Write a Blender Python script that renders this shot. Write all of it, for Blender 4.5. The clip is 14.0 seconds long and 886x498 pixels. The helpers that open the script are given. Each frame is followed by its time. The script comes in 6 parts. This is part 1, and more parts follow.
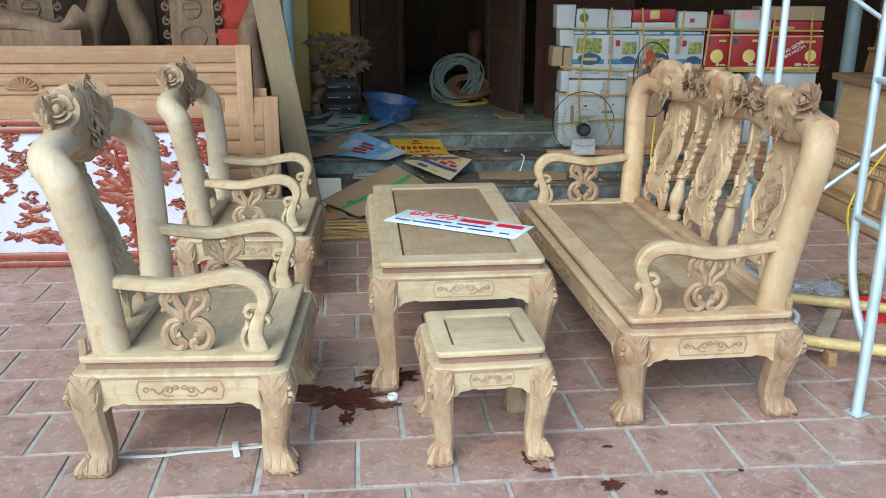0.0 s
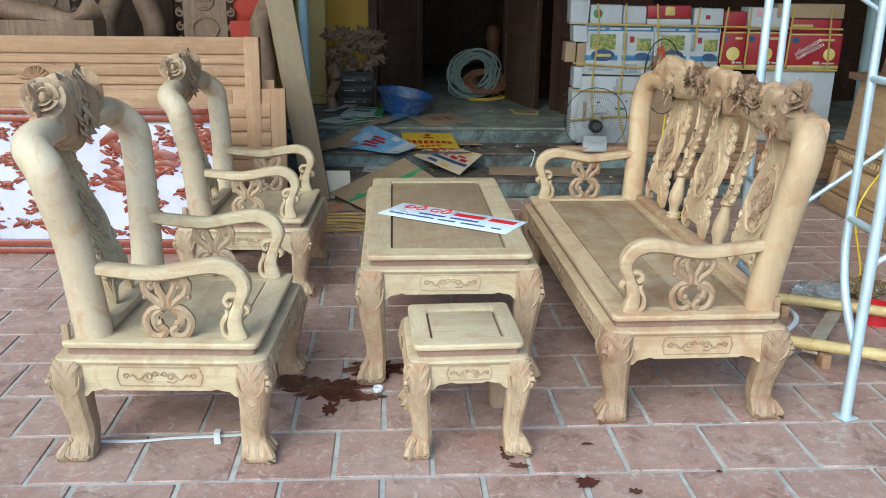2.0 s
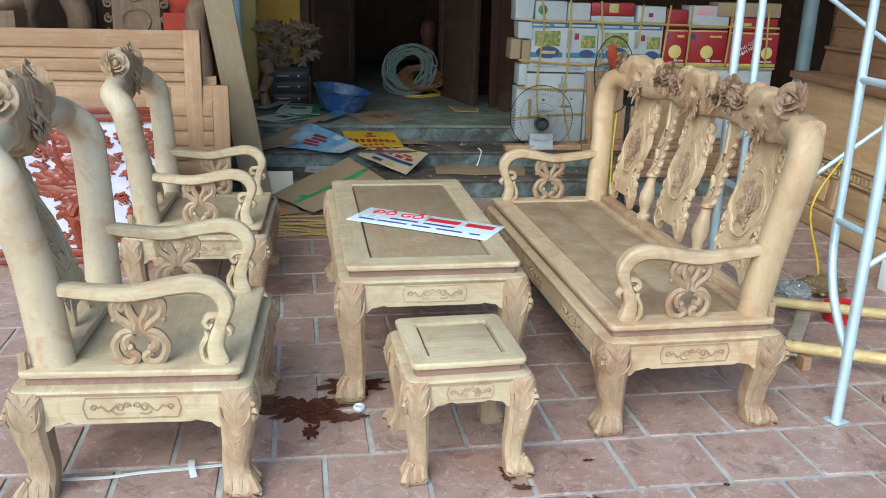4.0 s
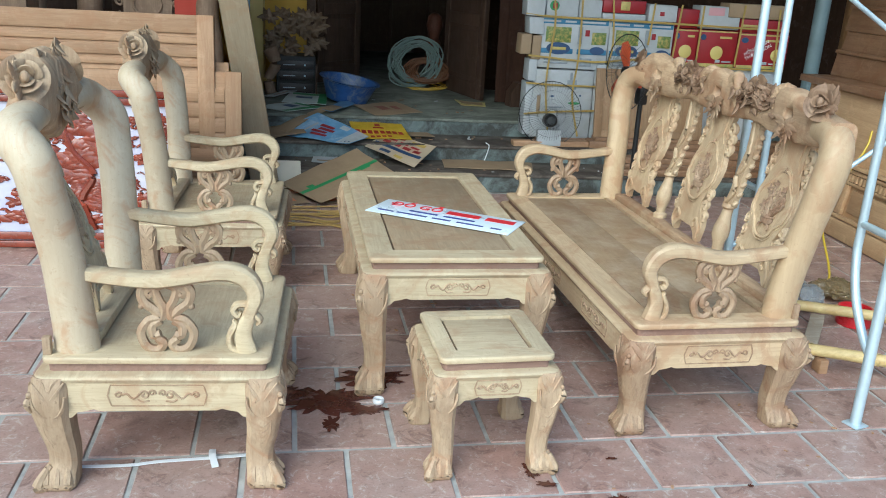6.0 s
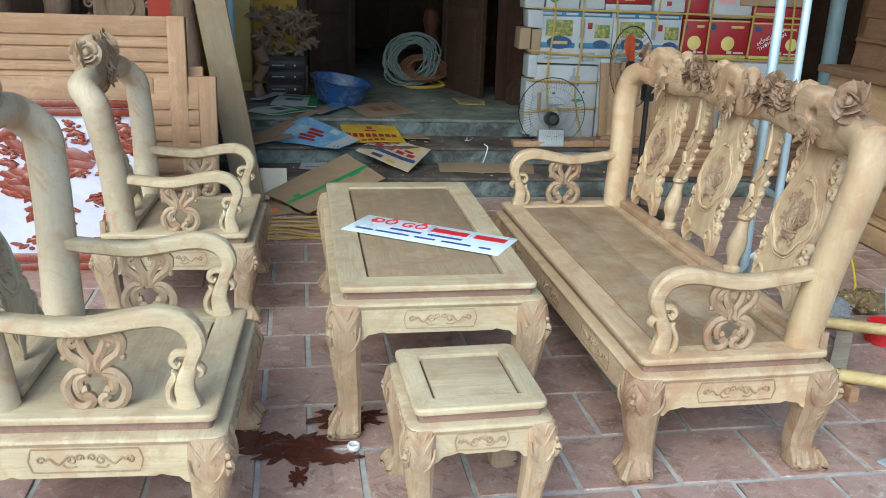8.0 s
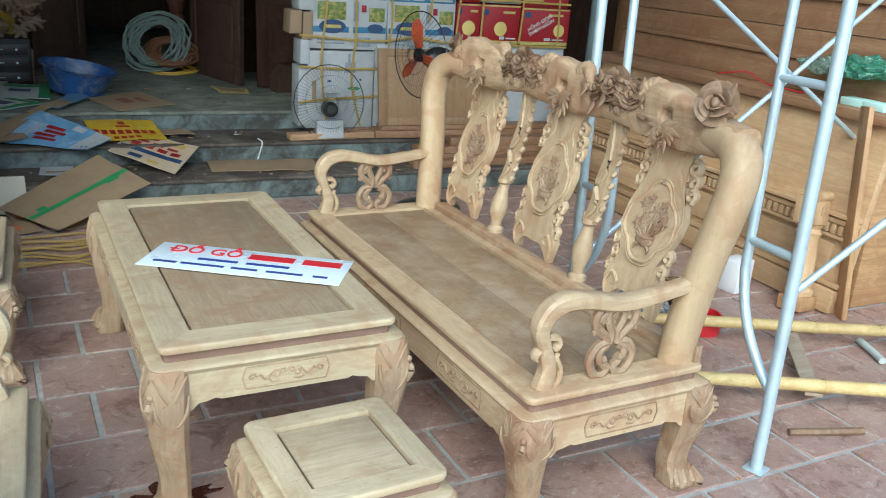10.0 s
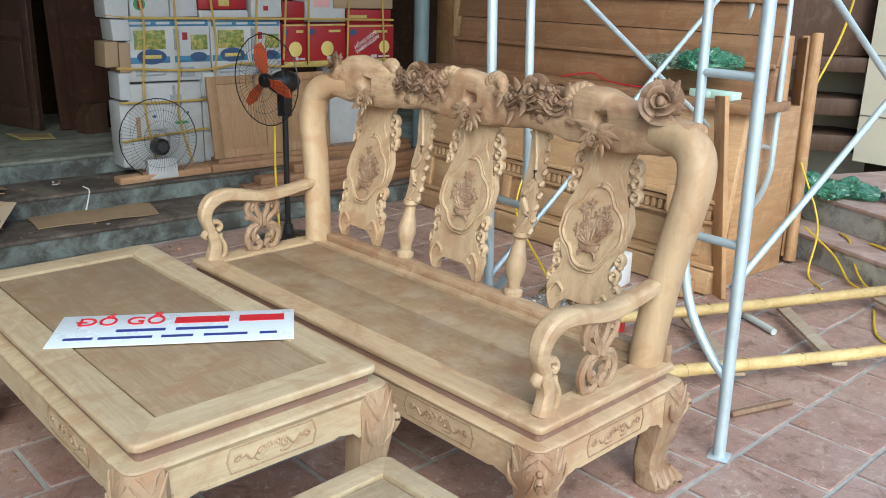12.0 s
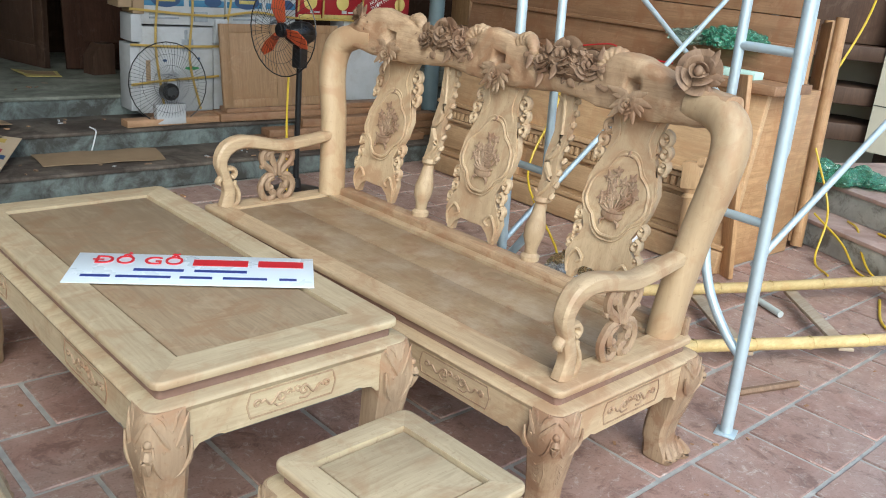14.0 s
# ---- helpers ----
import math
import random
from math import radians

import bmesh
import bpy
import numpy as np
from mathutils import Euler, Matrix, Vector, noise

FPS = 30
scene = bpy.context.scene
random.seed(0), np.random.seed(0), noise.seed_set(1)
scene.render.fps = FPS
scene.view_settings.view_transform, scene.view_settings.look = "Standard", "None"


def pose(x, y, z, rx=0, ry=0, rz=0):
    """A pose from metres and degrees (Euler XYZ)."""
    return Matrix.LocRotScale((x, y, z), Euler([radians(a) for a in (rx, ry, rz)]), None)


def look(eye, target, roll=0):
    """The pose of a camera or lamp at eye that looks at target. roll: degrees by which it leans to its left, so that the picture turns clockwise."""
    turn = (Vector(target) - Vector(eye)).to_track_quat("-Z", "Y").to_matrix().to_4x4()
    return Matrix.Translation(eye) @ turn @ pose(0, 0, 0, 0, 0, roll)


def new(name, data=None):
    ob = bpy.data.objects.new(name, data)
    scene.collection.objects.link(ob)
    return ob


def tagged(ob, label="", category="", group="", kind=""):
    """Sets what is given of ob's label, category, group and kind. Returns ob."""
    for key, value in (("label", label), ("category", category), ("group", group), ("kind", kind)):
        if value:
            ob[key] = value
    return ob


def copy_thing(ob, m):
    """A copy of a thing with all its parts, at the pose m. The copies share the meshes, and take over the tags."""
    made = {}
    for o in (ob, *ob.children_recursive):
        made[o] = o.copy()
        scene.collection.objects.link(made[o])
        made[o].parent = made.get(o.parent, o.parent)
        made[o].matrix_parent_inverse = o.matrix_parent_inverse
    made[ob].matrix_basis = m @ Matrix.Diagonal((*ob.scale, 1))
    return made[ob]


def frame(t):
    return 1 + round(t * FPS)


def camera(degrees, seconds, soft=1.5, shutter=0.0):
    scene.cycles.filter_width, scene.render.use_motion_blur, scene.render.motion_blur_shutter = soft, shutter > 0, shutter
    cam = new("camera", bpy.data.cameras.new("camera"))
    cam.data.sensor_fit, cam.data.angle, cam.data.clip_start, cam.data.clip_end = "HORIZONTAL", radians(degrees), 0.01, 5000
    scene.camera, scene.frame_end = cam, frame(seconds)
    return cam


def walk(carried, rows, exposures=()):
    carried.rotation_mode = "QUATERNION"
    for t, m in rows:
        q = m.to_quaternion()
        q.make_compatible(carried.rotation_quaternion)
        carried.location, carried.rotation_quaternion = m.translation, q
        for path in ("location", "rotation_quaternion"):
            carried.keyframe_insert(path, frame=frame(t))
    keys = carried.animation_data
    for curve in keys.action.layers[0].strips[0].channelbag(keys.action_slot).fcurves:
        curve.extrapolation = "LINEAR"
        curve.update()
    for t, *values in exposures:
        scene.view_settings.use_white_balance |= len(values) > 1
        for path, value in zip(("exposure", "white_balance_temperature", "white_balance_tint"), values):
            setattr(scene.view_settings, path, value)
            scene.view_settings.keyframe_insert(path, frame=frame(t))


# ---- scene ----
cam = camera(54.3, 14.0, soft=0.95, shutter=0.25)
PATH = [
    (0, (0.224, 0.297, 1.483), (0.34, 2.206, 0.897), 0.1),
    (0.5, (0.24, 0.29, 1.485), (0.346, 2.196, 0.888), -0.3),
    (1, (0.291, 0.282, 1.478), (0.39, 2.19, 0.888), 0.2),
    (1.5, (0.356, 0.272, 1.478), (0.415, 2.182, 0.889), 0.5),
    (2, (0.381, 0.286, 1.48), (0.428, 2.194, 0.883), 0.6),
    (2.5, (0.366, 0.3, 1.484), (0.423, 2.21, 0.896), 0.7),
    (3, (0.287, 0.359, 1.475), (0.403, 2.268, 0.889), 0.9),
    (3.2, (0.248, 0.391, 1.476), (0.4, 2.296, 0.887), 0.7),
    (5.3, (0.023, 0.53, 1.46), (0.351, 2.405, 0.845), 3.2),
    (5.5, (0.012, 0.523, 1.463), (0.327, 2.401, 0.852), 3.2),
    (6, (0.008, 0.522, 1.455), (0.289, 2.404, 0.839), 3.3),
    (6.5, (0.043, 0.579, 1.439), (0.271, 2.465, 0.813), 2.6),
    (7, (0.126, 0.68, 1.441), (0.344, 2.564, 0.806), 1.6),
    (7.2, (0.166, 0.711, 1.444), (0.384, 2.595, 0.809), 1.6),
    (9.3, (0.017, 1.183, 1.467), (0.607, 2.995, 0.86), 1.5),
    (9.5, (-0.021, 1.238, 1.479), (0.661, 3.013, 0.859), 1.2),
    (10, (-0.044, 1.366, 1.441), (0.785, 3.068, 0.794), 4.2),
    (10.5, (-0.057, 1.524, 1.362), (0.935, 3.153, 0.762), 5.6),
    (11, (-0.144, 1.674, 1.374), (0.983, 3.229, 0.816), 2.5),
    (11.5, (-0.306, 1.748, 1.39), (0.91, 3.23, 0.821), 1.7),
    (12, (-0.356, 1.771, 1.396), (0.894, 3.218, 0.812), 1.5),
    (12.5, (-0.374, 1.782, 1.396), (0.872, 3.228, 0.801), 2.0),
    (13, (-0.394, 1.784, 1.393), (0.836, 3.237, 0.78), 2.5),
    (13.5, (-0.422, 1.791, 1.384), (0.804, 3.237, 0.748), 3.4),
    (14, (-0.415, 1.844, 1.352), (0.843, 3.256, 0.702), 5.3),
]
walk(cam, [(t, look(eye, target, roll)) for t, eye, target, roll in PATH],
     [(0, 0.95, 5500, -5), (7, 0.93, 5400, -5), (9.5, 0.95, 5400, -6), (10.6, 0.95, 5480, -5), (11.4, 0.92, 5800, 0), (14, 0.90, 5800, 0)])

# ---- world and light ----
world = bpy.data.worlds.new("world")
scene.world = world
world.use_nodes = True
wn = world.node_tree
sky = wn.nodes.new("ShaderNodeTexSky")
sky.sky_type, sky.sun_disc = "NISHITA", False
sky.sun_elevation, sky.sun_rotation = radians(40), radians(210)
sky.air_density, sky.dust_density = 1.0, 3.0
wn.links.new(sky.outputs[0], wn.nodes["Background"].inputs[0])
wn.nodes["Background"].inputs[1].default_value = 0.15
sun = new("sun", bpy.data.lights.new("sun", "SUN"))
sun.data.energy, sun.data.angle, sun.data.color = 0.9, radians(50), (1.0, 0.98, 0.94)
sun.matrix_world = look((-5.5, -6.0, 8.8), (0, 3.5, 0))


# ---- materials ----
class Nodes:
    def __init__(self, name):
        self.m = bpy.data.materials.new(name)
        self.m.use_nodes = True
        self.t = self.m.node_tree
        self.b = self.t.nodes["Principled BSDF"]

    def add(self, kind, **inputs):
        n = self.t.nodes.new("ShaderNode" + kind)
        for k, v in inputs.items():
            k = k.replace("_", " ")
            if isinstance(v, bpy.types.NodeSocket):
                self.t.links.new(v, n.inputs[k])
            else:
                n.inputs[k].default_value = v
        return n

    def put(self, socket, value):
        if isinstance(value, bpy.types.NodeSocket):
            self.t.links.new(value, self.b.inputs[socket])
        else:
            self.b.inputs[socket].default_value = value

    def coords(self, scale=(1, 1, 1), world_space=False):
        c = self.t.nodes.new("ShaderNodeNewGeometry").outputs["Position"] if world_space else self.t.nodes.new("ShaderNodeTexCoord").outputs["Object"]
        return self.add("Mapping", Vector=c, Scale=scale).outputs[0]

    def noise(self, vec, scale, detail=4, rough=0.55, distort=0.0):
        return self.add("TexNoise", Vector=vec, Scale=scale, Detail=detail, Roughness=rough, Distortion=distort).outputs[0]

    def ramp(self, fac, lo, hi, a=0.0, b=1.0):
        n = self.add("ValToRGB", Fac=fac)
        n.color_ramp.elements[0].position, n.color_ramp.elements[1].position = lo, hi
        n.color_ramp.elements[0].color = a if isinstance(a, tuple) else (a, a, a, 1)
        n.color_ramp.elements[1].color = b if isinstance(b, tuple) else (b, b, b, 1)
        return n.outputs[0]

    def mix(self, fac, a, b, kind="MIX"):
        n = self.t.nodes.new("ShaderNodeMix")
        n.data_type, n.blend_type = "RGBA", kind
        for k, v in ((0, fac), (6, a), (7, b)):
            if isinstance(v, bpy.types.NodeSocket):
                self.t.links.new(v, n.inputs[k])
            else:
                n.inputs[k].default_value = v
        return n.outputs[2]

    def bump(self, height, strength=0.3, distance=0.003):
        self.put("Normal", self.add("Bump", Height=height, Strength=strength, Distance=distance).outputs[0])


def c4(c):
    return (*c, 1)


def wood(name, base, dark, axis=0, rough=0.55, stain=0.5, grain=1.0, bump=0.25, dust=0.0, spec=0.4, streak=1.0):
    n = Nodes(name)
    sc = [16.0 * grain] * 3
    sc[axis] = 1.3
    v = n.coords(sc)
    g = n.noise(v, 1.6, 8, 0.65, 0.7)
    fine = n.noise(v, 9.0, 3, 0.6)
    plain = n.coords()
    big = n.noise(plain, 3.1, 3, 0.6, 0.4)
    rnd = n.t.nodes.new("ShaderNodeObjectInfo").outputs["Random"]
    mid = c4([0.46 * p + 0.54 * q for p, q in zip(base, dark)])
    col = n.mix(n.ramp(g, 0.40, 0.64, 0.0, streak), c4(base), mid)
    col = n.mix(n.ramp(fine, 0.48, 0.70, 0.0, 0.4 * streak), col, c4(dark))
    patch = n.noise(plain, 5.5, 5, 0.62, 1.6)
    warm = c4([0.35 * p + 0.65 * q * w for p, q, w in zip(base, dark, (1.25, 1.0, 0.85))])
    col = n.mix(n.ramp(big, 0.44, 0.7, 0.0, stain), col, mid)
    col = n.mix(n.ramp(patch, 0.49, 0.62, 0.0, min(1.0, stain * 1.15)), col, warm)
    col = n.mix(n.ramp(n.noise(plain, 75.0, 2, 0.7), 0.62, 0.74, 0.0, 0.35), col, c4(dark))
    col = n.mix(n.ramp(n.noise(plain, 11.0, 4, 0.7, 0.8), 0.56, 0.72, 0.0, 0.4), col, c4([min(1, 1.18 * p + 0.04) for p in base]))
    if dust:
        col = n.mix(n.ramp(n.noise(plain, 7.0, 5, 0.7), 0.45, 0.7, 0.0, dust), col, c4((0.62, 0.55, 0.44)))
    hue = n.add("HueSaturation", Color=col, Saturation=1.0)
    n.t.links.new(n.ramp(rnd, 0.0, 1.0, 0.9, 1.08), hue.inputs["Value"])
    n.put("Base Color", hue.outputs[0])
    n.put("Roughness", n.ramp(big, 0.3, 0.7, rough - 0.08, rough + 0.1))
    n.put("Specular IOR Level", spec)
    n.bump(n.mix(0.45, n.mix(0.5, g, fine), n.noise(plain, 60.0, 4, 0.65)), bump * 1.7, 0.003)
    return n.m


def plain(name, col, rough=0.6, var=0.12, scale=6.0, metal=0.0, bump=0.1, dirt=None, amount=0.4, world_space=False, lo=0.5, hi=0.68):
    n = Nodes(name)
    v = n.coords(world_space=world_space)
    big = n.noise(v, scale, 4, 0.6)
    fine = n.noise(v, scale * 14, 3, 0.6)
    c = n.mix(n.ramp(big, 0.3, 0.7), c4(col), c4([x * (1 - var) for x in col]))
    c = n.mix(n.ramp(fine, 0.5, 0.8, 0.0, var), c, c4([x * 0.7 for x in col]))
    if dirt:
        c = n.mix(n.ramp(n.noise(v, scale * 0.8, 7, 0.7, 0.5), lo, hi, 0.0, amount), c, c4(dirt))
    n.put("Base Color", c)
    n.put("Roughness", n.ramp(big, 0.3, 0.7, max(rough - 0.08, 0.03), rough + 0.08))
    n.put("Metallic", metal)
    n.bump(n.mix(0.5, big, fine), bump, 0.003)
    return n.m


PALE, PALE_D = (0.54, 0.445, 0.29), (0.255, 0.168, 0.098)
W_X = [wood("raw_wood_%s" % a, PALE, PALE_D, i, 0.55, 0.55, streak=0.65) for i, a in enumerate("xyz")]
W_PANEL = [wood("raw_panel_%s" % a, (0.36, 0.275, 0.175), (0.19, 0.125, 0.075), i, 0.5, 0.7) for i, a in enumerate("xyz")]
W_CARVED = wood("carved_raw_wood", (0.44, 0.325, 0.21), (0.215, 0.135, 0.08), 2, 0.65, 0.9, 1.2, 0.4)
W_POST = wood("post_wood", (0.505, 0.42, 0.298), (0.31, 0.205, 0.12), 2, 0.5, 0.75, 0.8, 0.18, streak=0.35)
# darker wood: recess bands, and the shadow line painted round inset panels
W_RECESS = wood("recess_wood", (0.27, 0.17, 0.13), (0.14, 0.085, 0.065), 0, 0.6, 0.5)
SOFA_X = [wood("sofa_wood_%s" % a, (0.545, 0.412, 0.258), (0.25, 0.155, 0.09), i, 0.5, 0.65, streak=0.6) for i, a in enumerate("xyz")]
SOFA_PANEL = [wood("sofa_panel_%s" % a, (0.34, 0.245, 0.148), (0.17, 0.105, 0.06), i, 0.45, 0.8, dust=0.32, streak=0.6) for i, a in enumerate("xyz")]
SOFA_CARVED = wood("sofa_carved", (0.40, 0.285, 0.18), (0.16, 0.09, 0.055), 2, 0.6, 0.85, 1.2, 0.4)
SOFA_CREST = wood("sofa_crest", (0.485, 0.345, 0.215), (0.20, 0.115, 0.065), 0, 0.55, 0.85, 1.1, 0.35)
SOFA_POST = wood("sofa_post", (0.475, 0.35, 0.212), (0.27, 0.165, 0.095), 2, 0.48, 0.5, 0.8, 0.18, streak=0.4)
SOFA_RELIEF = wood("sofa_relief", (0.385, 0.27, 0.175), (0.15, 0.085, 0.055), 2, 0.6, 0.8, 1.2, 0.4)
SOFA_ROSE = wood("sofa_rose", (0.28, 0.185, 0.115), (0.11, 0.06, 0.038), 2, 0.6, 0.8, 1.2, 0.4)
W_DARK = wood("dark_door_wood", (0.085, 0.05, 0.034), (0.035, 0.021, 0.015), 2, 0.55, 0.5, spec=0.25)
W_BROWN = [wood("brown_wood_%s" % a, (0.49, 0.30, 0.15), (0.2, 0.10, 0.045), i, 0.45, 0.5) for i, a in enumerate("xyz")]
W_OLD = wood("old_carved_wood", (0.27, 0.175, 0.11), (0.10, 0.06, 0.04), 2, 0.65, 0.6, 1.4, 0.4)
W_TAN = [wood("tan_wood_%s" % a, (0.435, 0.265, 0.148), (0.245, 0.135, 0.07), i, 0.6, 0.4) for i, a in enumerate("xyz")]
W_BED = [wood("bed_back_wood_%s" % a, (0.31, 0.18, 0.10), (0.14, 0.07, 0.035), i, 0.45, 0.6) for i, a in enumerate("xyz")]
W_DOOR = wood("cabinet_door_wood", (0.34, 0.215, 0.115), (0.19, 0.11, 0.055), 2, 0.55, 0.4)
W_FRESH = [wood("fresh_wood_%s" % a, (0.54, 0.365, 0.205), (0.31, 0.19, 0.095), i, 0.55, 0.4) for i, a in enumerate("xyz")]
BAMBOO = wood("bamboo_skin", (0.60, 0.47, 0.22), (0.34, 0.22, 0.08), 0, 0.4, 0.4)


def tile_material():
    n = Nodes("terracotta_tile")
    v = n.coords(world_space=True)
    rnd = n.t.nodes.new("ShaderNodeObjectInfo").outputs["Random"]
    isl = n.t.nodes.new("ShaderNodeNewGeometry").outputs["Random Per Island"]
    big, mid, fine = n.noise(v, 2.2, 5, 0.65, 0.6), n.noise(v, 13, 5, 0.65), n.noise(v, 120, 3, 0.6)
    c = n.mix(n.ramp(mid, 0.32, 0.68), c4((0.42, 0.245, 0.2)), c4((0.24, 0.136, 0.108)))
    c = n.mix(n.ramp(rnd, 0.0, 1.0, 0.0, 0.6), c, c4((0.36, 0.235, 0.195)))
    c = n.mix(n.ramp(isl, 0.0, 1.0, 0.0, 0.35), c, c4((0.17, 0.09, 0.07)))
    c = n.mix(n.ramp(big, 0.40, 0.66, 0.04, 0.45), c, c4((0.46, 0.37, 0.32)))
    c = n.mix(n.ramp(n.noise(v, 19, 6, 0.78, 1.6), 0.54, 0.66, 0.0, 0.7), c, c4((0.55, 0.49, 0.44)))
    c = n.mix(n.ramp(n.noise(v, 7, 6, 0.72, 1.2), 0.54, 0.64, 0.0, 0.6), c, c4((0.12, 0.062, 0.05)))
    c = n.mix(n.ramp(fine, 0.52, 0.72, 0.0, 0.4), c, c4((0.13, 0.07, 0.055)))
    n.put("Base Color", c)
    n.put("Roughness", n.ramp(mid, 0.35, 0.7, 0.3, 0.55))
    n.bump(n.mix(0.5, mid, fine), 0.35, 0.002)
    return n.m


TILE = tile_material()
GROUT = plain("grout", (0.47, 0.46, 0.43), 0.85, 0.35, 15, bump=0.3, world_space=True)
CONCRETE = plain("step_concrete", (0.25, 0.26, 0.215), 0.8, 0.5, 5, dirt=(0.085, 0.088, 0.07), amount=0.85, bump=0.5, lo=0.44, hi=0.62)
RISER = plain("worn_blue_riser", (0.20, 0.24, 0.23), 0.85, 0.5, 7, dirt=(0.045, 0.042, 0.036), amount=0.95, bump=0.7, lo=0.40, hi=0.60)
TREAD = plain("dusty_tread", (0.085, 0.065, 0.052), 0.85, 0.5, 6, dirt=(0.24, 0.21, 0.17), amount=0.5, bump=0.5, lo=0.46, hi=0.66)
SIDE_RISER = plain("pale_worn_riser", (0.50, 0.52, 0.48), 0.8, 0.4, 8, dirt=(0.13, 0.12, 0.10), amount=0.8, bump=0.6, lo=0.5, hi=0.62)
SIDE_TREAD = plain("dusty_terracotta_tread", (0.52, 0.39, 0.345), 0.7, 0.35, 7, dirt=(0.26, 0.155, 0.125), amount=0.6, bump=0.4)
YELLOW = plain("yellow_wall_paint", (0.62, 0.37, 0.06), 0.8, 0.25, 2, dirt=(0.3, 0.19, 0.06), amount=0.3)
CREAM = plain("cream_paint", (0.66, 0.62, 0.5), 0.75, 0.12, 3)
STEEL = plain("painted_steel", (0.55, 0.66, 0.72), 0.35, 0.15, 8, 0.35, dirt=(0.3, 0.3, 0.29), amount=0.3)
BLACK = plain("black_plastic", (0.015, 0.015, 0.016), 0.35, 0.3, 8)
WHITE = plain("white_paint", (0.75, 0.76, 0.78), 0.5, 0.06, 4)
GREY_ROOF = plain("roof_sheet", (0.16, 0.14, 0.12), 0.8, 0.3, 2)


# ---- mesh helpers ----
def thing(name, m, label, category, group="", kind=""):
    e = new(name)
    e.empty_display_size = 0.1
    e.matrix_world = m
    return tagged(e, label, category, group, kind)


def mesh(name, bm, mat, smooth=True):
    me = bpy.data.meshes.new(name)
    bmesh.ops.recalc_face_normals(bm, faces=bm.faces)
    bm.to_mesh(me)
    bm.free()
    for mt in mat if isinstance(mat, (list, tuple)) else [mat]:
        me.materials.append(mt)
    if smooth:
        me.polygons.foreach_set("use_smooth", [True] * len(me.polygons))
        me.set_sharp_from_angle(angle=radians(40))
    return me


def part(name, bm, mat, parent, label="", smooth=True):
    ob = new(name, mesh(name, bm, mat, smooth))
    ob.parent = parent
    return tagged(ob, label)


def solo(name, bm, mat, label, category, group="", kind="", m=None, smooth=True):
    ob = new(name, mesh(name, bm, mat, smooth))
    if m is not None:
        ob.matrix_world = m
    return tagged(ob, label, category, group, kind)


def box(bm, x0, x1, y0, y1, z0, z1, bevel=0.0, m=None, seg=2):
    mm = Matrix.Translation(((x0 + x1) / 2, (y0 + y1) / 2, (z0 + z1) / 2)) @ Matrix.Diagonal((x1 - x0, y1 - y0, z1 - z0, 1))
    r = bmesh.ops.create_cube(bm, size=1, matrix=mm)
    vs = r["verts"]
    if bevel:
        es = list({e for v in vs for e in v.link_edges})
        out = bmesh.ops.bevel(bm, geom=es, offset=bevel, segments=seg, profile=0.5, affect="EDGES")
        vs = list({v for f in out["faces"] for v in f.verts} | {v for v in vs if v.is_valid})
    if m is not None:
        bmesh.ops.transform(bm, matrix=m, verts=vs)
    return vs


def spline(pts, n=6):
    """Smooth line through points of any size."""
    p = [np.array(q, float) for q in pts]
    p = [2 * p[0] - p[1]] + p + [2 * p[-1] - p[-2]]
    out = []
    for i in range(1, len(p) - 2):
        a, b, c, d = p[i - 1:i + 3]
        for k in range(n):
            t = k / n
            out.append(0.5 * (2 * b + (c - a) * t + (2 * a - 5 * b + 4 * c - d) * t * t + (3 * b - a - 3 * c + d) * t ** 3))
    out.append(p[-2])
    return out


def tube(bm, pts, rad, seg=8, n=5, flat=1.0, up=(0, 0, 1), smooth=True, square=0.0):
    """A tube through points; rad a number or one per point (or pairs: across, along up)."""
    if not isinstance(rad, (list, tuple)):
        rad = [rad] * len(pts)
    rows = [(*p, *(r if isinstance(r, (list, tuple)) else (r, r * flat))) for p, r in zip(pts, rad)]
    rows = spline(rows, n) if smooth and len(rows) > 2 else [np.array(r, float) for r in rows]
    prev, up = None, Vector(up)
    for i, r in enumerate(rows):
        a, b = rows[max(i - 1, 0)], rows[min(i + 1, len(rows) - 1)]
        d = Vector(b[:3] - a[:3]).normalized()
        s = d.cross(up)
        if s.length < 0.05:
            s = last_s if prev else d.orthogonal()
        s.normalize()
        last_s = s
        u = s.cross(d).normalized()
        ring = []
        for k in range(seg):
            t = 2 * math.pi * (k + 0.5) / seg
            cx, sx = math.cos(t), math.sin(t)
            if square:
                q = (abs(cx) ** (2 / (1 - square) / 1) + abs(sx) ** (2 / (1 - square))) ** (-(1 - square) / 2)
                cx, sx = cx * q, sx * q
            ring.append(bm.verts.new(Vector(r[:3]) + s * (r[3] * cx) + u * (r[4] * sx)))
        if prev:
            for k in range(seg):
                bm.faces.new((prev[k], prev[(k + 1) % seg], ring[(k + 1) % seg], ring[k]))
        else:
            bm.faces.new(ring[::-1])
        prev = ring
    bm.faces.new(prev)


def ball(bm, c, r, sub=2, m=None):
    r = r if isinstance(r, (list, tuple)) else (r, r, r)
    mm = Matrix.Translation(c) @ (m or Matrix()) @ Matrix.Diagonal((*r, 1))
    return bmesh.ops.create_icosphere(bm, subdivisions=sub, radius=1, matrix=mm)["verts"]


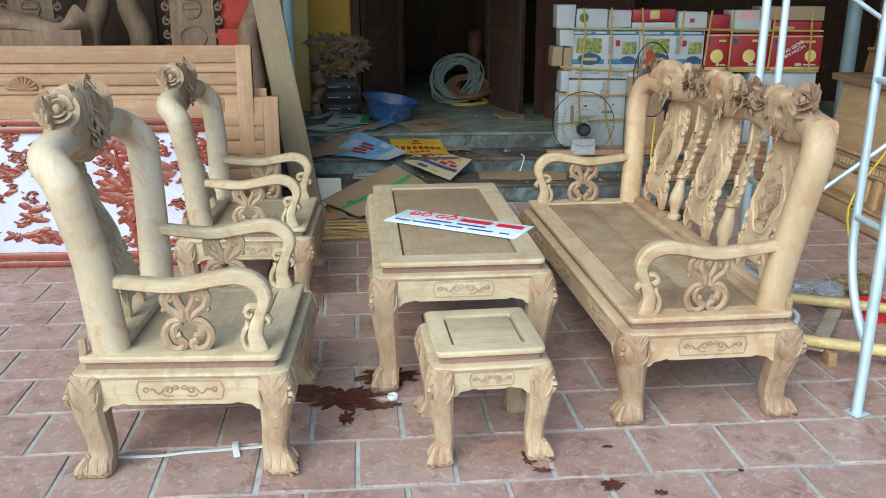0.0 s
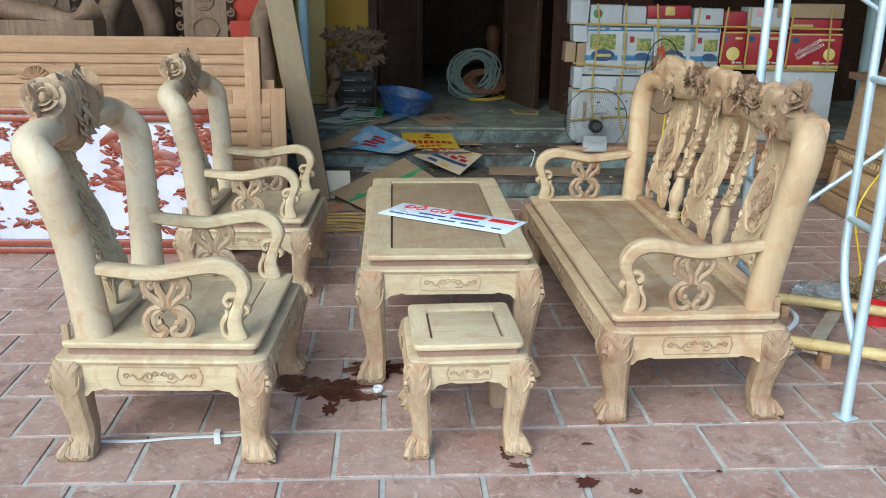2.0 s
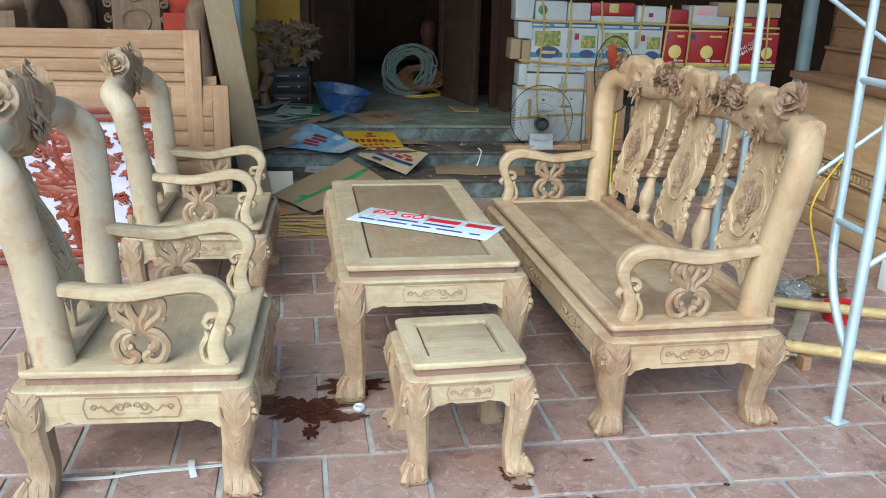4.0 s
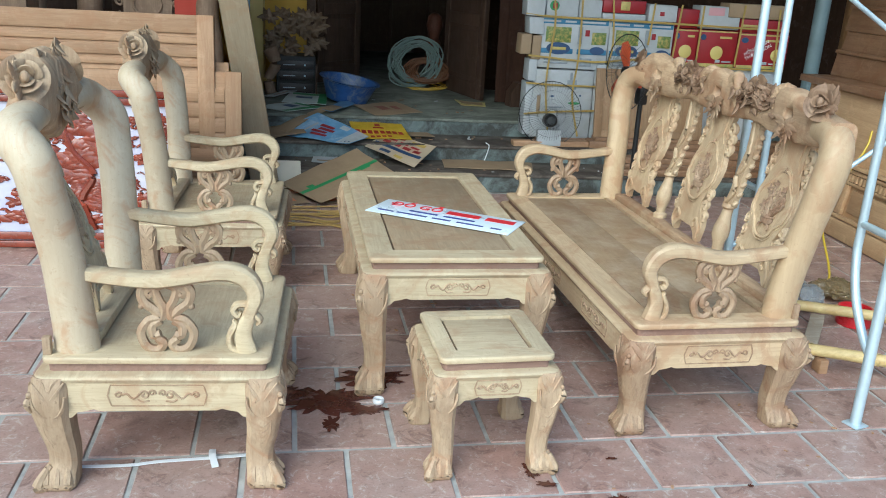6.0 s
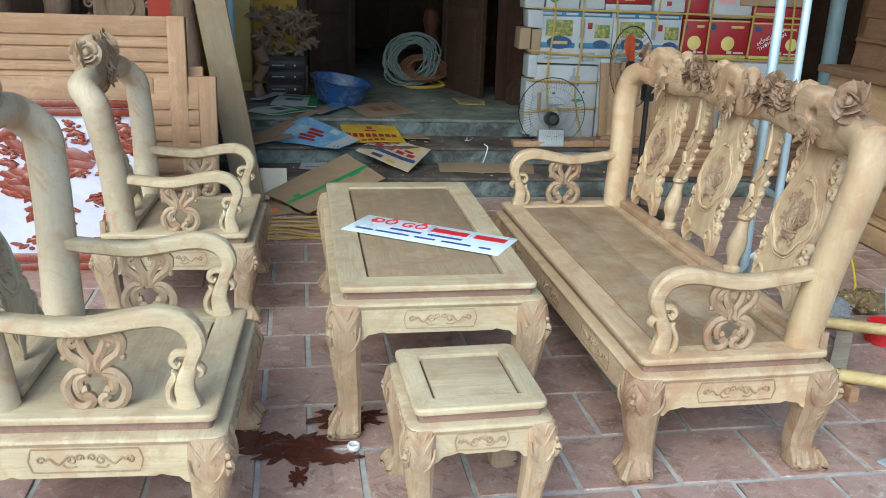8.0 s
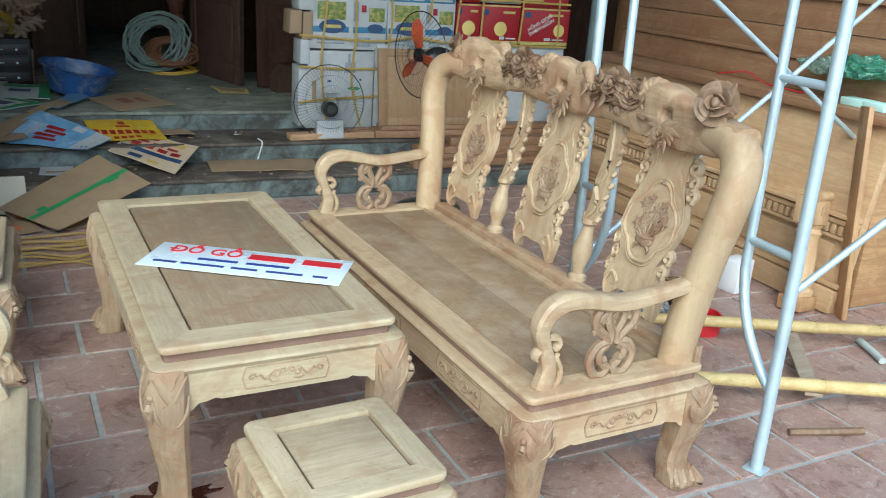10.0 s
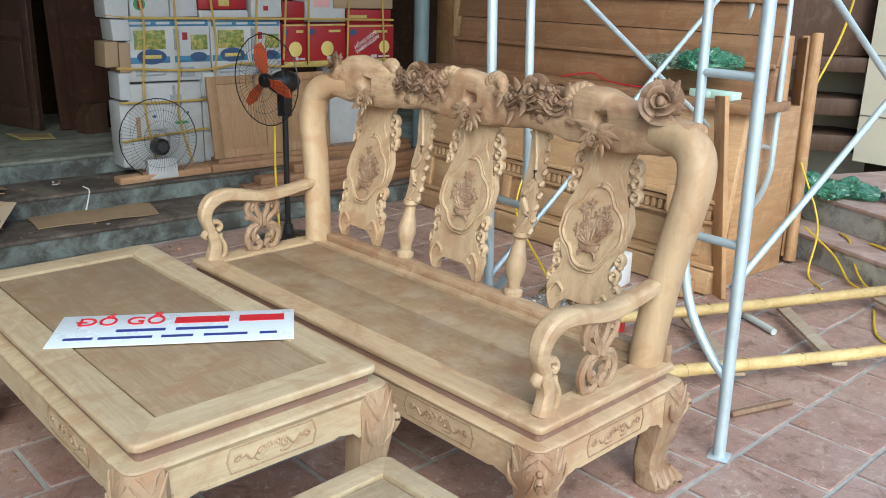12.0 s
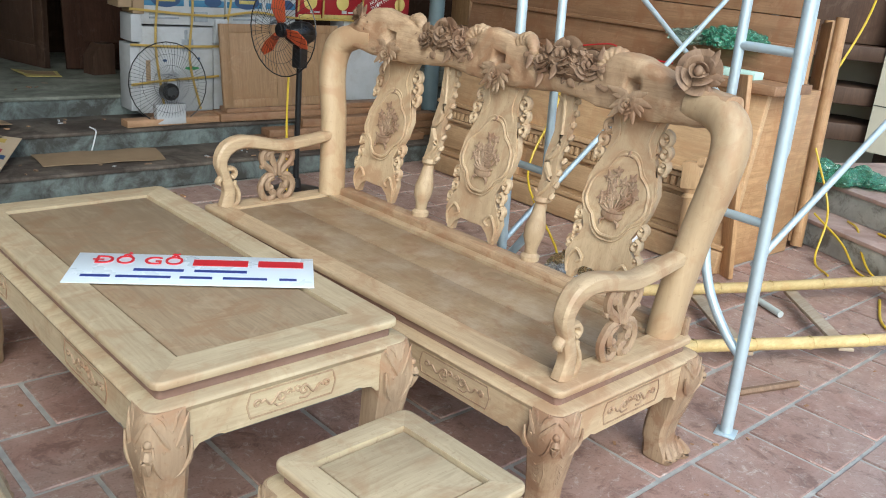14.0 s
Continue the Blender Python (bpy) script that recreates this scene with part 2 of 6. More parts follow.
def slab(bm, pts, y0, y1, m=None):
    """A plate with the outline pts in x and z, from y0 to y1."""
    a = [bm.verts.new((x, y0, z)) for x, z in pts]
    b = [bm.verts.new((x, y1, z)) for x, z in pts]
    bm.faces.new(a)
    bm.faces.new(b[::-1])
    for i in range(len(a)):
        j = (i + 1) % len(a)
        bm.faces.new((a[i], b[i], b[j], a[j]))
    if m is not None:
        bmesh.ops.transform(bm, matrix=m, verts=a + b)


def lathe(bm, prof, seg=20, m=None):
    rings = []
    for r, z in prof:
        rings.append([bm.verts.new((r * math.cos(2 * math.pi * k / seg), r * math.sin(2 * math.pi * k / seg), z)) for k in range(seg)])
    for a, b in zip(rings, rings[1:]):
        for k in range(seg):
            bm.faces.new((a[k], a[(k + 1) % seg], b[(k + 1) % seg], b[k]))
    bm.faces.new(rings[0][::-1])
    bm.faces.new(rings[-1])
    if m is not None:
        bmesh.ops.transform(bm, matrix=m, verts=[v for r in rings for v in r])


def loft(bm, secs, seg=16, power=4.0):
    """Rounded-square sections (cx, cy, z, hx, hy)."""
    prev = None
    for cx, cy, z, hx, hy in secs:
        ring = []
        for k in range(seg):
            t = 2 * math.pi * (k + 0.5) / seg
            c, s = math.cos(t), math.sin(t)
            q = (abs(c) ** power + abs(s) ** power) ** (-1 / power)
            ring.append(bm.verts.new((cx + hx * c * q, cy + hy * s * q, z)))
        if prev:
            for k in range(seg):
                bm.faces.new((prev[k], prev[(k + 1) % seg], ring[(k + 1) % seg], ring[k]))
        else:
            bm.faces.new(ring[::-1])
        prev = ring
    bm.faces.new(prev)


def spiral(cx, cz, r0, r1, a0, turns, n=10):
    out = []
    for i in range(n + 1):
        t = i / n
        a, r = radians(a0 + 360 * turns * t), r0 + (r1 - r0) * t
        out.append((cx + r * math.cos(a), cz + r * math.sin(a)))
    return out


# ---- large structure ----
STEP1, STEP2, STEP3 = (6.25, 0.13), (6.65, 0.245), (7.05, 0.37)

bm = bmesh.new()
box(bm, -60, 60, -60, 60, -0.25, -0.006)
solo("floor", bm, GROUT, "terracotta tiled terrace with wide grey grout", "floor", kind="structure")
for i, (y, z) in enumerate((STEP1, STEP2)):
    bm = bmesh.new()
    y1 = (STEP2, STEP3)[i][0] + 0.02
    box(bm, -3.2, 3.7, y, y1, 0, z - 0.02, 0.006)
    s = solo("step_%d" % (i + 1), bm, RISER, "worn grey-blue painted concrete step", "step", kind="structure")
    bm = bmesh.new()
    box(bm, -3.2, 3.7, y - 0.012, y1, z - 0.022, z, 0.006)
    part("tread", bm, TREAD, s, "dusty brown tread")
bm = bmesh.new()
box(bm, -6, 6, STEP3[0], 13.0, 0, STEP3[1] - 0.02, 0.006)
porch = solo("porch_floor", bm, RISER, "raised worn concrete porch floor", "floor", kind="structure")
bm = bmesh.new()
box(bm, -6, 6, STEP3[0] - 0.012, 13.0, STEP3[1] - 0.024, STEP3[1], 0.006)
part("slab", bm, CONCRETE, porch, "dirty grey-green floor slab")

WALL_Y = 8.8


def wall(name, x0, x1, y0, y1, z0, z1, mat, label):
    bm = bmesh.new()
    box(bm, x0, x1, y0, y1, z0, z1)
    return solo(name, bm, mat, label, "wall", kind="structure")


wall("wall_north_a", -6.0, -0.06, WALL_Y, WALL_Y + 0.2, 0.37, 3.3, YELLOW, "yellow painted house wall")
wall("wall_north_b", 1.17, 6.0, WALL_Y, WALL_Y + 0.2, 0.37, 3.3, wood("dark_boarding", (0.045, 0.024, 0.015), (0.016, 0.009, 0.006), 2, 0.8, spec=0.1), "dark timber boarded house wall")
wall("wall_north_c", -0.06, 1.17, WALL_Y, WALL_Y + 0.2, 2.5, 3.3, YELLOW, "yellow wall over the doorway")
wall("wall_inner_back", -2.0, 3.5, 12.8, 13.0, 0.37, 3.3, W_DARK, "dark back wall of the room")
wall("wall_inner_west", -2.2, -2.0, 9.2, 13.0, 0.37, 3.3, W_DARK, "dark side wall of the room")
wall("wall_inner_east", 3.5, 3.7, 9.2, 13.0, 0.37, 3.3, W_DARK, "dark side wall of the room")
wall("wall_west", -6.2, -6.0, 4.0, 13.0, 0.0, 3.3, YELLOW, "yellow side wall of the yard")
wall("wall_east", 6.0, 6.2, 4.4, 13.0, 0.0, 3.3, CREAM, "cream side wall of the porch")
# roof stays out of view; its front edges are set to shade the porch
bm = bmesh.new()
box(bm, -6.2, 6.2, 4.6, 13.0, 3.3, 3.4)
box(bm, -6.2, 3.85, 3.45, 4.599, 3.3, 3.4)
solo("ceiling", bm, GREY_ROOF, "dull porch roof sheet, out of view, added for shade", "ceiling", kind="structure")


# ---- carved furniture ----
def rect_loft(bm, W, D, rows):
    """Rectangular rings round a W x D plan (y from 0 to D): rows of offset, z."""
    prev = None
    for o, z in rows:
        r = max(0.006, 0.024 + 0.6 * o)
        ring = []
        for cx, cy, a0 in ((-W / 2 - o + r, -o + r, 180), (W / 2 + o - r, -o + r, 270), (W / 2 + o - r, D + o - r, 0), (-W / 2 - o + r, D + o - r, 90)):
            for q in range(5):
                a = radians(a0 + 22.5 * q)
                ring.append(bm.verts.new((cx + r * math.cos(a), cy + r * math.sin(a), z)))
        if prev:
            for k in range(20):
                bm.faces.new((prev[k], prev[(k + 1) % 20], ring[(k + 1) % 20], ring[k]))
        else:
            bm.faces.new(ring[::-1])
        prev = ring
    bm.faces.new(prev)


def mitred(parent, W, D, fw, z0, z1, mats):
    """Four mitred frame boards."""
    o = [(-W / 2, 0), (W / 2, 0), (W / 2, D), (-W / 2, D)]
    i = [(-W / 2 + fw, fw), (W / 2 - fw, fw), (W / 2 - fw, D - fw), (-W / 2 + fw, D - fw)]
    r = 0.026
    for k in range(4):
        j = (k + 1) % 4
        bm = bmesh.new()
        # along the board from its first mitre to its second, with rounded outer corners
        ex = Vector((o[j][0] - o[k][0], o[j][1] - o[k][1])).normalized()
        ey = Vector((-ex.y, ex.x))
        p0, p1 = Vector(o[k]), Vector(o[j])
        arc = [(r - r * math.cos(radians(q)), r - r * math.sin(radians(q))) for q in (45, 60, 75, 90)]
        outer = [p0 + ex * u + ey * v for u, v in arc] + [p1 - ex * u + ey * v for u, v in arc[::-1]]
        n = len(outer)
        rows = []
        h = z1 - z0
        e = 0.3 * h
        for inset, z in ((e, z0), (0.3 * e, z0 + 0.3 * e), (0, z0 + e), (0, z1 - e), (0.12 * e, z1 - 0.5 * e), (0.45 * e, z1 - 0.14 * e), (e, z1)):
            rows.append([bm.verts.new((*(p + ey * inset + ex * (inset if q < n / 2 else -inset) * (1.0 if q in (0, n - 1) else 0.6 if q in (1, n - 2) else 0.3 if q in (2, n - 3) else 0.0)), z)) for q, p in enumerate(outer)])
        for a, b in zip(rows, rows[1:]):
            for q in range(n - 1):
                bm.faces.new((a[q], a[q + 1], b[q + 1], b[q]))
        lo = [bm.verts.new((*i[j], z0)), bm.verts.new((*i[k], z0))]
        hi = [bm.verts.new((*i[j], z1)), bm.verts.new((*i[k], z1))]
        bm.faces.new(rows[0][::-1] + [lo[1], lo[0]])
        bm.faces.new(rows[-1] + hi)
        bm.faces.new((lo[0], lo[1], hi[1], hi[0]))
        bm.faces.new([w[0] for w in rows] + [hi[1], lo[1]])
        bm.faces.new([w[-1] for w in rows][::-1] + [lo[0], hi[0]])
        part("frame_board", bm, mats[0] if k % 2 == 0 else mats[1], parent)


def scroll_lines(w, h):
    """Cloud scroll carved on a panel: lines in (a, z) about its middle."""
    out = []
    for s in (-1, 1):
        line = spiral(s * w * 0.13, h * 0.02, h * 0.06, h * 0.2, 90, -s * 1.1, 8)
        line += [(s * w * 0.24, -h * 0.16), (s * w * 0.31, h * 0.1)]
        line += spiral(s * w * 0.39, h * 0.02, h * 0.17, h * 0.05, 180 if s > 0 else 0, -s * 1.0, 7)
        out.append((line, 0.0035))
        out.append((spiral(s * w * 0.055, h * 0.12, h * 0.17, h * 0.04, 200 if s > 0 else -20, -s * 1.1, 8), 0.003))
        out.append(([(s * w * 0.2, -h * 0.18), (s * w * 0.16, -h * 0.3), (s * w * 0.08, -h * 0.27)], 0.003))
    x, z = w / 2, h / 2
    fr = [(-x + h * 0.15, -z), (x - h * 0.15, -z), (x - h * 0.08, -z * 0.6), (x, 0), (x - h * 0.08, z * 0.6), (x - h * 0.15, z), (-x + h * 0.15, z), (-x + h * 0.08, z * 0.6), (-x, 0), (-x + h * 0.08, -z * 0.6), (-x + h * 0.15, -z)]
    return out, fr


def carve(bm, lines, place, up):
    for line, r in lines:
        tube(bm, [place(a, z) for a, z in line], r, 5, 3, up=up)


def leg_mesh(zA, s, sx, sy):
    """A lion leg: head at the knee, feather, paw. Outer faces look to sx and sy."""
    bm = bmesh.new()
    k = s
    rows = [(1.0, 0.052, -0.004), (0.93, 0.055, 0.002), (0.8, 0.058, 0.007), (0.66, 0.053, 0.003), (0.5, 0.047, -0.003), (0.32, 0.042, -0.012), (0.2, 0.042, -0.012), (0.12, 0.048, -0.003), (0.06, 0.054, 0.003), (0.015, 0.053, 0.003), (0.0, 0.047, 0.0)]
    rows = spline([(f, a, b) for f, a, b in rows], 3)
    loft(bm, [(sx * b * k, sy * b * k, zA * max(f, 0), a * k, a * k) for f, a, b in rows[::-1]], 16, 4.5)

    def off(f):
        fs = [r[0] for r in rows]
        return np.interp(f, fs[::-1], [r[1] + r[2] for r in rows][::-1]) * k

    for face in (0, 1):
        def at(a, f, d=-0.0025):
            o = off(f) + d
            return (sx * o, a * k, zA * f) if face == 0 else (a * k, sy * o, zA * f)
        up = (1, 0, 0) if face == 0 else (0, 1, 0)
        e = (sy if face == 0 else sx)
        # brow, cheek and mane
        for q in (-1, 1):
            tube(bm, [at(q * 0.008, 0.83), at(q * 0.022, 0.885), at(q * 0.044, 0.97)], [0.005, 0.007, 0.002], 5, 3)
            tube(bm, [at(q * 0.006, 0.9), at(q * 0.014, 0.96), at(q * 0.03, 0.99)], [0.003, 0.006, 0.002], 5, 3)
            tube(bm, [at(q * 0.045, 0.86), at(q * 0.04, 0.76), at(q * 0.022, 0.69), at(q * 0.006, 0.67)], [0.003, 0.006, 0.005, 0.003], 5, 3)
            ball(bm, at(q * 0.02, 0.82, -0.003), 0.006 * k, 1)
        tube(bm, [at(-0.018, 0.99), at(0, 0.9), at(0.018, 0.99)], 0.004, 5, 3)
        # feather
        for j in range(4):
            tube(bm, [at(e * (0.02 - 0.004 * j), 0.62 - 0.055 * j), at(e * 0.0, 0.575 - 0.055 * j), at(e * (-0.016), 0.6 - 0.055 * j)], [0.003, 0.005, 0.002], 5, 3)
        tube(bm, [at(e * 0.026, 0.64), at(e * 0.022, 0.52), at(e * 0.004, 0.36)], 0.003, 5, 3)
        # toes
        for q in (-0.03, 0.0, 0.03):
            tube(bm, [at(q * 0.85, 0.2, -0.012), at(q, 0.12, -0.009), at(q * 1.02, 0.05, -0.010), at(q, 0.0, -0.016)], [0.008, 0.012, 0.015, 0.012], 7, 4)
    # snout and brow on the corner
    for f, r in ((0.765, 0.009), (0.87, 0.009)):
        ball(bm, (sx * off(f) * 0.84, sy * off(f) * 0.84, zA * f), (r * k, r * k, r * 1.1 * k), 2)
    tube(bm, [(sx * off(0.84) * 0.84, sy * off(0.84) * 0.84, zA * 0.84), (sx * off(0.79) * 0.88, sy * off(0.79) * 0.88, zA * 0.795), (sx * off(0.71) * 0.84, sy * off(0.71) * 0.84, zA * 0.72)], [0.008, 0.013, 0.006], 7, 4)
    tube(bm, [(sx * off(0.18) * 0.9, sy * off(0.18) * 0.9, zA * 0.18), (sx * off(0.06) * 0.92, sy * off(0.06) * 0.92, zA * 0.06), (sx * off(0.0) * 0.9, sy * off(0.0) * 0.9, 0.002)], [0.01, 0.017, 0.014], 7, 4)
    return bm


def base(root, W, D, H, mats, pan, carved, recess, fw=0.085, slab_t=0.0215, apron_h=0.10, s=1.0, out=0.024, panels=((0.0, 0.22),), side_panels=((0.0, 0.26),)):
    mitred(root, W, D, fw, H - slab_t, H, mats)
    n = 2 if W > 1.5 else 1
    step = (D - 2 * fw - 0.018) / n
    for k in range(n):
        bm = bmesh.new()
        box(bm, -W / 2 + fw + 0.009, W / 2 - fw - 0.009, fw + 0.009 + k * step, fw + 0.0075 + (k + 1) * step, H - 0.0165, H - 0.006 - 0.001 * k, 0.003)
        part("panel", bm, pan, root, "inset board")
    # bed darker than the panel: the groove's shadow is put into its colour
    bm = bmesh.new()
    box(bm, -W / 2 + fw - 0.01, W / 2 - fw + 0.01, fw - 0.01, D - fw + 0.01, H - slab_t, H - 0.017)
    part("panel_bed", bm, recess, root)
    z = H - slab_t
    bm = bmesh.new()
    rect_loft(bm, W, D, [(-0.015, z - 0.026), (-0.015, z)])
    part("recess_band", bm, recess, root, "recess band of darker brown wood")
    bm = bmesh.new()
    z -= 0.026
    zA = z - 0.011
    rect_loft(bm, W, D, [(out - 0.006, zA - 0.012), (out, zA), (out - 0.002, zA + 0.005), (out - 0.007, zA + 0.008), (0.002, zA + 0.009), (-0.004, z)])
    part("moulding", bm, mats[0], root)
    lw = 0.095 * s
    zt = zA - 0.002
    for side in range(4):
        L = W if side % 2 == 0 else D
        half = L / 2 + out - lw
        n = 10
        pts = [(-half, zt), (half, zt)]
        low = [(half, zt - apron_h - 0.022), (half - 0.01, zt - apron_h - 0.02), (half - 0.025, zt - apron_h - 0.004), (half - 0.05, zt - apron_h), (half - 0.07, zt - apron_h + 0.006), (half - 0.085, zt - apron_h)]
        pts += low + [(-x, zz) for x, zz in low[::-1]]
        m = (pose(0, -out, 0), pose(W / 2 + out, D / 2, 0, 0, 0, 90), pose(0, D + out, 0, 0, 0, 180), pose(-W / 2 - out, D / 2, 0, 0, 0, -90))[side]
        bm = bmesh.new()
        slab(bm, pts, 0.008, 0.032)
        bmesh.ops.transform(bm, matrix=m, verts=bm.verts)
        ap = part("apron", bm, mats[0] if side % 2 == 0 else mats[1], root)
        for c, w in (panels if side % 2 == 0 else side_panels):
            bm = bmesh.new()
            h = apron_h * 0.66
            zc = zt - apron_h * 0.5
            lines, fr = scroll_lines(w, h)
            carve(bm, lines, lambda a, q: (c + a, 0.0075, zc + q), (0, 1, 0))
            tube(bm, [(c + a, 0.008, zc + q) for a, q in fr], 0.0028, 4, 3, up=(0, 1, 0), smooth=False)
            bmesh.ops.transform(bm, matrix=m, verts=bm.verts)
            part("scroll_carving", bm, carved, ap, "low cloud scroll carving")
    for sx in (-1, 1):
        for sy, yy in ((-1, -out + lw / 2), (1, D + out - lw / 2)):
            bm = leg_mesh(zA + 0.004, s, sx, sy)
            bmesh.ops.transform(bm, matrix=pose(sx * (W / 2 + out - lw / 2), yy, 0), verts=bm.verts)
            part("leg", bm, carved, root, "lion-head leg with carved paw")


def petal(bm, m, r0, h0, r1, h1, half, thick, curl, seed):
    """One cupped petal with a rolled rim, round the z axis of m."""
    nu, nv, rn = 6, 4, random.Random(seed)
    w1, w2 = rn.uniform(-0.12, 0.12), rn.uniform(-0.1, 0.1)
    layers = []
    for d in (0.0, -thick):
        g = []
        for i in range(nu + 1):
            u = 2 * i / nu - 1
            col = []
            for j in range(nv + 1):
                v = j / nv
                rad = r0 + (r1 - r0) * v ** 0.7 + curl * v ** 4 + d * (1 - 0.4 * v)
                hh = h0 + (h1 - h0) * v * (1 - 0.35 * u * u + w1 * u) + w2 * curl * math.sin(4 * u) * v
                a = half * u * (1 - 0.25 * v * v)
                col.append(bm.verts.new(m @ Vector((rad * math.cos(a), rad * math.sin(a), hh))))
            g.append(col)
        layers.append(g)
    a, b = layers
    for i in range(nu):
        for j in range(nv):
            bm.faces.new((a[i][j], a[i + 1][j], a[i + 1][j + 1], a[i][j + 1]))
            bm.faces.new((b[i][j], b[i][j + 1], b[i + 1][j + 1], b[i + 1][j]))
    ring = [(i, 0) for i in range(nu + 1)] + [(nu, j) for j in range(1, nv + 1)] + [(i, nv) for i in range(nu - 1, -1, -1)] + [(0, j) for j in range(nv - 1, 0, -1)]
    for p, q in zip(ring, ring[1:] + ring[:1]):
        bm.faces.new((a[p[0]][p[1]], b[p[0]][p[1]], b[q[0]][q[1]], a[q[0]][q[1]]))


def rose(bm, c, r, m=None, seed=0):
    rn = random.Random(seed)
    base_m = Matrix.Translation(c) @ (m or Matrix())
    for ring, (n, r1, h1, half, curl) in enumerate(((5, 0.86, 0.24, 48, 0.16), (4, 0.62, 0.46, 56, 0.10), (3, 0.38, 0.62, 70, 0.05))):
        for k in range(n):
            mm = base_m @ pose(0, 0, 0, rn.uniform(-6, 6), rn.uniform(-6, 6), 360 * k / n + 31 * ring + rn.uniform(-10, 10))
            petal(bm, mm, 0.22 * r, -0.12 * r, r1 * r, h1 * r, radians(half), 0.09 * r, curl * r, seed * 20 + ring * 6 + k)
    ball(bm, base_m @ Vector((0, 0, 0.4 * r)), (0.2 * r, 0.2 * r, 0.26 * r), 2)
    ball(bm, base_m @ Vector((0, 0, -0.1 * r)), 0.42 * r, 2)


def leaf(bm, c, length, width, m):
    vs = bmesh.ops.create_icosphere(bm, subdivisions=2, radius=1)["verts"]
    for v in vs:
        x = v.co.x
        v.co = Vector((x * length / 2 + length / 2, v.co.y * width / 2 * (1 - 0.55 * max(x, -0.5)), v.co.z * width * 0.18 + 0.25 * width * x * x))
    bmesh.ops.transform(bm, matrix=Matrix.Translation(c) @ m, verts=vs)


def ornament(bm, z0, h, w, r=0.010):
    """Pierced lyre scroll between arm and seat, in y and z about y = 0."""
    for s in (-1, 1):
        lines = [
            [(s * 0.30, 1.0), (s * 0.46, 0.88), (s * 0.42, 0.72), (s * 0.22, 0.6), (s * 0.12, 0.5), (s * 0.34, 0.46), (s * 0.5, 0.28), (s * 0.4, 0.08), (s * 0.2, 0.03), (s * 0.08, 0.12), (s * 0.2, 0.2)],
            [(s * 0.02, 0.98), (s * 0.2, 0.9), (s * 0.14, 0.74), (s * 0.05, 0.62), (s * 0.1, 0.48)],
            [(s * 0.12, 0.46), (s * 0.28, 0.38), (s * 0.26, 0.24), (s * 0.13, 0.26)],
            [(s * 0.26, 0.8), (s * 0.32, 0.86), (s * 0.24, 0.92)],
        ]
        for ln in lines:
            tube(bm, [(0, a * w, z0 + b * h) for a, b in ln], [(r, 0.013)] * len(ln), 6, 4, up=(1, 0, 0))
        ball(bm, (0, s * 0.47 * w, z0 + 0.66 * h), (0.012, 0.011, 0.012), 1)
    box(bm, -0.012, 0.012, -0.36 * w, 0.36 * w, z0 + h * 0.94, z0 + h * 1.06, 0.003)


def splat_outline(w, h):
    right = [(0.44, 1.0), (0.40, 0.96), (0.32, 0.89), (0.28, 0.82), (0.33, 0.755), (0.30, 0.72), (0.41, 0.64), (0.48, 0.55), (0.46, 0.45), (0.38, 0.36), (0.30, 0.30), (0.33, 0.25), (0.45, 0.2), (0.5, 0.13), (0.46, 0.06), (0.42, 0.0), (0.34, 0.0), (0.31, 0.06), (0.2, 0.10), (0.08, 0.085)]
    pts = [(x * w, z * h) for x, z in right]
    return pts + [(-x, z) for x, z in pts[::-1]]


def splat(w, h, seed):
    """A wide back splat, standing on z = 0, its face towards -y."""
    bm = bmesh.new()
    slab(bm, splat_outline(w, h), -0.014, 0.014)
    es = [e for e in bm.edges if all(abs(v.co.y + 0.014) < 1e-5 for v in e.verts)]
    bmesh.ops.bevel(bm, geom=es, offset=0.005, segments=2, affect="EDGES")
    rn = random.Random(seed)
    med = []
    for k in range(40):
        a = 2 * math.pi * k / 40
        rr = 1 + 0.09 * math.cos(4 * a) + 0.05 * abs(math.sin(4 * a))
        med.append((0.365 * w * rr * math.cos(a) * (1.0 - 0.1 * math.sin(a)), h * (0.5 + 0.195 * rr * math.sin(a))))
    tube(bm, [(x, -0.0145, z) for x, z in med + med[:1]], 0.0055, 6, 2, up=(0, 1, 0))
    tube(bm, [(x * 1.13, -0.0135, (z - 0.5 * h) * 1.1 + 0.5 * h) for x, z in med + med[:1]], 0.003, 5, 2, up=(0, 1, 0))
    # scrolls along the edges
    for s in (-1, 1):
        for zc, rr, xx in ((0.83, 0.09, 0.37), (0.76, 0.075, 0.41), (0.69, 0.07, 0.43), (0.36, 0.062, 0.43), (0.28, 0.066, 0.40), (0.20, 0.062, 0.45)):
            tube(bm, [(s * (xx * w + (x - 0)), 0.0, zc * h + z) for x, z in spiral(0, 0, rr * w, rr * w * 0.3, 100, -1.15, 8)], [(0.0095, 0.0145)] * 9, 6, 2, up=(0, 1, 0))
            ball(bm, (s * (xx + 0.04) * w, -0.004, zc * h - 0.015), (0.01, 0.012, 0.014), 1)
        tube(bm, [(s * 0.42 * w, -0.012, 0.03 * h), (s * 0.44 * w, -0.016, 0.1 * h), (s * 0.34 * w, -0.016, 0.17 * h), (s * 0.24 * w, -0.014, 0.13 * h), (s * 0.3 * w, -0.014, 0.1 * h)], 0.006, 6, 4, up=(0, 1, 0))
        tube(bm, [(s * 0.36 * w, -0.013, 0.98 * h), (s * 0.25 * w, -0.015, 0.9 * h), (s * 0.2 * w, -0.015, 0.8 * h), (s * 0.28 * w, -0.014, 0.72 * h)], 0.004, 5, 4, up=(0, 1, 0))
    return bm


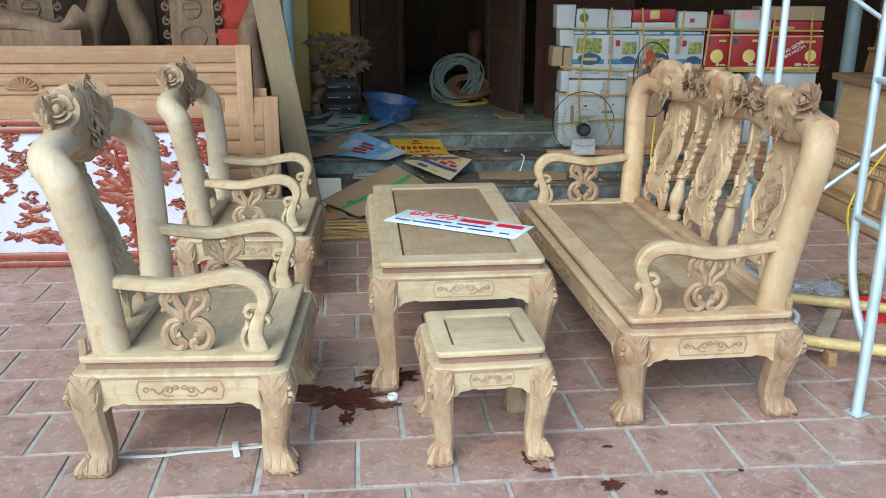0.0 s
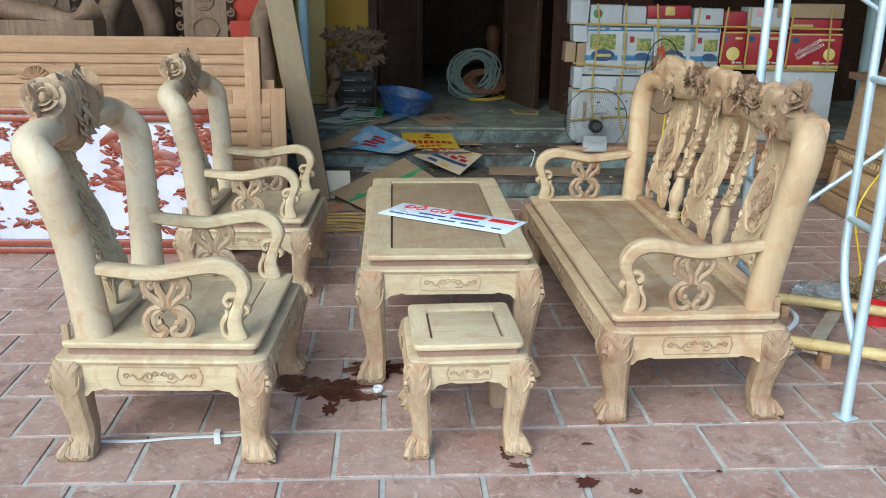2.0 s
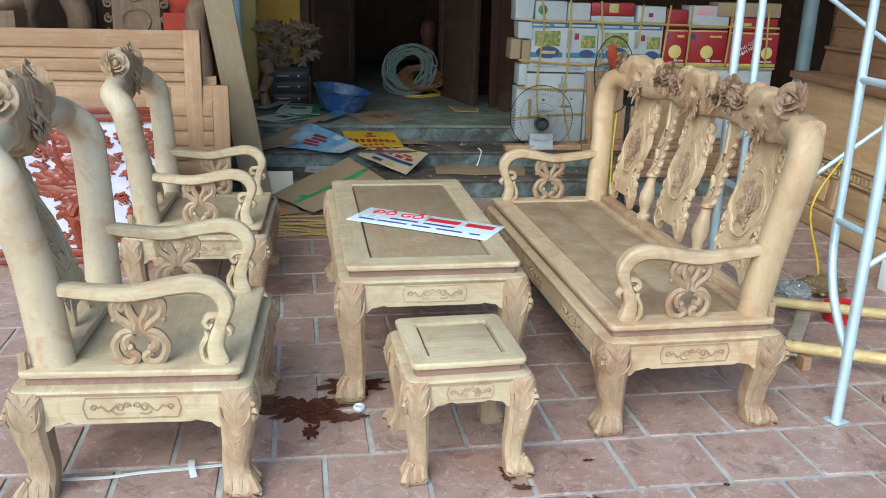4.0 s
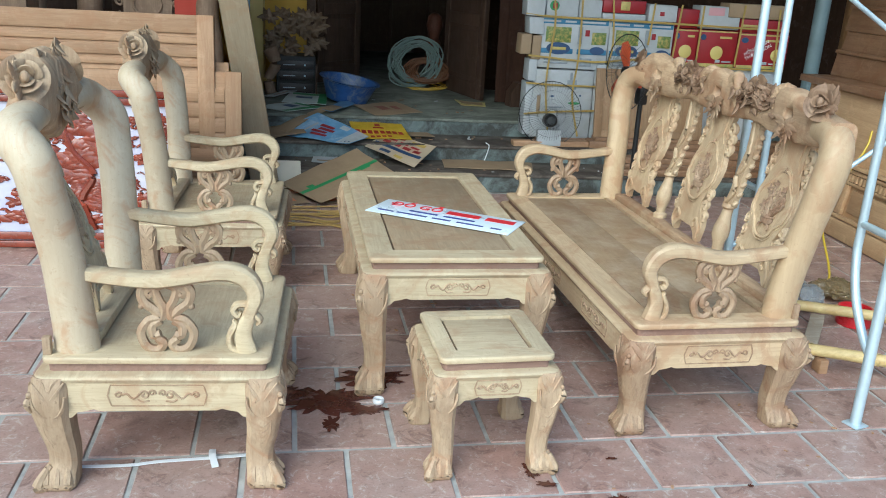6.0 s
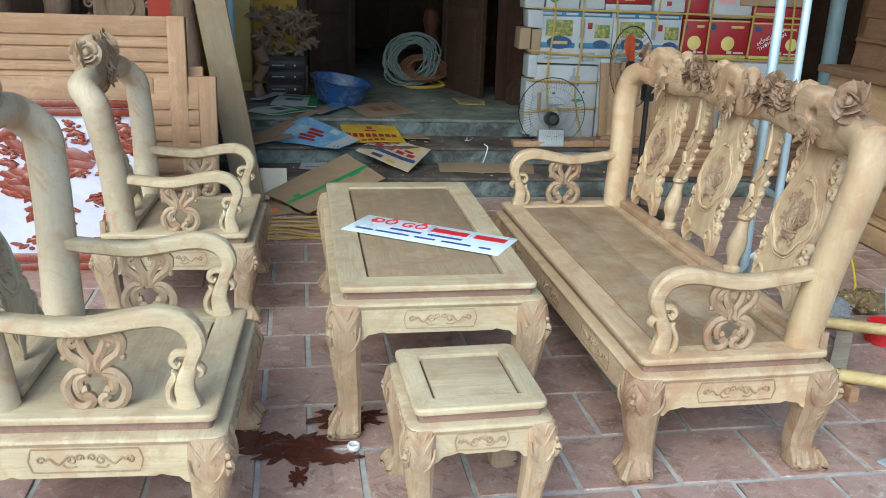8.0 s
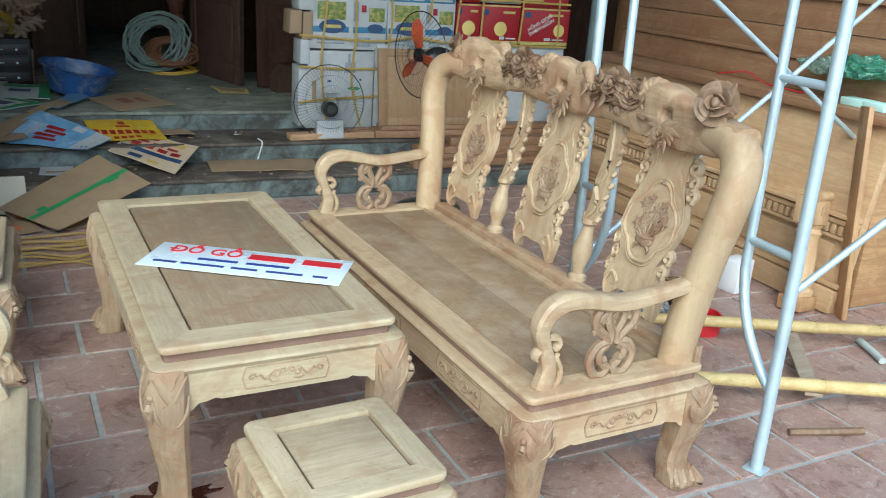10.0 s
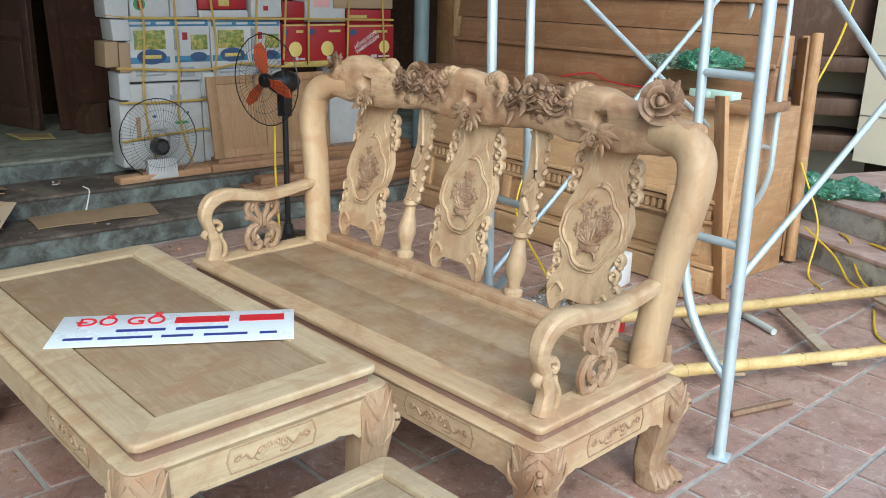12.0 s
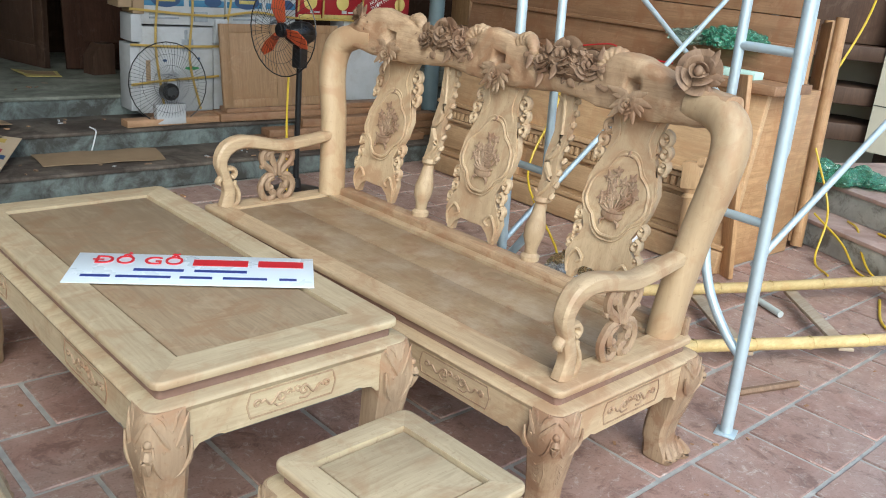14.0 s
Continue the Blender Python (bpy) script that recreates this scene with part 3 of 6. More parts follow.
def splat_motif(w, h, seed):
    """The relief inside the lobed frame: a footed basket with stems, open flowers and leaves."""
    bm = bmesh.new()
    rn = random.Random(seed)
    zb = 0.40 * h
    ball(bm, (0, -0.0125, zb), (0.15 * w, 0.009, 0.035 * h), 3)
    tube(bm, [(-0.16 * w, -0.015, zb + 0.03 * h), (-0.08 * w, -0.019, zb + 0.018 * h), (0.0, -0.021, zb + 0.014 * h), (0.08 * w, -0.019, zb + 0.018 * h), (0.16 * w, -0.015, zb + 0.03 * h)], 0.0042, 6, 4, up=(0, 1, 0))
    for s in (-1, 1):
        tube(bm, [(s * 0.07 * w, -0.015, zb - 0.025 * h), (s * 0.12 * w, -0.016, zb - 0.04 * h), (s * 0.115 * w, -0.015, zb - 0.062 * h)], [0.005, 0.005, 0.003], 6, 4, up=(0, 1, 0))
    for k in range(8):
        a = radians(18 + 144 * (k + 0.5) / 8 + rn.uniform(-7, 7))
        q = rn.uniform(0.55, 1.0) if k % 2 else rn.uniform(0.8, 1.05)
        x, z = 0.26 * w * q * math.cos(a), zb + 0.03 * h + 0.19 * h * q * math.sin(a)
        tube(bm, [(0.05 * w * math.cos(a), -0.014, zb + 0.02 * h), (0.62 * x + 0.01 * w * rn.uniform(-1, 1), -0.0165, (z + zb) / 2), (x, -0.016, z)], 0.0035, 5, 4, up=(0, 1, 0))
        tip = rn.uniform(0, 72)
        for j in range(5):
            leaf(bm, (x, -0.018, z), rn.uniform(0.018, 0.026), 0.0135, pose(0, 0, 0, 90, 0, 0) @ pose(0, 0, 0, 0, 0, tip + 72 * j + rn.uniform(-10, 10)))
        ball(bm, (x, -0.0215, z), (0.005, 0.004, 0.005), 1)
        for j in range(2):
            leaf(bm, (0.6 * x, -0.0165, (z + zb) / 2 + 0.01), rn.uniform(0.022, 0.032), 0.013, pose(0, 0, 0, 90, 0, 0) @ pose(0, 0, 0, 0, 0, rn.uniform(-60, 240)))
    # cusp over the frame's top
    tube(bm, [(-0.07 * w, -0.0145, 0.705 * h), (-0.015 * w, -0.016, 0.712 * h), (0.0, -0.016, 0.735 * h), (0.015 * w, -0.016, 0.712 * h), (0.07 * w, -0.0145, 0.705 * h)], [0.003, 0.0045, 0.0035, 0.0045, 0.003], 6, 4, up=(0, 1, 0))
    return bm


def slim_splat(h, seed):
    bm = bmesh.new()
    lathe(bm, [(0.034, 0), (0.034, 0.015), (0.022, 0.025), (0.024, 0.05), (0.036, 0.085), (0.036, 0.12), (0.024, 0.17), (0.021, 0.2), (0.032, 0.21), (0.03, 0.225)], 14)
    slab(bm, [(-0.028, 0.21), (0.03, 0.21), (0.034, 0.3), (0.02, 0.36), (0.034, 0.44), (0.03, h), (-0.03, h), (-0.026, 0.44), (-0.036, 0.36), (-0.022, 0.28)], -0.014, 0.012)
    rn = random.Random(seed)
    tube(bm, [(-0.02, -0.016, 0.22), (0.02, -0.02, 0.28), (-0.015, -0.02, 0.34), (0.015, -0.02, 0.4), (-0.01, -0.018, h - 0.02)], [0.008, 0.01, 0.01, 0.009, 0.006], 6, 4)
    for k in range(9):
        z = 0.22 + (h - 0.24) * k / 9
        ball(bm, (0.036 + 0.004 * (k % 2), 0.0, z + 0.01), (0.012, 0.014, 0.014), 1)
        leaf(bm, (rn.uniform(-0.015, 0.015), -0.016, z), 0.035, 0.016, pose(0, 0, 0, 90, 0, 0) @ pose(0, 0, 0, 0, 0, rn.uniform(30, 150)))
    return bm


def lean(bm, D, H, hh, foot=-0.085, top=0.0):
    """Lay a back part along the leaning, slightly S-shaped back."""
    for v in bm.verts:
        f = v.co.z / hh
        v.co.y += D + foot + (top - foot) * f - 0.012 * math.sin(2 * math.pi * f)
        v.co.z += H
    return bm


def bow(x):
    """How far the sofa's crest comes forward towards its ends."""
    return (0.055 if x > 0 else 0.075) * min(1.0, abs(x) / 0.82) ** 3


SPRAYS = (-0.65, -0.09, 0.486)


def crest(W, D, H, tops):
    """The carved top rail between the two post heads: tops are rows of x, upper and lower offset from the rail's middle line."""
    bm = bmesh.new()
    zc = H + 0.66
    long = len(tops) > 10
    pts, rad = [], []
    for x, hi, lo in tops:
        pts.append((x, D + 0.032 - (bow(x) if long else -0.01 * (1 - (x / 0.2) ** 2)), zc + (hi + lo) / 2))
        rad.append((0.046 if long else 0.049 + 0.12 * max(hi - 0.06, 0), (hi - lo) / 2))
    tube(bm, pts, rad, 32 if long else 28, 8 if long else 16, up=(0, 0, 1), square=0.58 if long else 0.3)
    for v in bm.verts:
        k = 1.0 if long else 2.6 * max(0.0, 1 - abs(v.co.x) / 0.15)
        q = noise.noise(v.co * 22) + 0.5 * k * abs(noise.noise(v.co * 55))
        v.co.y += 0.006 * q * k
        v.co.z += 0.005 * k * noise.noise(v.co * 17 + Vector((3, 1, 2)))
        if long and v.co.y < D + 0.03 - bow(v.co.x):
            # small hollows cut over the leaf sprays, wide ones behind the roses
            for xh in SPRAYS:
                v.co.y += 0.05 * math.exp(-(((v.co.x - xh - 0.03) / 0.024) ** 4 + ((v.co.z - zc - 0.012) / 0.02) ** 4))
            for xh in (-0.335, 0.25):
                v.co.y += 0.025 * math.exp(-(((v.co.x - xh) / 0.12) ** 4 + ((v.co.z - zc - 0.05) / 0.05) ** 4))
    return bm, zc


LONG_CREST = ((-0.86, 0.03, -0.047), (-0.80, 0.062, -0.057), (-0.745, 0.098, -0.069), (-0.70, 0.12, -0.073), (-0.64, 0.11, -0.077), (-0.58, 0.098, -0.077), (-0.52, 0.082, -0.076), (-0.45, 0.072, -0.067), (-0.33, 0.075, -0.058), (-0.23, 0.08, -0.067), (-0.17, 0.095, -0.073), (-0.125, 0.112, -0.073), (-0.08, 0.108, -0.077),
              (-0.02, 0.092, -0.077), (0.04, 0.076, -0.076), (0.12, 0.07, -0.067), (0.25, 0.072, -0.058), (0.36, 0.08, -0.071), (0.41, 0.095, -0.077), (0.455, 0.108, -0.077), (0.50, 0.106, -0.081), (0.58, 0.085, -0.083), (0.66, 0.066, -0.077), (0.76, 0.052, -0.065), (0.86, 0.04, -0.050))
SHORT_CREST = ((-0.22, 0.04, -0.05), (-0.16, 0.075, -0.055), (-0.11, 0.125, -0.065), (-0.05, 0.158, -0.085), (0.0, 0.168, -0.10), (0.05, 0.158, -0.085), (0.11, 0.125, -0.065), (0.16, 0.075, -0.055), (0.22, 0.04, -0.05))


def seat(name, W, D, H, mats, pan, carved, recess, post_mat, label, category, group, m, splats, slims, sw, panels, side_panels, long=False):
    root = thing(name, m, label, category, group)
    base(root, W, D, H, mats, pan, carved, recess, fw=0.09, panels=panels, side_panels=side_panels)
    for sx in (-1, 1):
        bm = bmesh.new()
        a = W / 2
        if long:
            # squarer posts leaning well back, turning into the crest
            rows = [(0.072, -0.058, -0.004), (0.072, -0.038, 0.12), (0.07, 0.016, 0.32), (0.064, 0.062, 0.47), (0.064, 0.086, 0.56), (0.082, 0.098, 0.622), (0.135, 0.105, 0.652), (0.21, 0.107, 0.655)]
            out, ahead = (0.052, 0.075) if sx > 0 else (0.068, 0.095)
            bend = (0.0, 0.15, 0.55, 0.95, 1.05, 1.0, 0.8, 0.6)
            tube(bm, [(sx * (a - x0 + out * q), D + y0 - ahead * q, H + z0) for (x0, y0, z0), q in zip(rows, bend)],
                 [(0.045, 0.057), (0.044, 0.056), (0.044, 0.055), (0.047, 0.056), (0.05, 0.055), (0.053, 0.054), (0.05, 0.051), (0.045, 0.047)], 20, 6, up=(0, 1, 0), square=0.2)
        else:
            rows = [(0.075, -0.085, -0.004, 0), (0.075, -0.07, 0.12, 0.15), (0.072, -0.035, 0.32, 0.5), (0.065, 0.012, 0.48, 0.9), (0.066, 0.036, 0.575, 1.05), (0.096, 0.042, 0.638, 0.95), (0.16, 0.035, 0.66, 0.55), (0.23, 0.03, 0.655, 0.15)]
            tube(bm, [(sx * (a - x0 + 0.085 * q), D + y0 - 0.075 * min(q, 1.0) * (1 if z0 < 0.6 else 0.4), H + z0) for x0, y0, z0, q in rows],
                 [(0.05, 0.064), (0.049, 0.061), (0.048, 0.059), (0.05, 0.059), (0.054, 0.06), (0.055, 0.056), (0.05, 0.05), (0.042, 0.042)], 18, 6, up=(0, 1, 0))
        part("back_post", bm, post_mat, root, "thick curved post")
        bm = bmesh.new()
        box(bm, -0.011, 0.011, -0.012, 0.012, -0.003, 0.055, 0.004)
        bmesh.ops.transform(bm, matrix=pose(sx * (a - 0.03), D - 0.014, H), verts=bm.verts)
        part("peg", bm, carved, root, "short wooden peg at the post's foot")
        bm = bmesh.new()
        x = sx * (a - 0.055)
        tube(bm, [(x, D - 0.05, H + 0.25), (x, D - 0.2, H + 0.23), (x, D * 0.5, H + 0.222), (x, 0.2, H + 0.243), (x, 0.125, H + 0.25), (x, 0.07, H + 0.228), (x, 0.046, H + 0.18), (x, 0.062, H + 0.125), (x, 0.082, H + 0.06), (x, 0.072, H - 0.002)],
             [(0.020, 0.026), (0.021, 0.03), (0.022, 0.031), (0.024, 0.03), (0.026, 0.029), (0.027, 0.027), (0.024, 0.024), (0.02, 0.021), (0.024, 0.02), (0.03, 0.022)], 16, 6, up=(1, 0, 0), square=0.55)
        for line in ([(0.07, 0.15), (0.098, 0.148), (0.11, 0.13), (0.098, 0.115), (0.088, 0.125)], [(0.05, 0.12), (0.035, 0.10), (0.045, 0.085)], [(0.09, 0.0), (0.118, 0.012), (0.122, 0.05), (0.105, 0.085), (0.112, 0.1)]):
            tube(bm, [(x, q, H + w) for q, w in line], [(0.011, 0.017)] * (len(line) - 1) + [(0.004, 0.012)], 8, 4, up=(1, 0, 0))
        arm = part("arm", bm, mats[1], root, "sanded scrolled arm")
        bm = bmesh.new()
        ornament(bm, H - 0.003, 0.218, 0.15, 0.0145)
        bmesh.ops.transform(bm, matrix=pose(x, 0.30 if D > 0.62 else 0.29, 0), verts=bm.verts)
        part("arm_scroll", bm, carved, arm, "pierced scroll carving")
    bm = bmesh.new()
    tilt = (0.004, 0.112) if long else (-0.085, 0.10)
    rail_y = D + tilt[0] - 0.025
    box(bm, -W / 2 + 0.12, W / 2 - 0.12, rail_y - 0.03, rail_y + 0.03, H - 0.004, H + 0.03, 0.006)
    part("back_rail", bm, SOFA_CREST if long else mats[0], root)
    for i, x in enumerate(splats):
        bm = splat(sw, 0.6, i + 3)
        bmesh.ops.transform(bm, matrix=pose(x, 0, 0), verts=bm.verts)
        back = part("back_splat", lean(bm, D, H + 0.03, 0.6, *tilt), mats[2], root, "flat splat carved with flowers in a lobed frame")
        bm = splat_motif(sw, 0.6, i + 3)
        bmesh.ops.transform(bm, matrix=pose(x, 0, 0), verts=bm.verts)
        part("flower_relief", lean(bm, D, H + 0.03, 0.6, *tilt), SOFA_RELIEF if long else carved, back, "browner relief of a flower basket")
    for i, x in enumerate(slims):
        bm = slim_splat(0.6, i)
        bmesh.ops.transform(bm, matrix=pose(x, 0, 0), verts=bm.verts)
        part("back_spindle", lean(bm, D, H + 0.03, 0.6, *tilt), mats[2], root, "narrow carved spindle")
    rn = random.Random(5)
    D += 0.074 if long else 0.0  # the crest of the sofa hangs behind its seat
    bm, zc = crest(W, D, H, LONG_CREST if long else SHORT_CREST)
    cr = part("crest_rail", bm, SOFA_CREST if long else carved, root, "top rail carved with roses")
    if long:
        spots = ((-0.79, 0.085, 0.046, -30), (-0.432, 0.036, 0.05, -14), (-0.345, 0.066, 0.058, 2), (-0.25, 0.046, 0.052, 16), (0.145, 0.038, 0.05, -14), (0.235, 0.064, 0.064, -2), (0.335, 0.046, 0.05, 14), (0.745, 0.09, 0.066, 24))
        for j, (xa, xb) in enumerate(((-0.52, -0.15), (0.05, 0.45))):
            # solid bumpy mass of buds and leaves behind the roses, darker than the crest
            bm = bmesh.new()
            L = xb - xa
            for v in ball(bm, ((xa + xb) / 2, D + 0.03, zc + 0.034), (L * 0.47, 0.055, 0.062), 5):
                q = noise.noise(v.co * 30) + 0.8 * noise.noise(v.co * 63) + 0.5 * noise.noise(v.co * 120)
                v.co += Vector((0.0, -1.0, 0.5)) * 0.024 * q
            for k in range(14):
                q = (k + 0.5) / 14
                leaf(bm, (xa + q * L, D - 0.02, zc - 0.015 + 0.085 * rn.random()), rn.uniform(0.035, 0.06), 0.026, pose(0, 0, 0, rn.uniform(60, 95), 0, 0) @ pose(0, 0, 0, 0, 0, rn.uniform(0, 360)))
            part("flower_mass", bm, SOFA_ROSE, cr, "dark bumpy carving of buds and leaves")
            # ribbed horns curling from the humps over the roses
            for xs, s in ((xa + 0.015, 1), (xb - 0.045, -1)):
                bm = bmesh.new()
                line = spline([(xs - s * 0.055, D + 0.022, zc + 0.076), (xs - s * 0.015, D + 0.014, zc + 0.094), (xs + s * 0.018, D + 0.0, zc + 0.078), (xs + s * 0.026, D - 0.004, zc + 0.042), (xs + s * 0.008, D - 0.004, zc + 0.01)], 5)
                tube(bm, [tuple(p) for p in line], [(0.033 if k % 2 else 0.0295) * (1.0 - 0.03 * k) for k in range(len(line))], 10, 2)
                part("ribbed_curl", bm, SOFA_CREST, cr, "ribbed curl beside the roses")
        sprays = SPRAYS
    else:
        spots = ((-0.175, 0.1, 0.066, -66), (0.175, 0.1, 0.066, 66))
        bm = bmesh.new()
        for k in range(44):
            q = k / 43
            xx = rn.uniform(-0.1, 0.1) * (1.0 - 0.4 * q)
            leaf(bm, (xx, D - 0.012 + 0.02 * math.cos(3.1 * q) + 0.2 * abs(xx), zc + 0.185 - 0.21 * q), rn.uniform(0.035, 0.06), 0.026, pose(0, 0, 0, rn.uniform(50, 100), 0, 0) @ pose(0, 0, 0, 0, 0, rn.uniform(180, 360)))
        part("leaf_fringe", bm, carved, cr, "carved leaf fringe down the crest")
        sprays = ()
    for i, (x, dz, r, yaw) in enumerate(spots):
        bm = bmesh.new()
        rose(bm, (x, D + (-bow(x) if long else 0.035), zc + dz), r, pose(0, 0, 0, 0, 0, yaw) @ pose(0, 0, 0, 72, 0, 0), i)
        for k in range(9):
            leaf(bm, (x, D + (0.006 - bow(x) if long else 0.045), zc + dz - 0.012), r * rn.uniform(1.05, 1.45), r * 0.6, pose(0, 0, 0, 78, 0, 0) @ pose(0, 0, 0, 0, 0, 45 * k + rn.uniform(-18, 18)))
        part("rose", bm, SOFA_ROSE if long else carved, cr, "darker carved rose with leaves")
    for x in sprays:
        bm = bmesh.new()
        for k in range(11):
            leaf(bm, (x + 0.03, D - 0.016 - bow(x), zc - 0.02), rn.uniform(0.06, 0.1), 0.03, pose(0, 0, 0, 86, 0, 0) @ pose(0, 0, 0, 0, 0, 165 + 210 * k / 10 + rn.uniform(-8, 8)))
        rose(bm, (x + 0.03, D - 0.02 - bow(x), zc - 0.045), 0.03, pose(0, 0, 0, 80, 0, 0), 9)
        part("leaf_spray", bm, carved, cr, "carved leaf spray")
    return root


SET = Matrix.Scale(0.95, 4)  # the whole suite is a little under the drawn sizes
SOFA_H = 0.41
sofa_m = pose(0.985, 3.863, 0, 0, 0, -87.0) @ SET
sofa = seat("wooden_sofa", 1.81, 0.625, SOFA_H, SOFA_X, SOFA_PANEL[0], SOFA_CARVED, W_RECESS, SOFA_POST, "unfinished carved hardwood sofa with rose-carved top rail", "sofa", "",
            sofa_m, (-0.622, -0.05, 0.53), (-0.335, 0.24), 0.28, ((-0.55, 0.28), (0.0, 0.28), (0.55, 0.28)), ((0.0, 0.26),), True)
chair_m = pose(-0.118, 3.09, 0, 0, 0, 88.8) @ SET
chair = seat("carved_armchair", 0.72, 0.645, 0.421, W_X, W_X[0], W_CARVED, W_RECESS, W_POST, "unfinished pale hardwood armchair with carved crest", "chair", "matching armchairs",
             chair_m, (0.0,), (), 0.21, ((0.0, 0.26),), ((0.0, 0.28),))
copy_thing(chair, pose(-0.18, 4.58, 0, 0, 0, 89.5) @ SET)

table = thing("coffee_table", pose(0.484, 3.321, 0, 0, 0, 2.0) @ SET, "unfinished carved hardwood coffee table with inset top", "table")
base(table, 0.655, 1.375, 0.533, [W_X[0], W_X[1], W_X[2]], W_PANEL[1], W_CARVED, W_RECESS, fw=0.095, s=0.97, apron_h=0.095, panels=((0.0, 0.24),), side_panels=((-0.35, 0.26), (0.35, 0.26)))
stool = thing("wooden_stool", pose(0.529, 2.769, 0, 0, 0, 4.0) @ SET, "small unfinished carved hardwood stool before the table", "stool")
base(stool, 0.37, 0.385, 0.411, [W_X[0], W_X[1], W_X[2]], W_X[0], W_CARVED, W_RECESS, fw=0.06, s=0.76, apron_h=0.075, out=0.017, panels=((0.0, 0.15),), side_panels=((0.0, 0.15),))


# ---- sign on the table ----
def text_mesh(body, size, depth=0.0015):
    cu = bpy.data.curves.new("lettering", "FONT")
    cu.body, cu.size, cu.extrude, cu.align_x, cu.align_y = body, size, depth, "CENTER", "CENTER"
    ob = bpy.data.objects.new("lettering", cu)
    scene.collection.objects.link(ob)
    bpy.context.view_layer.update()
    me = bpy.data.meshes.new_from_object(ob.evaluated_get(bpy.context.evaluated_depsgraph_get()))
    bpy.data.objects.remove(ob)
    return me


RED_INK = plain("red_ink", (0.55, 0.02, 0.03), 0.5, 0.05)
BLUE_INK = plain("blue_ink", (0.03, 0.05, 0.25), 0.5, 0.05)
SIGN_WHITE = plain("sign_white", (0.72, 0.8, 0.86), 0.3, 0.05)
sign = thing("shop_sign", pose(0.503, 3.838, 0.5075, 0, 0, -31) @ Matrix.Diagonal((0.89, 0.955, 1, 1)), "white printed plastic sign lying on the table", "sign")
bm = bmesh.new()
box(bm, -0.345, 0.345, -0.111, 0.111, 0, 0.003, 0.001)
part("board", bm, SIGN_WHITE, sign)
me = text_mesh("DỒ GỖ", 0.078)
d_left = min(v.co.x for v in me.vertices)
me.materials.append(RED_INK)
lt = new("lettering", me)
lt.parent = sign
lt.matrix_local = pose(-0.165, 0.055, 0.004)
bm = bmesh.new()
box(bm, -0.165 + d_left - 0.008, -0.165 + d_left + 0.024, 0.0475, 0.0545, 0.0062, 0.0072)
part("letter_stroke", bm, RED_INK, sign)
for x0, x1, y, h, mat in ((-0.01, 0.15, 0.052, 0.046, RED_INK), (0.18, 0.315, 0.052, 0.046, RED_INK), (-0.17, -0.03, -0.012, 0.017, BLUE_INK), (0.0, 0.15, -0.012, 0.017, BLUE_INK),
                          (-0.305, -0.225, -0.062, 0.015, BLUE_INK), (-0.21, -0.06, -0.062, 0.015, BLUE_INK), (-0.035, 0.055, -0.062, 0.015, BLUE_INK), (0.085, 0.21, -0.062, 0.015, BLUE_INK), (0.245, 0.295, -0.062, 0.015, BLUE_INK)):
    bm = bmesh.new()
    box(bm, x0, x1, y - h / 2, y + h / 2, 0.0025, 0.0042)
    part("print_bar", bm, mat, sign)


# ---- doors and the room behind ----
def door_leaf(name, hinge, free, z0, h, mat, label, tilt=0.0):
    a, b = Vector((*hinge, z0)), Vector((*free, z0))
    w = (b - a).length
    ang = math.degrees(math.atan2(b.y - a.y, b.x - a.x))
    root = thing(name, Matrix.Translation(a) @ pose(0, 0, 0, 0, 0, ang) @ pose(0, 0, 0, tilt), label, "door", kind="structure")
    bm = bmesh.new()
    box(bm, 0, w, -0.012, 0.012, 0, h)
    part("core", bm, mat, root)
    st = 0.085
    for x0, x1, q0, q1 in ((0, st, 0, h), (w - st, w, 0, h), (st, w - st, 0, 0.14), (st, w - st, 0.62, 0.72), (st, w - st, 0.98, 1.06), (st, w - st, h - 0.1, h), (st, w - st, 1.5, 1.58)):
        bm = bmesh.new()
        box(bm, x0, x1, -0.022, 0.022, q0, q1, 0.004)
        part("rail" if x1 - x0 > st + 0.01 else "stile", bm, mat, root)
    for q0, q1 in ((0.18, 0.58), (1.1, 1.46)):
        bm = bmesh.new()
        box(bm, st + 0.03, w - st - 0.03, -0.018, 0.018, q0, q1, 0.008)
        part("raised_panel", bm, mat, root)
    bm = bmesh.new()
    box(bm, w - 0.05, w - 0.035, -0.05, 0.05, 1.0, 1.12, 0.004)
    part("door_handle", bm, STEEL, root, "dull metal handle")
    return root


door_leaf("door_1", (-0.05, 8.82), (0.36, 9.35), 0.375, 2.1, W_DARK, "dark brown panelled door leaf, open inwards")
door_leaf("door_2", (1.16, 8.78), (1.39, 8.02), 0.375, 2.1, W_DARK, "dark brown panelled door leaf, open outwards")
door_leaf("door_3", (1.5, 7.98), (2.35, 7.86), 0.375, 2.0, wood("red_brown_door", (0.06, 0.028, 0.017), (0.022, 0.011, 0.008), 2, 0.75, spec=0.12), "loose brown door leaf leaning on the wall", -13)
for x0, x1, nm in ((-0.14, -0.06, "west"), (1.17, 1.25, "east")):
    bm = bmesh.new()
    box(bm, x0, x1, WALL_Y - 0.03, WALL_Y - 0.002, 0.37, 2.55, 0.004)
    solo("trim_" + nm, bm, W_DARK, "dark door frame post", "trim", kind="structure")

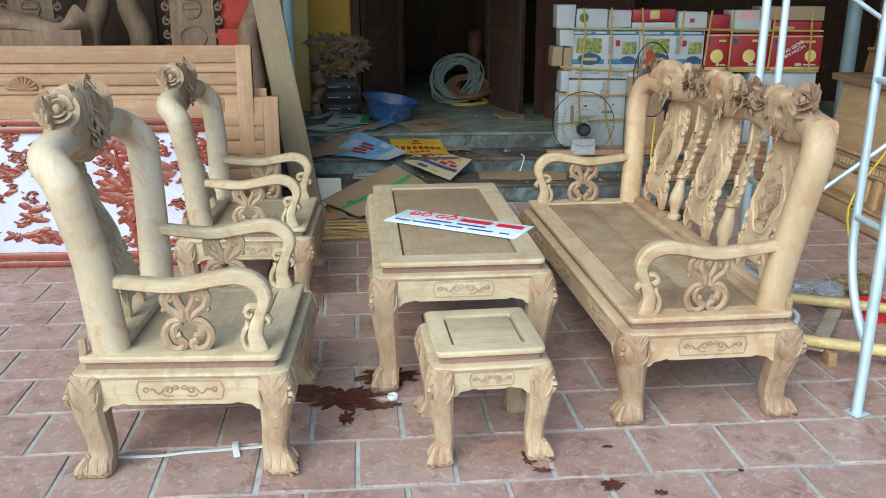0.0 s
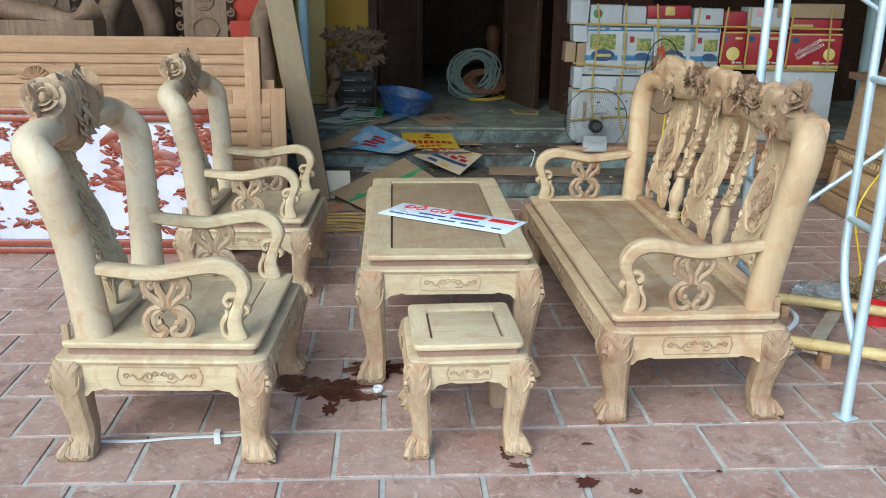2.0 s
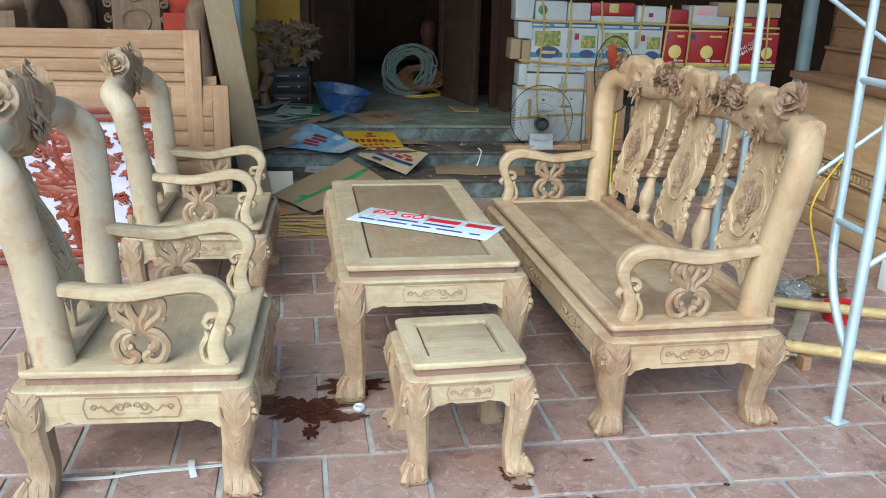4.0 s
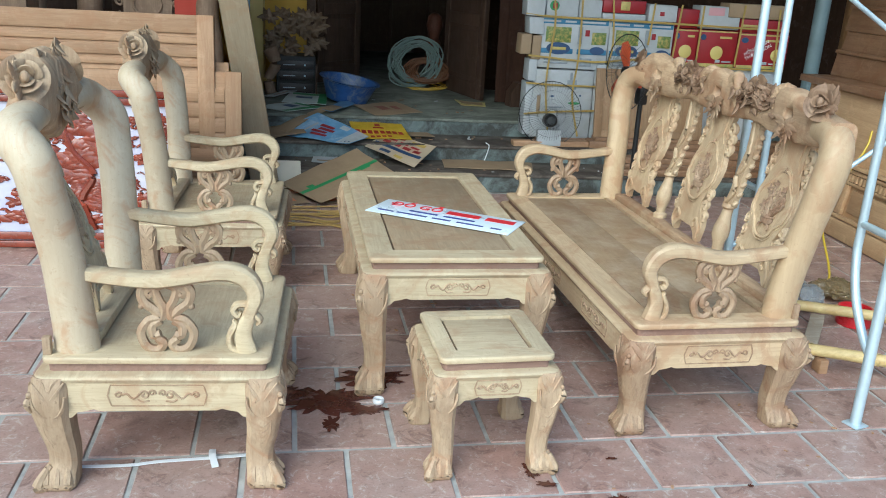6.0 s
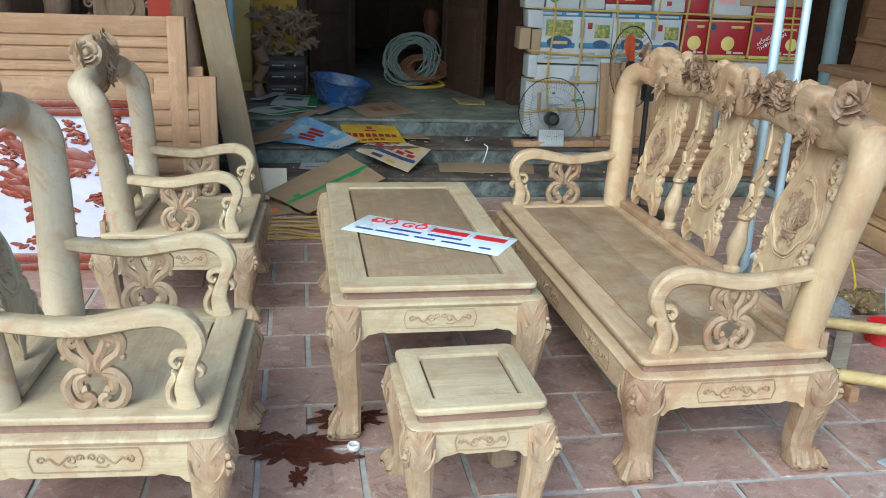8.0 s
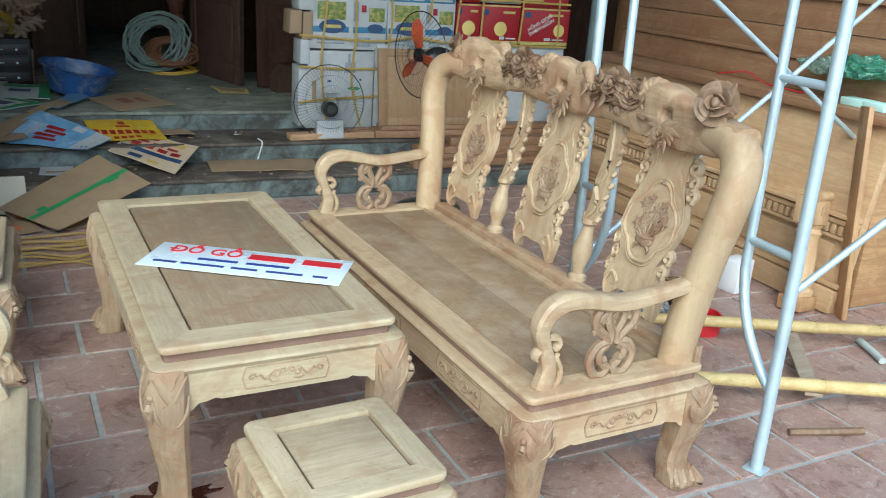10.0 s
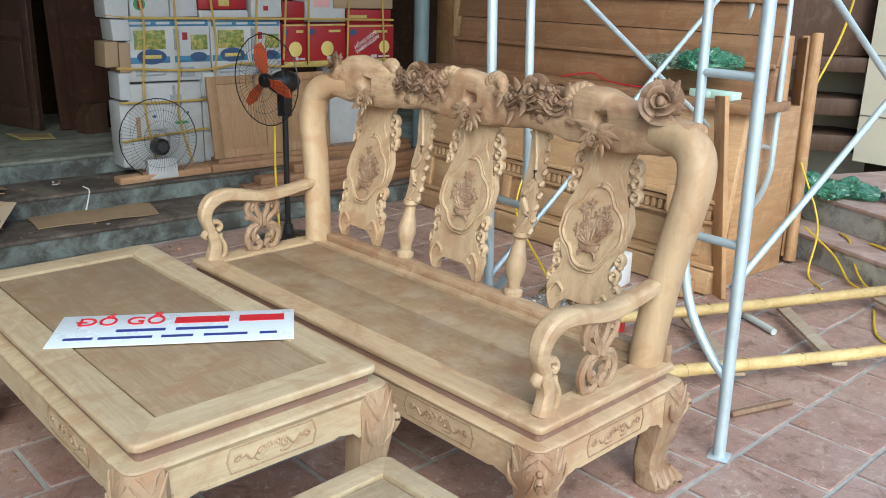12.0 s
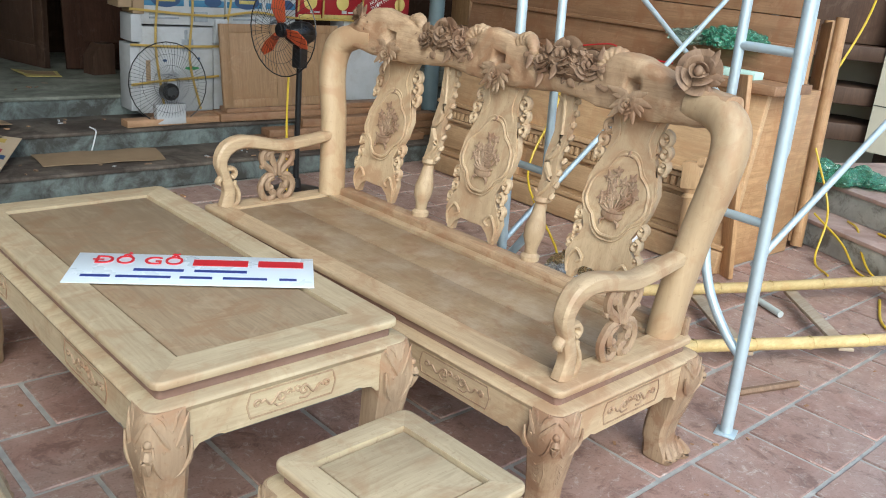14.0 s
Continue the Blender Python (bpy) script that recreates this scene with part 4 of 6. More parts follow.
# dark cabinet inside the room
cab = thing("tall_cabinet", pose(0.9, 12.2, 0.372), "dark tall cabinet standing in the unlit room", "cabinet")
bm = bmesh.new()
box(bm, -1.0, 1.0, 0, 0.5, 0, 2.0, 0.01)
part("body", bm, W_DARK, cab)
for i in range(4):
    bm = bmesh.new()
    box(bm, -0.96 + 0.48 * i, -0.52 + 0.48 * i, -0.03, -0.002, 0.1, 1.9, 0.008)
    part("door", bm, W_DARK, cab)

# pillar and pipe on the porch
bm = bmesh.new()
box(bm, -0.76, -0.5, 8.3, 8.56, 0.37, 3.3, 0.008)
box(bm, -0.79, -0.47, 8.27, 8.59, 0.371, 0.45, 0.01)
solo("pillar", bm, plain("pale_yellow_paint", (0.55, 0.42, 0.16), 0.7, 0.2, 3), "yellow painted square porch pillar", "pillar", kind="structure")


def pipe(name, pts, r, mat, label, category, seg=12):
    bm = bmesh.new()
    tube(bm, pts, r, seg, 1, smooth=False, up=(0, 1, 0.01))
    return solo(name, bm, mat, label, category)


pipe("blue_pipe", [(-0.585, 7.5, 0.37), (-0.585, 7.5, 3.3)], 0.04, plain("light_blue_paint", (0.35, 0.5, 0.6), 0.4, 0.2), "light blue painted steel porch post", "post")
pipe("steel_post", [(3.66, 6.72, 0.245), (3.66, 6.72, 3.3)], 0.055, plain("grey_blue_paint", (0.17, 0.23, 0.25), 0.45, 0.2), "grey-blue painted steel porch post", "post")
bm = bmesh.new()
box(bm, 3.95, 4.15, 6.7, 6.9, 0.37, 3.3, 0.01)
solo("timber_post", bm, W_BROWN[2], "ochre timber post of the porch", "post")

# ---- bundle of flattened cartons ----
CARTON = plain("carton_white", (0.46, 0.475, 0.49), 0.65, 0.2, 5, dirt=(0.30, 0.28, 0.25), amount=0.6, bump=0.5)
KRAFT = plain("kraft_board", (0.32, 0.225, 0.135), 0.75, 0.15, 5, dirt=(0.22, 0.15, 0.09), amount=0.4)
C_RED = plain("carton_red", (0.29, 0.012, 0.018), 0.45, 0.15, 5)
C_BLUE = plain("carton_blue", (0.05, 0.17, 0.30), 0.5, 0.1, 5)
C_YEL = plain("carton_yellow", (0.55, 0.44, 0.14), 0.5, 0.3, 22, dirt=(0.18, 0.26, 0.08), amount=0.8)
C_GRN = plain("carton_green", (0.05, 0.26, 0.09), 0.5, 0.1, 5)
C_NAVY = plain("carton_navy", (0.03, 0.065, 0.15), 0.5, 0.1, 5)
STRAP = plain("yellow_strap", (0.42, 0.29, 0.07), 0.5, 0.2, 8)
BX = 6.86


def carton(x0, x1, z0, z1, mat, label, dy=0.0, prints=(), tilt=0.0, depth=0.17):
    root = thing("flattened_carton", pose((x0 + x1) / 2, BX + dy, z0, tilt), label, "carton", "strapped wall of cartons")
    w, h = x1 - x0, z1 - z0
    bm = bmesh.new()
    box(bm, -w / 2, w / 2, 0, depth, 0, h, 0.006)
    for v in bm.verts:
        v.co += Vector((0.012, 0.0, 0.008)) * noise.noise(Vector((v.co.x * 4 + x0 * 9, 0, v.co.z * 5 + z0 * 7)))
    part("body", bm, mat, root)
    for i, (a0, a1, b0, b1, pm) in enumerate(prints):
        bm = bmesh.new()
        y = -0.0012 - 0.0005 * i
        if pm in (C_NAVY, C_GRN):
            lathe(bm, [(0.5, 0), (0.5, 0.004)], 20, Matrix.Translation(((a0 + a1 - 1) / 2 * w, y + 0.004, (b0 + b1) / 2 * h)) @ pose(0, 0, 0, 90) @ Matrix.Diagonal(((a1 - a0) * w, (b1 - b0) * h, 1, 1)))
        else:
            box(bm, (a0 - 0.5) * w, (a1 - 0.5) * w, y, 0.004, b0 * h, b1 * h, 0.001)
        part("print", bm, pm, root)
    return root


C_FOOD = plain("food_print", (0.52, 0.42, 0.12), 0.5, 0.5, 40, dirt=(0.10, 0.17, 0.04), amount=0.95, lo=0.42, hi=0.56)
C_GREY = plain("grey_ink", (0.30, 0.33, 0.36), 0.6, 0.3, 30)


def oil_prints(mirror=False):
    p = [(0.02, 0.98, 0.88, 0.98, C_BLUE), (0.04, 0.3, 0.91, 0.95, CARTON), (0.36, 0.52, 0.91, 0.95, CARTON), (0.6, 0.94, 0.91, 0.95, CARTON), (0.1, 0.46, 0.52, 0.82, C_FOOD), (0.02, 0.5, 0.30, 0.4, C_BLUE), (0.12, 0.46, 0.28, 0.52, C_NAVY), (0.18, 0.4, 0.37, 0.43, C_YEL),
         (0.56, 0.62, 0.5, 0.84, C_GREY), (0.66, 0.72, 0.66, 0.78, C_RED), (0.76, 0.96, 0.5, 0.74, C_FOOD), (0.56, 0.98, 0.30, 0.4, C_BLUE), (0.74, 0.95, 0.3, 0.46, C_NAVY), (0.1, 0.44, 0.1, 0.13, C_GREY), (0.1, 0.34, 0.16, 0.19, C_GREY), (0.62, 0.78, 0.06, 0.22, C_GREY)]
    return [(1 - b, 1 - a, c, d, e) for a, b, c, d, e in p] if mirror else p


fruit = [(0.02, 0.98, 0.0, 0.09, C_YEL), (0.02, 0.98, 0.94, 0.98, C_YEL), (0.06, 0.2, 0.72, 0.88, C_NAVY), (0.55, 0.85, 0.78, 0.84, C_YEL), (0.5, 0.62, 0.12, 0.2, CARTON), (0.66, 0.9, 0.13, 0.17, CARTON)]
carton(1.57, 2.10, 0.80, 1.165, CARTON, "white carton with blue bands and yellow print", 0.0, oil_prints())
carton(2.105, 2.60, 0.80, 1.16, CARTON, "white carton with blue bands and yellow print", 0.006, oil_prints())
carton(2.61, 2.79, 0.86, 1.13, C_RED, "red fruit carton with yellow bands", -0.004, fruit)
carton(2.795, 3.11, 0.86, 1.13, C_RED, "red fruit carton with yellow bands", 0.004, fruit)
carton(3.115, 3.52, 0.86, 1.12, C_RED, "red fruit carton with yellow bands", 0.0, fruit)
carton(1.56, 2.02, 0.285, 0.79, CARTON, "plain white carton, flattened", -0.004, [(0.08, 0.14, 0.35, 0.62, KRAFT), (0.6, 0.8, 0.5, 0.54, C_GRN), (0.56, 0.72, 0.72, 0.86, C_GREY), (0.6, 0.64, 0.86, 0.97, C_GREY), (0.3, 0.36, 0.6, 0.63, C_NAVY), (0.2, 0.5, 0.44, 0.46, C_GREY), (0.78, 0.81, 0.62, 0.65, C_NAVY)])
carton(2.03, 2.96, 0.285, 0.79, CARTON, "plain white carton, flattened", 0.01, [(0.62, 0.8, 0.8, 0.9, C_GREY), (0.1, 0.12, 0.7, 0.92, C_GREY), (0.3, 0.5, 0.94, 0.96, C_NAVY)])
carton(2.97, 3.5, 0.285, 0.85, CARTON, "plain white carton, flattened", 0.006)
carton(1.49, 1.60, 1.04, 1.165, CARTON, "crumpled white carton flap", -0.02)
carton(1.52, 1.59, 0.86, 1.03, KRAFT, "torn brown carton flap", -0.016)
carton(1.44, 1.515, 0.9, 1.04, KRAFT, "torn brown carton flap", -0.035)
carton(1.505, 1.57, 0.70, 0.855, CARTON, "crumpled white carton flap", -0.012)
carton(1.51, 1.58, 0.3, 0.69, CARTON, "crumpled white carton flap", 0.004)
carton(1.46, 1.60, 1.17, 1.34, CARTON, "crumpled white carton flap", -0.024)
carton(1.61, 1.85, 1.17, 1.31, CARTON, "white printed carton, flattened and strapped", 0.0, [(0.1, 0.4, 0.3, 0.8, C_GRN), (0.2, 0.34, 0.4, 0.7, C_RED)])
carton(1.86, 2.03, 1.175, 1.30, CARTON, "white printed carton, flattened and strapped", 0.01)
carton(2.04, 2.36, 1.22, 1.31, C_RED, "red carton with yellow mark", 0.0, [(0.4, 0.62, 0.2, 0.9, C_YEL)])
carton(2.04, 2.37, 1.17, 1.215, CARTON, "white carton edge between straps", 0.008)
carton(2.38, 2.60, 1.17, 1.29, CARTON, "white printed carton, flattened and strapped", -0.012, [(0.4, 0.56, 0.35, 0.6, C_RED)])
carton(2.61, 2.78, 1.135, 1.27, C_RED, "red printed carton, flattened and strapped", 0.004)
carton(2.785, 3.1, 1.135, 1.30, CARTON, "white printed carton, flattened and strapped", 0.0, [(0.2, 0.6, 0.6, 0.95, plain("carton_pink", (0.6, 0.32, 0.34), 0.6))])
carton(3.11, 3.5, 1.125, 1.22, C_RED, "red printed carton, flattened and strapped", 0.006, [(0.05, 0.45, 0.4, 0.6, C_YEL)])
carton(3.0, 3.5, 1.225, 1.33, KRAFT, "brown plain carton, flattened and strapped", -0.01)
carton(2.02, 2.1, 0.70, 0.84, CARTON, "white carton flap hanging out", -0.03)

# fruit printed on the red cartons
for x, r in ((2.70, 0.05), (2.95, 0.05), (3.43, 0.045)):
    bm = bmesh.new()
    lathe(bm, [(0.002, 0), (r * 0.9, 0.001), (r, 0.003), (r * 0.9, 0.005), (0.002, 0.006)], 20, pose(x, BX - 0.004, 0.965, 90))
    solo("printed_fruit", bm, plain("fruit_print", (0.62, 0.5, 0.16), 0.5), "yellow fruit printed on red carton", "print", "fruit prints")
wt = text_mesh("HỒNG GIÒN\nTHƠM NGON", 0.036, 0.001)
wt.materials.append(plain("white_ink", (0.75, 0.72, 0.7), 0.5))
tagged(new("carton_lettering", wt), "white slogan printed across red carton", "lettering").matrix_world = pose(3.27, BX - 0.014, 1.0, 90, 0, 0) @ pose(0, 0, 0, 0, 0, 30)

# straps
for i, (pts) in enumerate(([(1.46, 1.185), (1.7, 1.17), (2.4, 1.165), (3.5, 1.15)], [(1.5, 0.89), (2.0, 0.86), (2.3, 0.89), (2.6, 0.86), (3.5, 0.85)], [(1.5, 0.69), (1.75, 0.68), (2.05, 0.68)], [(1.5, 0.46), (1.7, 0.48), (2.05, 0.5)],
                           [(1.66, 1.32), (1.68, 1.1), (1.65, 0.7), (1.7, 0.3)], [(1.87, 1.32), (1.88, 0.9), (1.86, 0.6), (1.93, 0.3)], [(2.1, 1.32), (2.13, 1.0), (2.1, 0.8)], [(2.42, 1.3), (2.4, 1.0)], [(2.8, 1.3), (2.79, 0.87)], [(3.12, 1.32), (3.1, 0.87)], [(3.4, 1.3), (3.42, 0.87)], [(2.63, 1.3), (2.6, 0.9)])):
    bm = bmesh.new()
    tube(bm, [(x, BX - 0.022, z) for x, z in pts], [(0.008, 0.0025)] * len(pts), 6, 4, up=(0, 1, 0))
    solo("packing_strap", bm, STRAP, "yellow plastic strap round the cartons", "strap", "packing straps")

# timber under and before the cartons
for x0, x1, y, z, h, d, rz, mat, lab in ((1.40, 2.10, 6.72, 0.247, 0.04, 0.09, 3, W_TAN[0], "pale yellow plank on the step"), (1.62, 3.4, 6.93, 0.246, 0.038, 0.14, 0, W_BED[0], "brown beam under the cartons"),
                                         (1.98, 3.5, 6.70, 0.25, 0.05, 0.13, -2, W_BED[0], "dark brown board stacked on the step"), (2.02, 3.5, 6.705, 0.301, 0.03, 0.11, -1, W_BED[0], "dark brown board stacked on the step"),
                                         (2.1, 3.5, 6.50, 0.131, 0.05, 0.12, -2, W_BED[0], "dark brown board stacked on the step"), (2.2, 3.5, 6.505, 0.182, 0.045, 0.11, -1, W_BED[0], "dark brown board stacked on the step"), (2.45, 3.5, 6.51, 0.228, 0.05, 0.1, -2.5, W_BED[0], "dark brown board stacked on the step"),
                                         (2.1, 3.3, 6.34, 0.131, 0.045, 0.09, 2, W_BED[0], "dark brown timber offcut on the step")):
    bm = bmesh.new()
    box(bm, x0 - (x0 + x1) / 2, x1 - (x0 + x1) / 2, -d / 2, d / 2, 0, h, 0.004)
    solo("timber_offcut", bm, mat, lab, "timber", "timber offcuts", m=pose((x0 + x1) / 2, y, z, 0, 0, rz))
# board leaning on the cartons
brd = thing("cabinet_door_panel", pose(2.42, 6.665, 0.333, -9), "loose brown panelled cabinet door leaning on cartons", "panel")
bm = bmesh.new()
box(bm, -0.42, 0.42, 0, 0.018, 0, 0.5, 0.003)
part("board", bm, W_DOOR, brd)
for x0, x1, z0, z1 in ((-0.42, -0.36, 0, 0.5), (-0.05, 0.05, 0, 0.5), (0.36, 0.42, 0, 0.5), (-0.36, -0.05, 0.45, 0.5), (0.05, 0.36, 0.45, 0.5), (-0.36, -0.05, 0, 0.05), (0.05, 0.36, 0, 0.05)):
    bm = bmesh.new()
    box(bm, x0, x1, -0.008, -0.0005, z0, z1, 0.002)
    part("frame_strip", bm, W_DOOR, brd)


# ---- fans ----
def grille(bm, r, n=36, bulge=0.05, wire=0.0014, rings=(1.0, 0.72, 0.45, 0.2)):
    for k in range(n):
        a = 2 * math.pi * k / n
        c, s = math.cos(a), math.sin(a)
        tube(bm, [(0.03 * c, -bulge, 0.03 * s), (0.6 * r * c, -bulge * 0.85, 0.6 * r * s), (r * c, 0, r * s)], wire, 4, 3, up=(0.3, 1, 0.2))
    for q in rings:
        tube(bm, [(q * r * math.cos(t * math.pi / 12), -bulge * (1 - q ** 3), q * r * math.sin(t * math.pi / 12)) for t in range(25)], wire * (3.0 if q == 1 else 1.0), 5, 1, up=(0, 1, 0), smooth=False)


fan = thing("standing_fan", pose(2.025, 5.855, 0, 0, 0, -76), "black standing fan with orange blades, at rest", "fan")
bm = bmesh.new()
lathe(bm, [(0.19, 0), (0.19, 0.015), (0.12, 0.035), (0.03, 0.05), (0.025, 0.1)], 24)
part("base", bm, BLACK, fan)
bm = bmesh.new()
tube(bm, [(0, 0, 0.05), (0, 0, 0.72)], 0.016, 10, 1, smooth=False, up=(0, 1, 0))
part("pole", bm, BLACK, fan)
bm = bmesh.new()
ball(bm, (0.0, 0.0, 0.88), (0.06, 0.11, 0.065), 2)
box(bm, -0.03, 0.03, -0.03, 0.03, 0.7, 0.84, 0.008)
part("motor", bm, BLACK, fan)
for k in range(3):
    bm = bmesh.new()
    slab(bm, [(-0.022, 0.03), (-0.055, 0.11), (-0.04, 0.18), (0.0, 0.195), (0.024, 0.15), (0.02, 0.04)], -0.003, 0.003, pose(0, -0.13, 0.9, 0, 120 * k - 8, 0) @ pose(0, 0, 0, 0, 0, 18))
    part("blade", bm, plain("orange_plastic", (0.50, 0.085, 0.03), 0.35, 0.1), fan, "orange blade")
bm = bmesh.new()
lathe(bm, [(0.03, -0.02), (0.04, 0.0), (0.035, 0.02)], 14, pose(0, -0.13, 0.9, 90))
part("hub", bm, BLACK, fan)
bm = bmesh.new()
grille(bm, 0.235, 48, 0.05, 0.0011)
bmesh.ops.transform(bm, matrix=pose(0, -0.13, 0.9), verts=bm.verts)
part("guard", bm, BLACK, fan, "thin black wire guard")

fan2 = thing("fan_guard", pose(1.67, 6.685, 0.249, -6, 0, 0), "loose wire fan guard leaning on cartons", "fan")
bm = bmesh.new()
grille(bm, 0.235, 64, 0.05, 0.0011)
bmesh.ops.transform(bm, matrix=pose(0, 0, 0.238), verts=bm.verts)
part("guard", bm, BLACK, fan2)
bm = bmesh.new()
lathe(bm, [(0.03, -0.05), (0.05, -0.03), (0.05, 0.03), (0.03, 0.05)], 18, pose(0, 0.0, 0.19, 90))
part("motor", bm, BLACK, fan2)
bm = bmesh.new()
box(bm, -0.09, 0.09, -0.02, 0.03, 0.003, 0.12, 0.006)
part("control_box", bm, CARTON, fan2, "small white control box")

# ---- cardboard on the steps ----
C_FRUIT = plain("ochre_ink", (0.5, 0.36, 0.08), 0.6, 0.2, 14)
PAPER_PRINTS = {
    "green": (KRAFT, "large brown carton sheet with green stripe", ((0.0, 1.0, 0.42, 0.5, C_GRN), (0.12, 0.2, 0.5, 0.58, C_GRN), (0.75, 0.88, 0.38, 0.5, C_GRN))),
    "red": (plain("buff_board", (0.50, 0.40, 0.28), 0.7), "buff carton sheet with red and navy print", ((0.3, 0.42, 0.04, 0.96, C_NAVY),) + tuple((0.48, 0.6, 0.12 + 0.2 * k, 0.26 + 0.2 * k, C_RED) for k in range(4)) + tuple((0.64, 0.72, 0.2 + 0.22 * k, 0.36 + 0.22 * k, C_RED) for k in range(3)) + ((0.8, 0.92, 0.15, 0.42, C_FRUIT), (0.8, 0.92, 0.55, 0.85, C_RED), (0.06, 0.16, 0.3, 0.45, C_FRUIT), (0.08, 0.2, 0.55, 0.75, C_NAVY))),
    "yellow": (plain("yellow_board", (0.55, 0.37, 0.03), 0.5, 0.25, 9), "yellow carton sheet with red print", tuple((0.06 + 0.11 * k, 0.14 + 0.11 * k, 0.28, 0.46, C_RED) for k in range(8)) + tuple((0.3 + 0.1 * k, 0.37 + 0.1 * k, 0.06, 0.17, C_RED) for k in range(4)) + ((0.4, 0.6, 0.58, 0.66, C_RED), (0.45, 0.55, 0.7, 0.86, C_RED))),
    "blue": (plain("sky_board", (0.17, 0.36, 0.58), 0.5, 0.3, 9, dirt=(0.5, 0.55, 0.6), amount=0.6), "sky blue carton sheet with white and red print", ((0.0, 1.0, 0.0, 0.2, CARTON), (0.08, 0.2, 0.04, 0.15, C_NAVY)) + tuple((0.2 + 0.14 * k, 0.3 + 0.14 * k, 0.42 + 0.06 * (k % 2), 0.66 + 0.05 * (k % 2), C_RED) for k in range(4)) + ((0.3, 0.7, 0.76, 0.8, CARTON), (0.76, 0.94, 0.3, 0.44, CARTON))),
    "greyleaf": (KRAFT, "grey-brown folded carton flap on steps", ()),
    "whitegreen": (plain("pale_board", (0.55, 0.6, 0.56), 0.6), "white and green printed carton sheet", ((0.0, 1.0, 0.0, 0.2, C_GRN), (0.4, 0.65, 0.35, 0.75, C_NAVY), (0.8, 0.95, 0.2, 0.9, C_GRN))),
    "white": (CARTON, "dusty white carton sheet", ((0.2, 0.8, 0.3, 0.5, KRAFT),)),
    "porch": (KRAFT, "brown carton sheet with faded red print", ((0.3, 0.5, 0.3, 0.7, plain("faded_red", (0.25, 0.09, 0.06), 0.7)), (0.6, 0.75, 0.3, 0.6, plain("faded_red_b", (0.25, 0.09, 0.06), 0.7)))),
    "bluebrown": (plain("dull_blue", (0.10, 0.2, 0.36), 0.6), "dull blue torn carton scrap", ((0.0, 0.5, 0.0, 1.0, KRAFT),)),
    "tan": (KRAFT, "tan torn carton strip", ()), "board": (KRAFT, "long brown carton sheet on the step", ()), "bits": (KRAFT, "torn brown carton scrap", ((0.2, 0.6, 0.3, 0.8, plain("orange_scrap", (0.6, 0.16, 0.05), 0.6)),)),
    "lean": (plain("cream_board", (0.55, 0.5, 0.4), 0.7), "cream carton piece leaning on the step", ()), "paper": (C_YEL, "yellow and white paper sheet on the porch floor", ((0.1, 0.9, 0.3, 0.9, KRAFT),)),
}
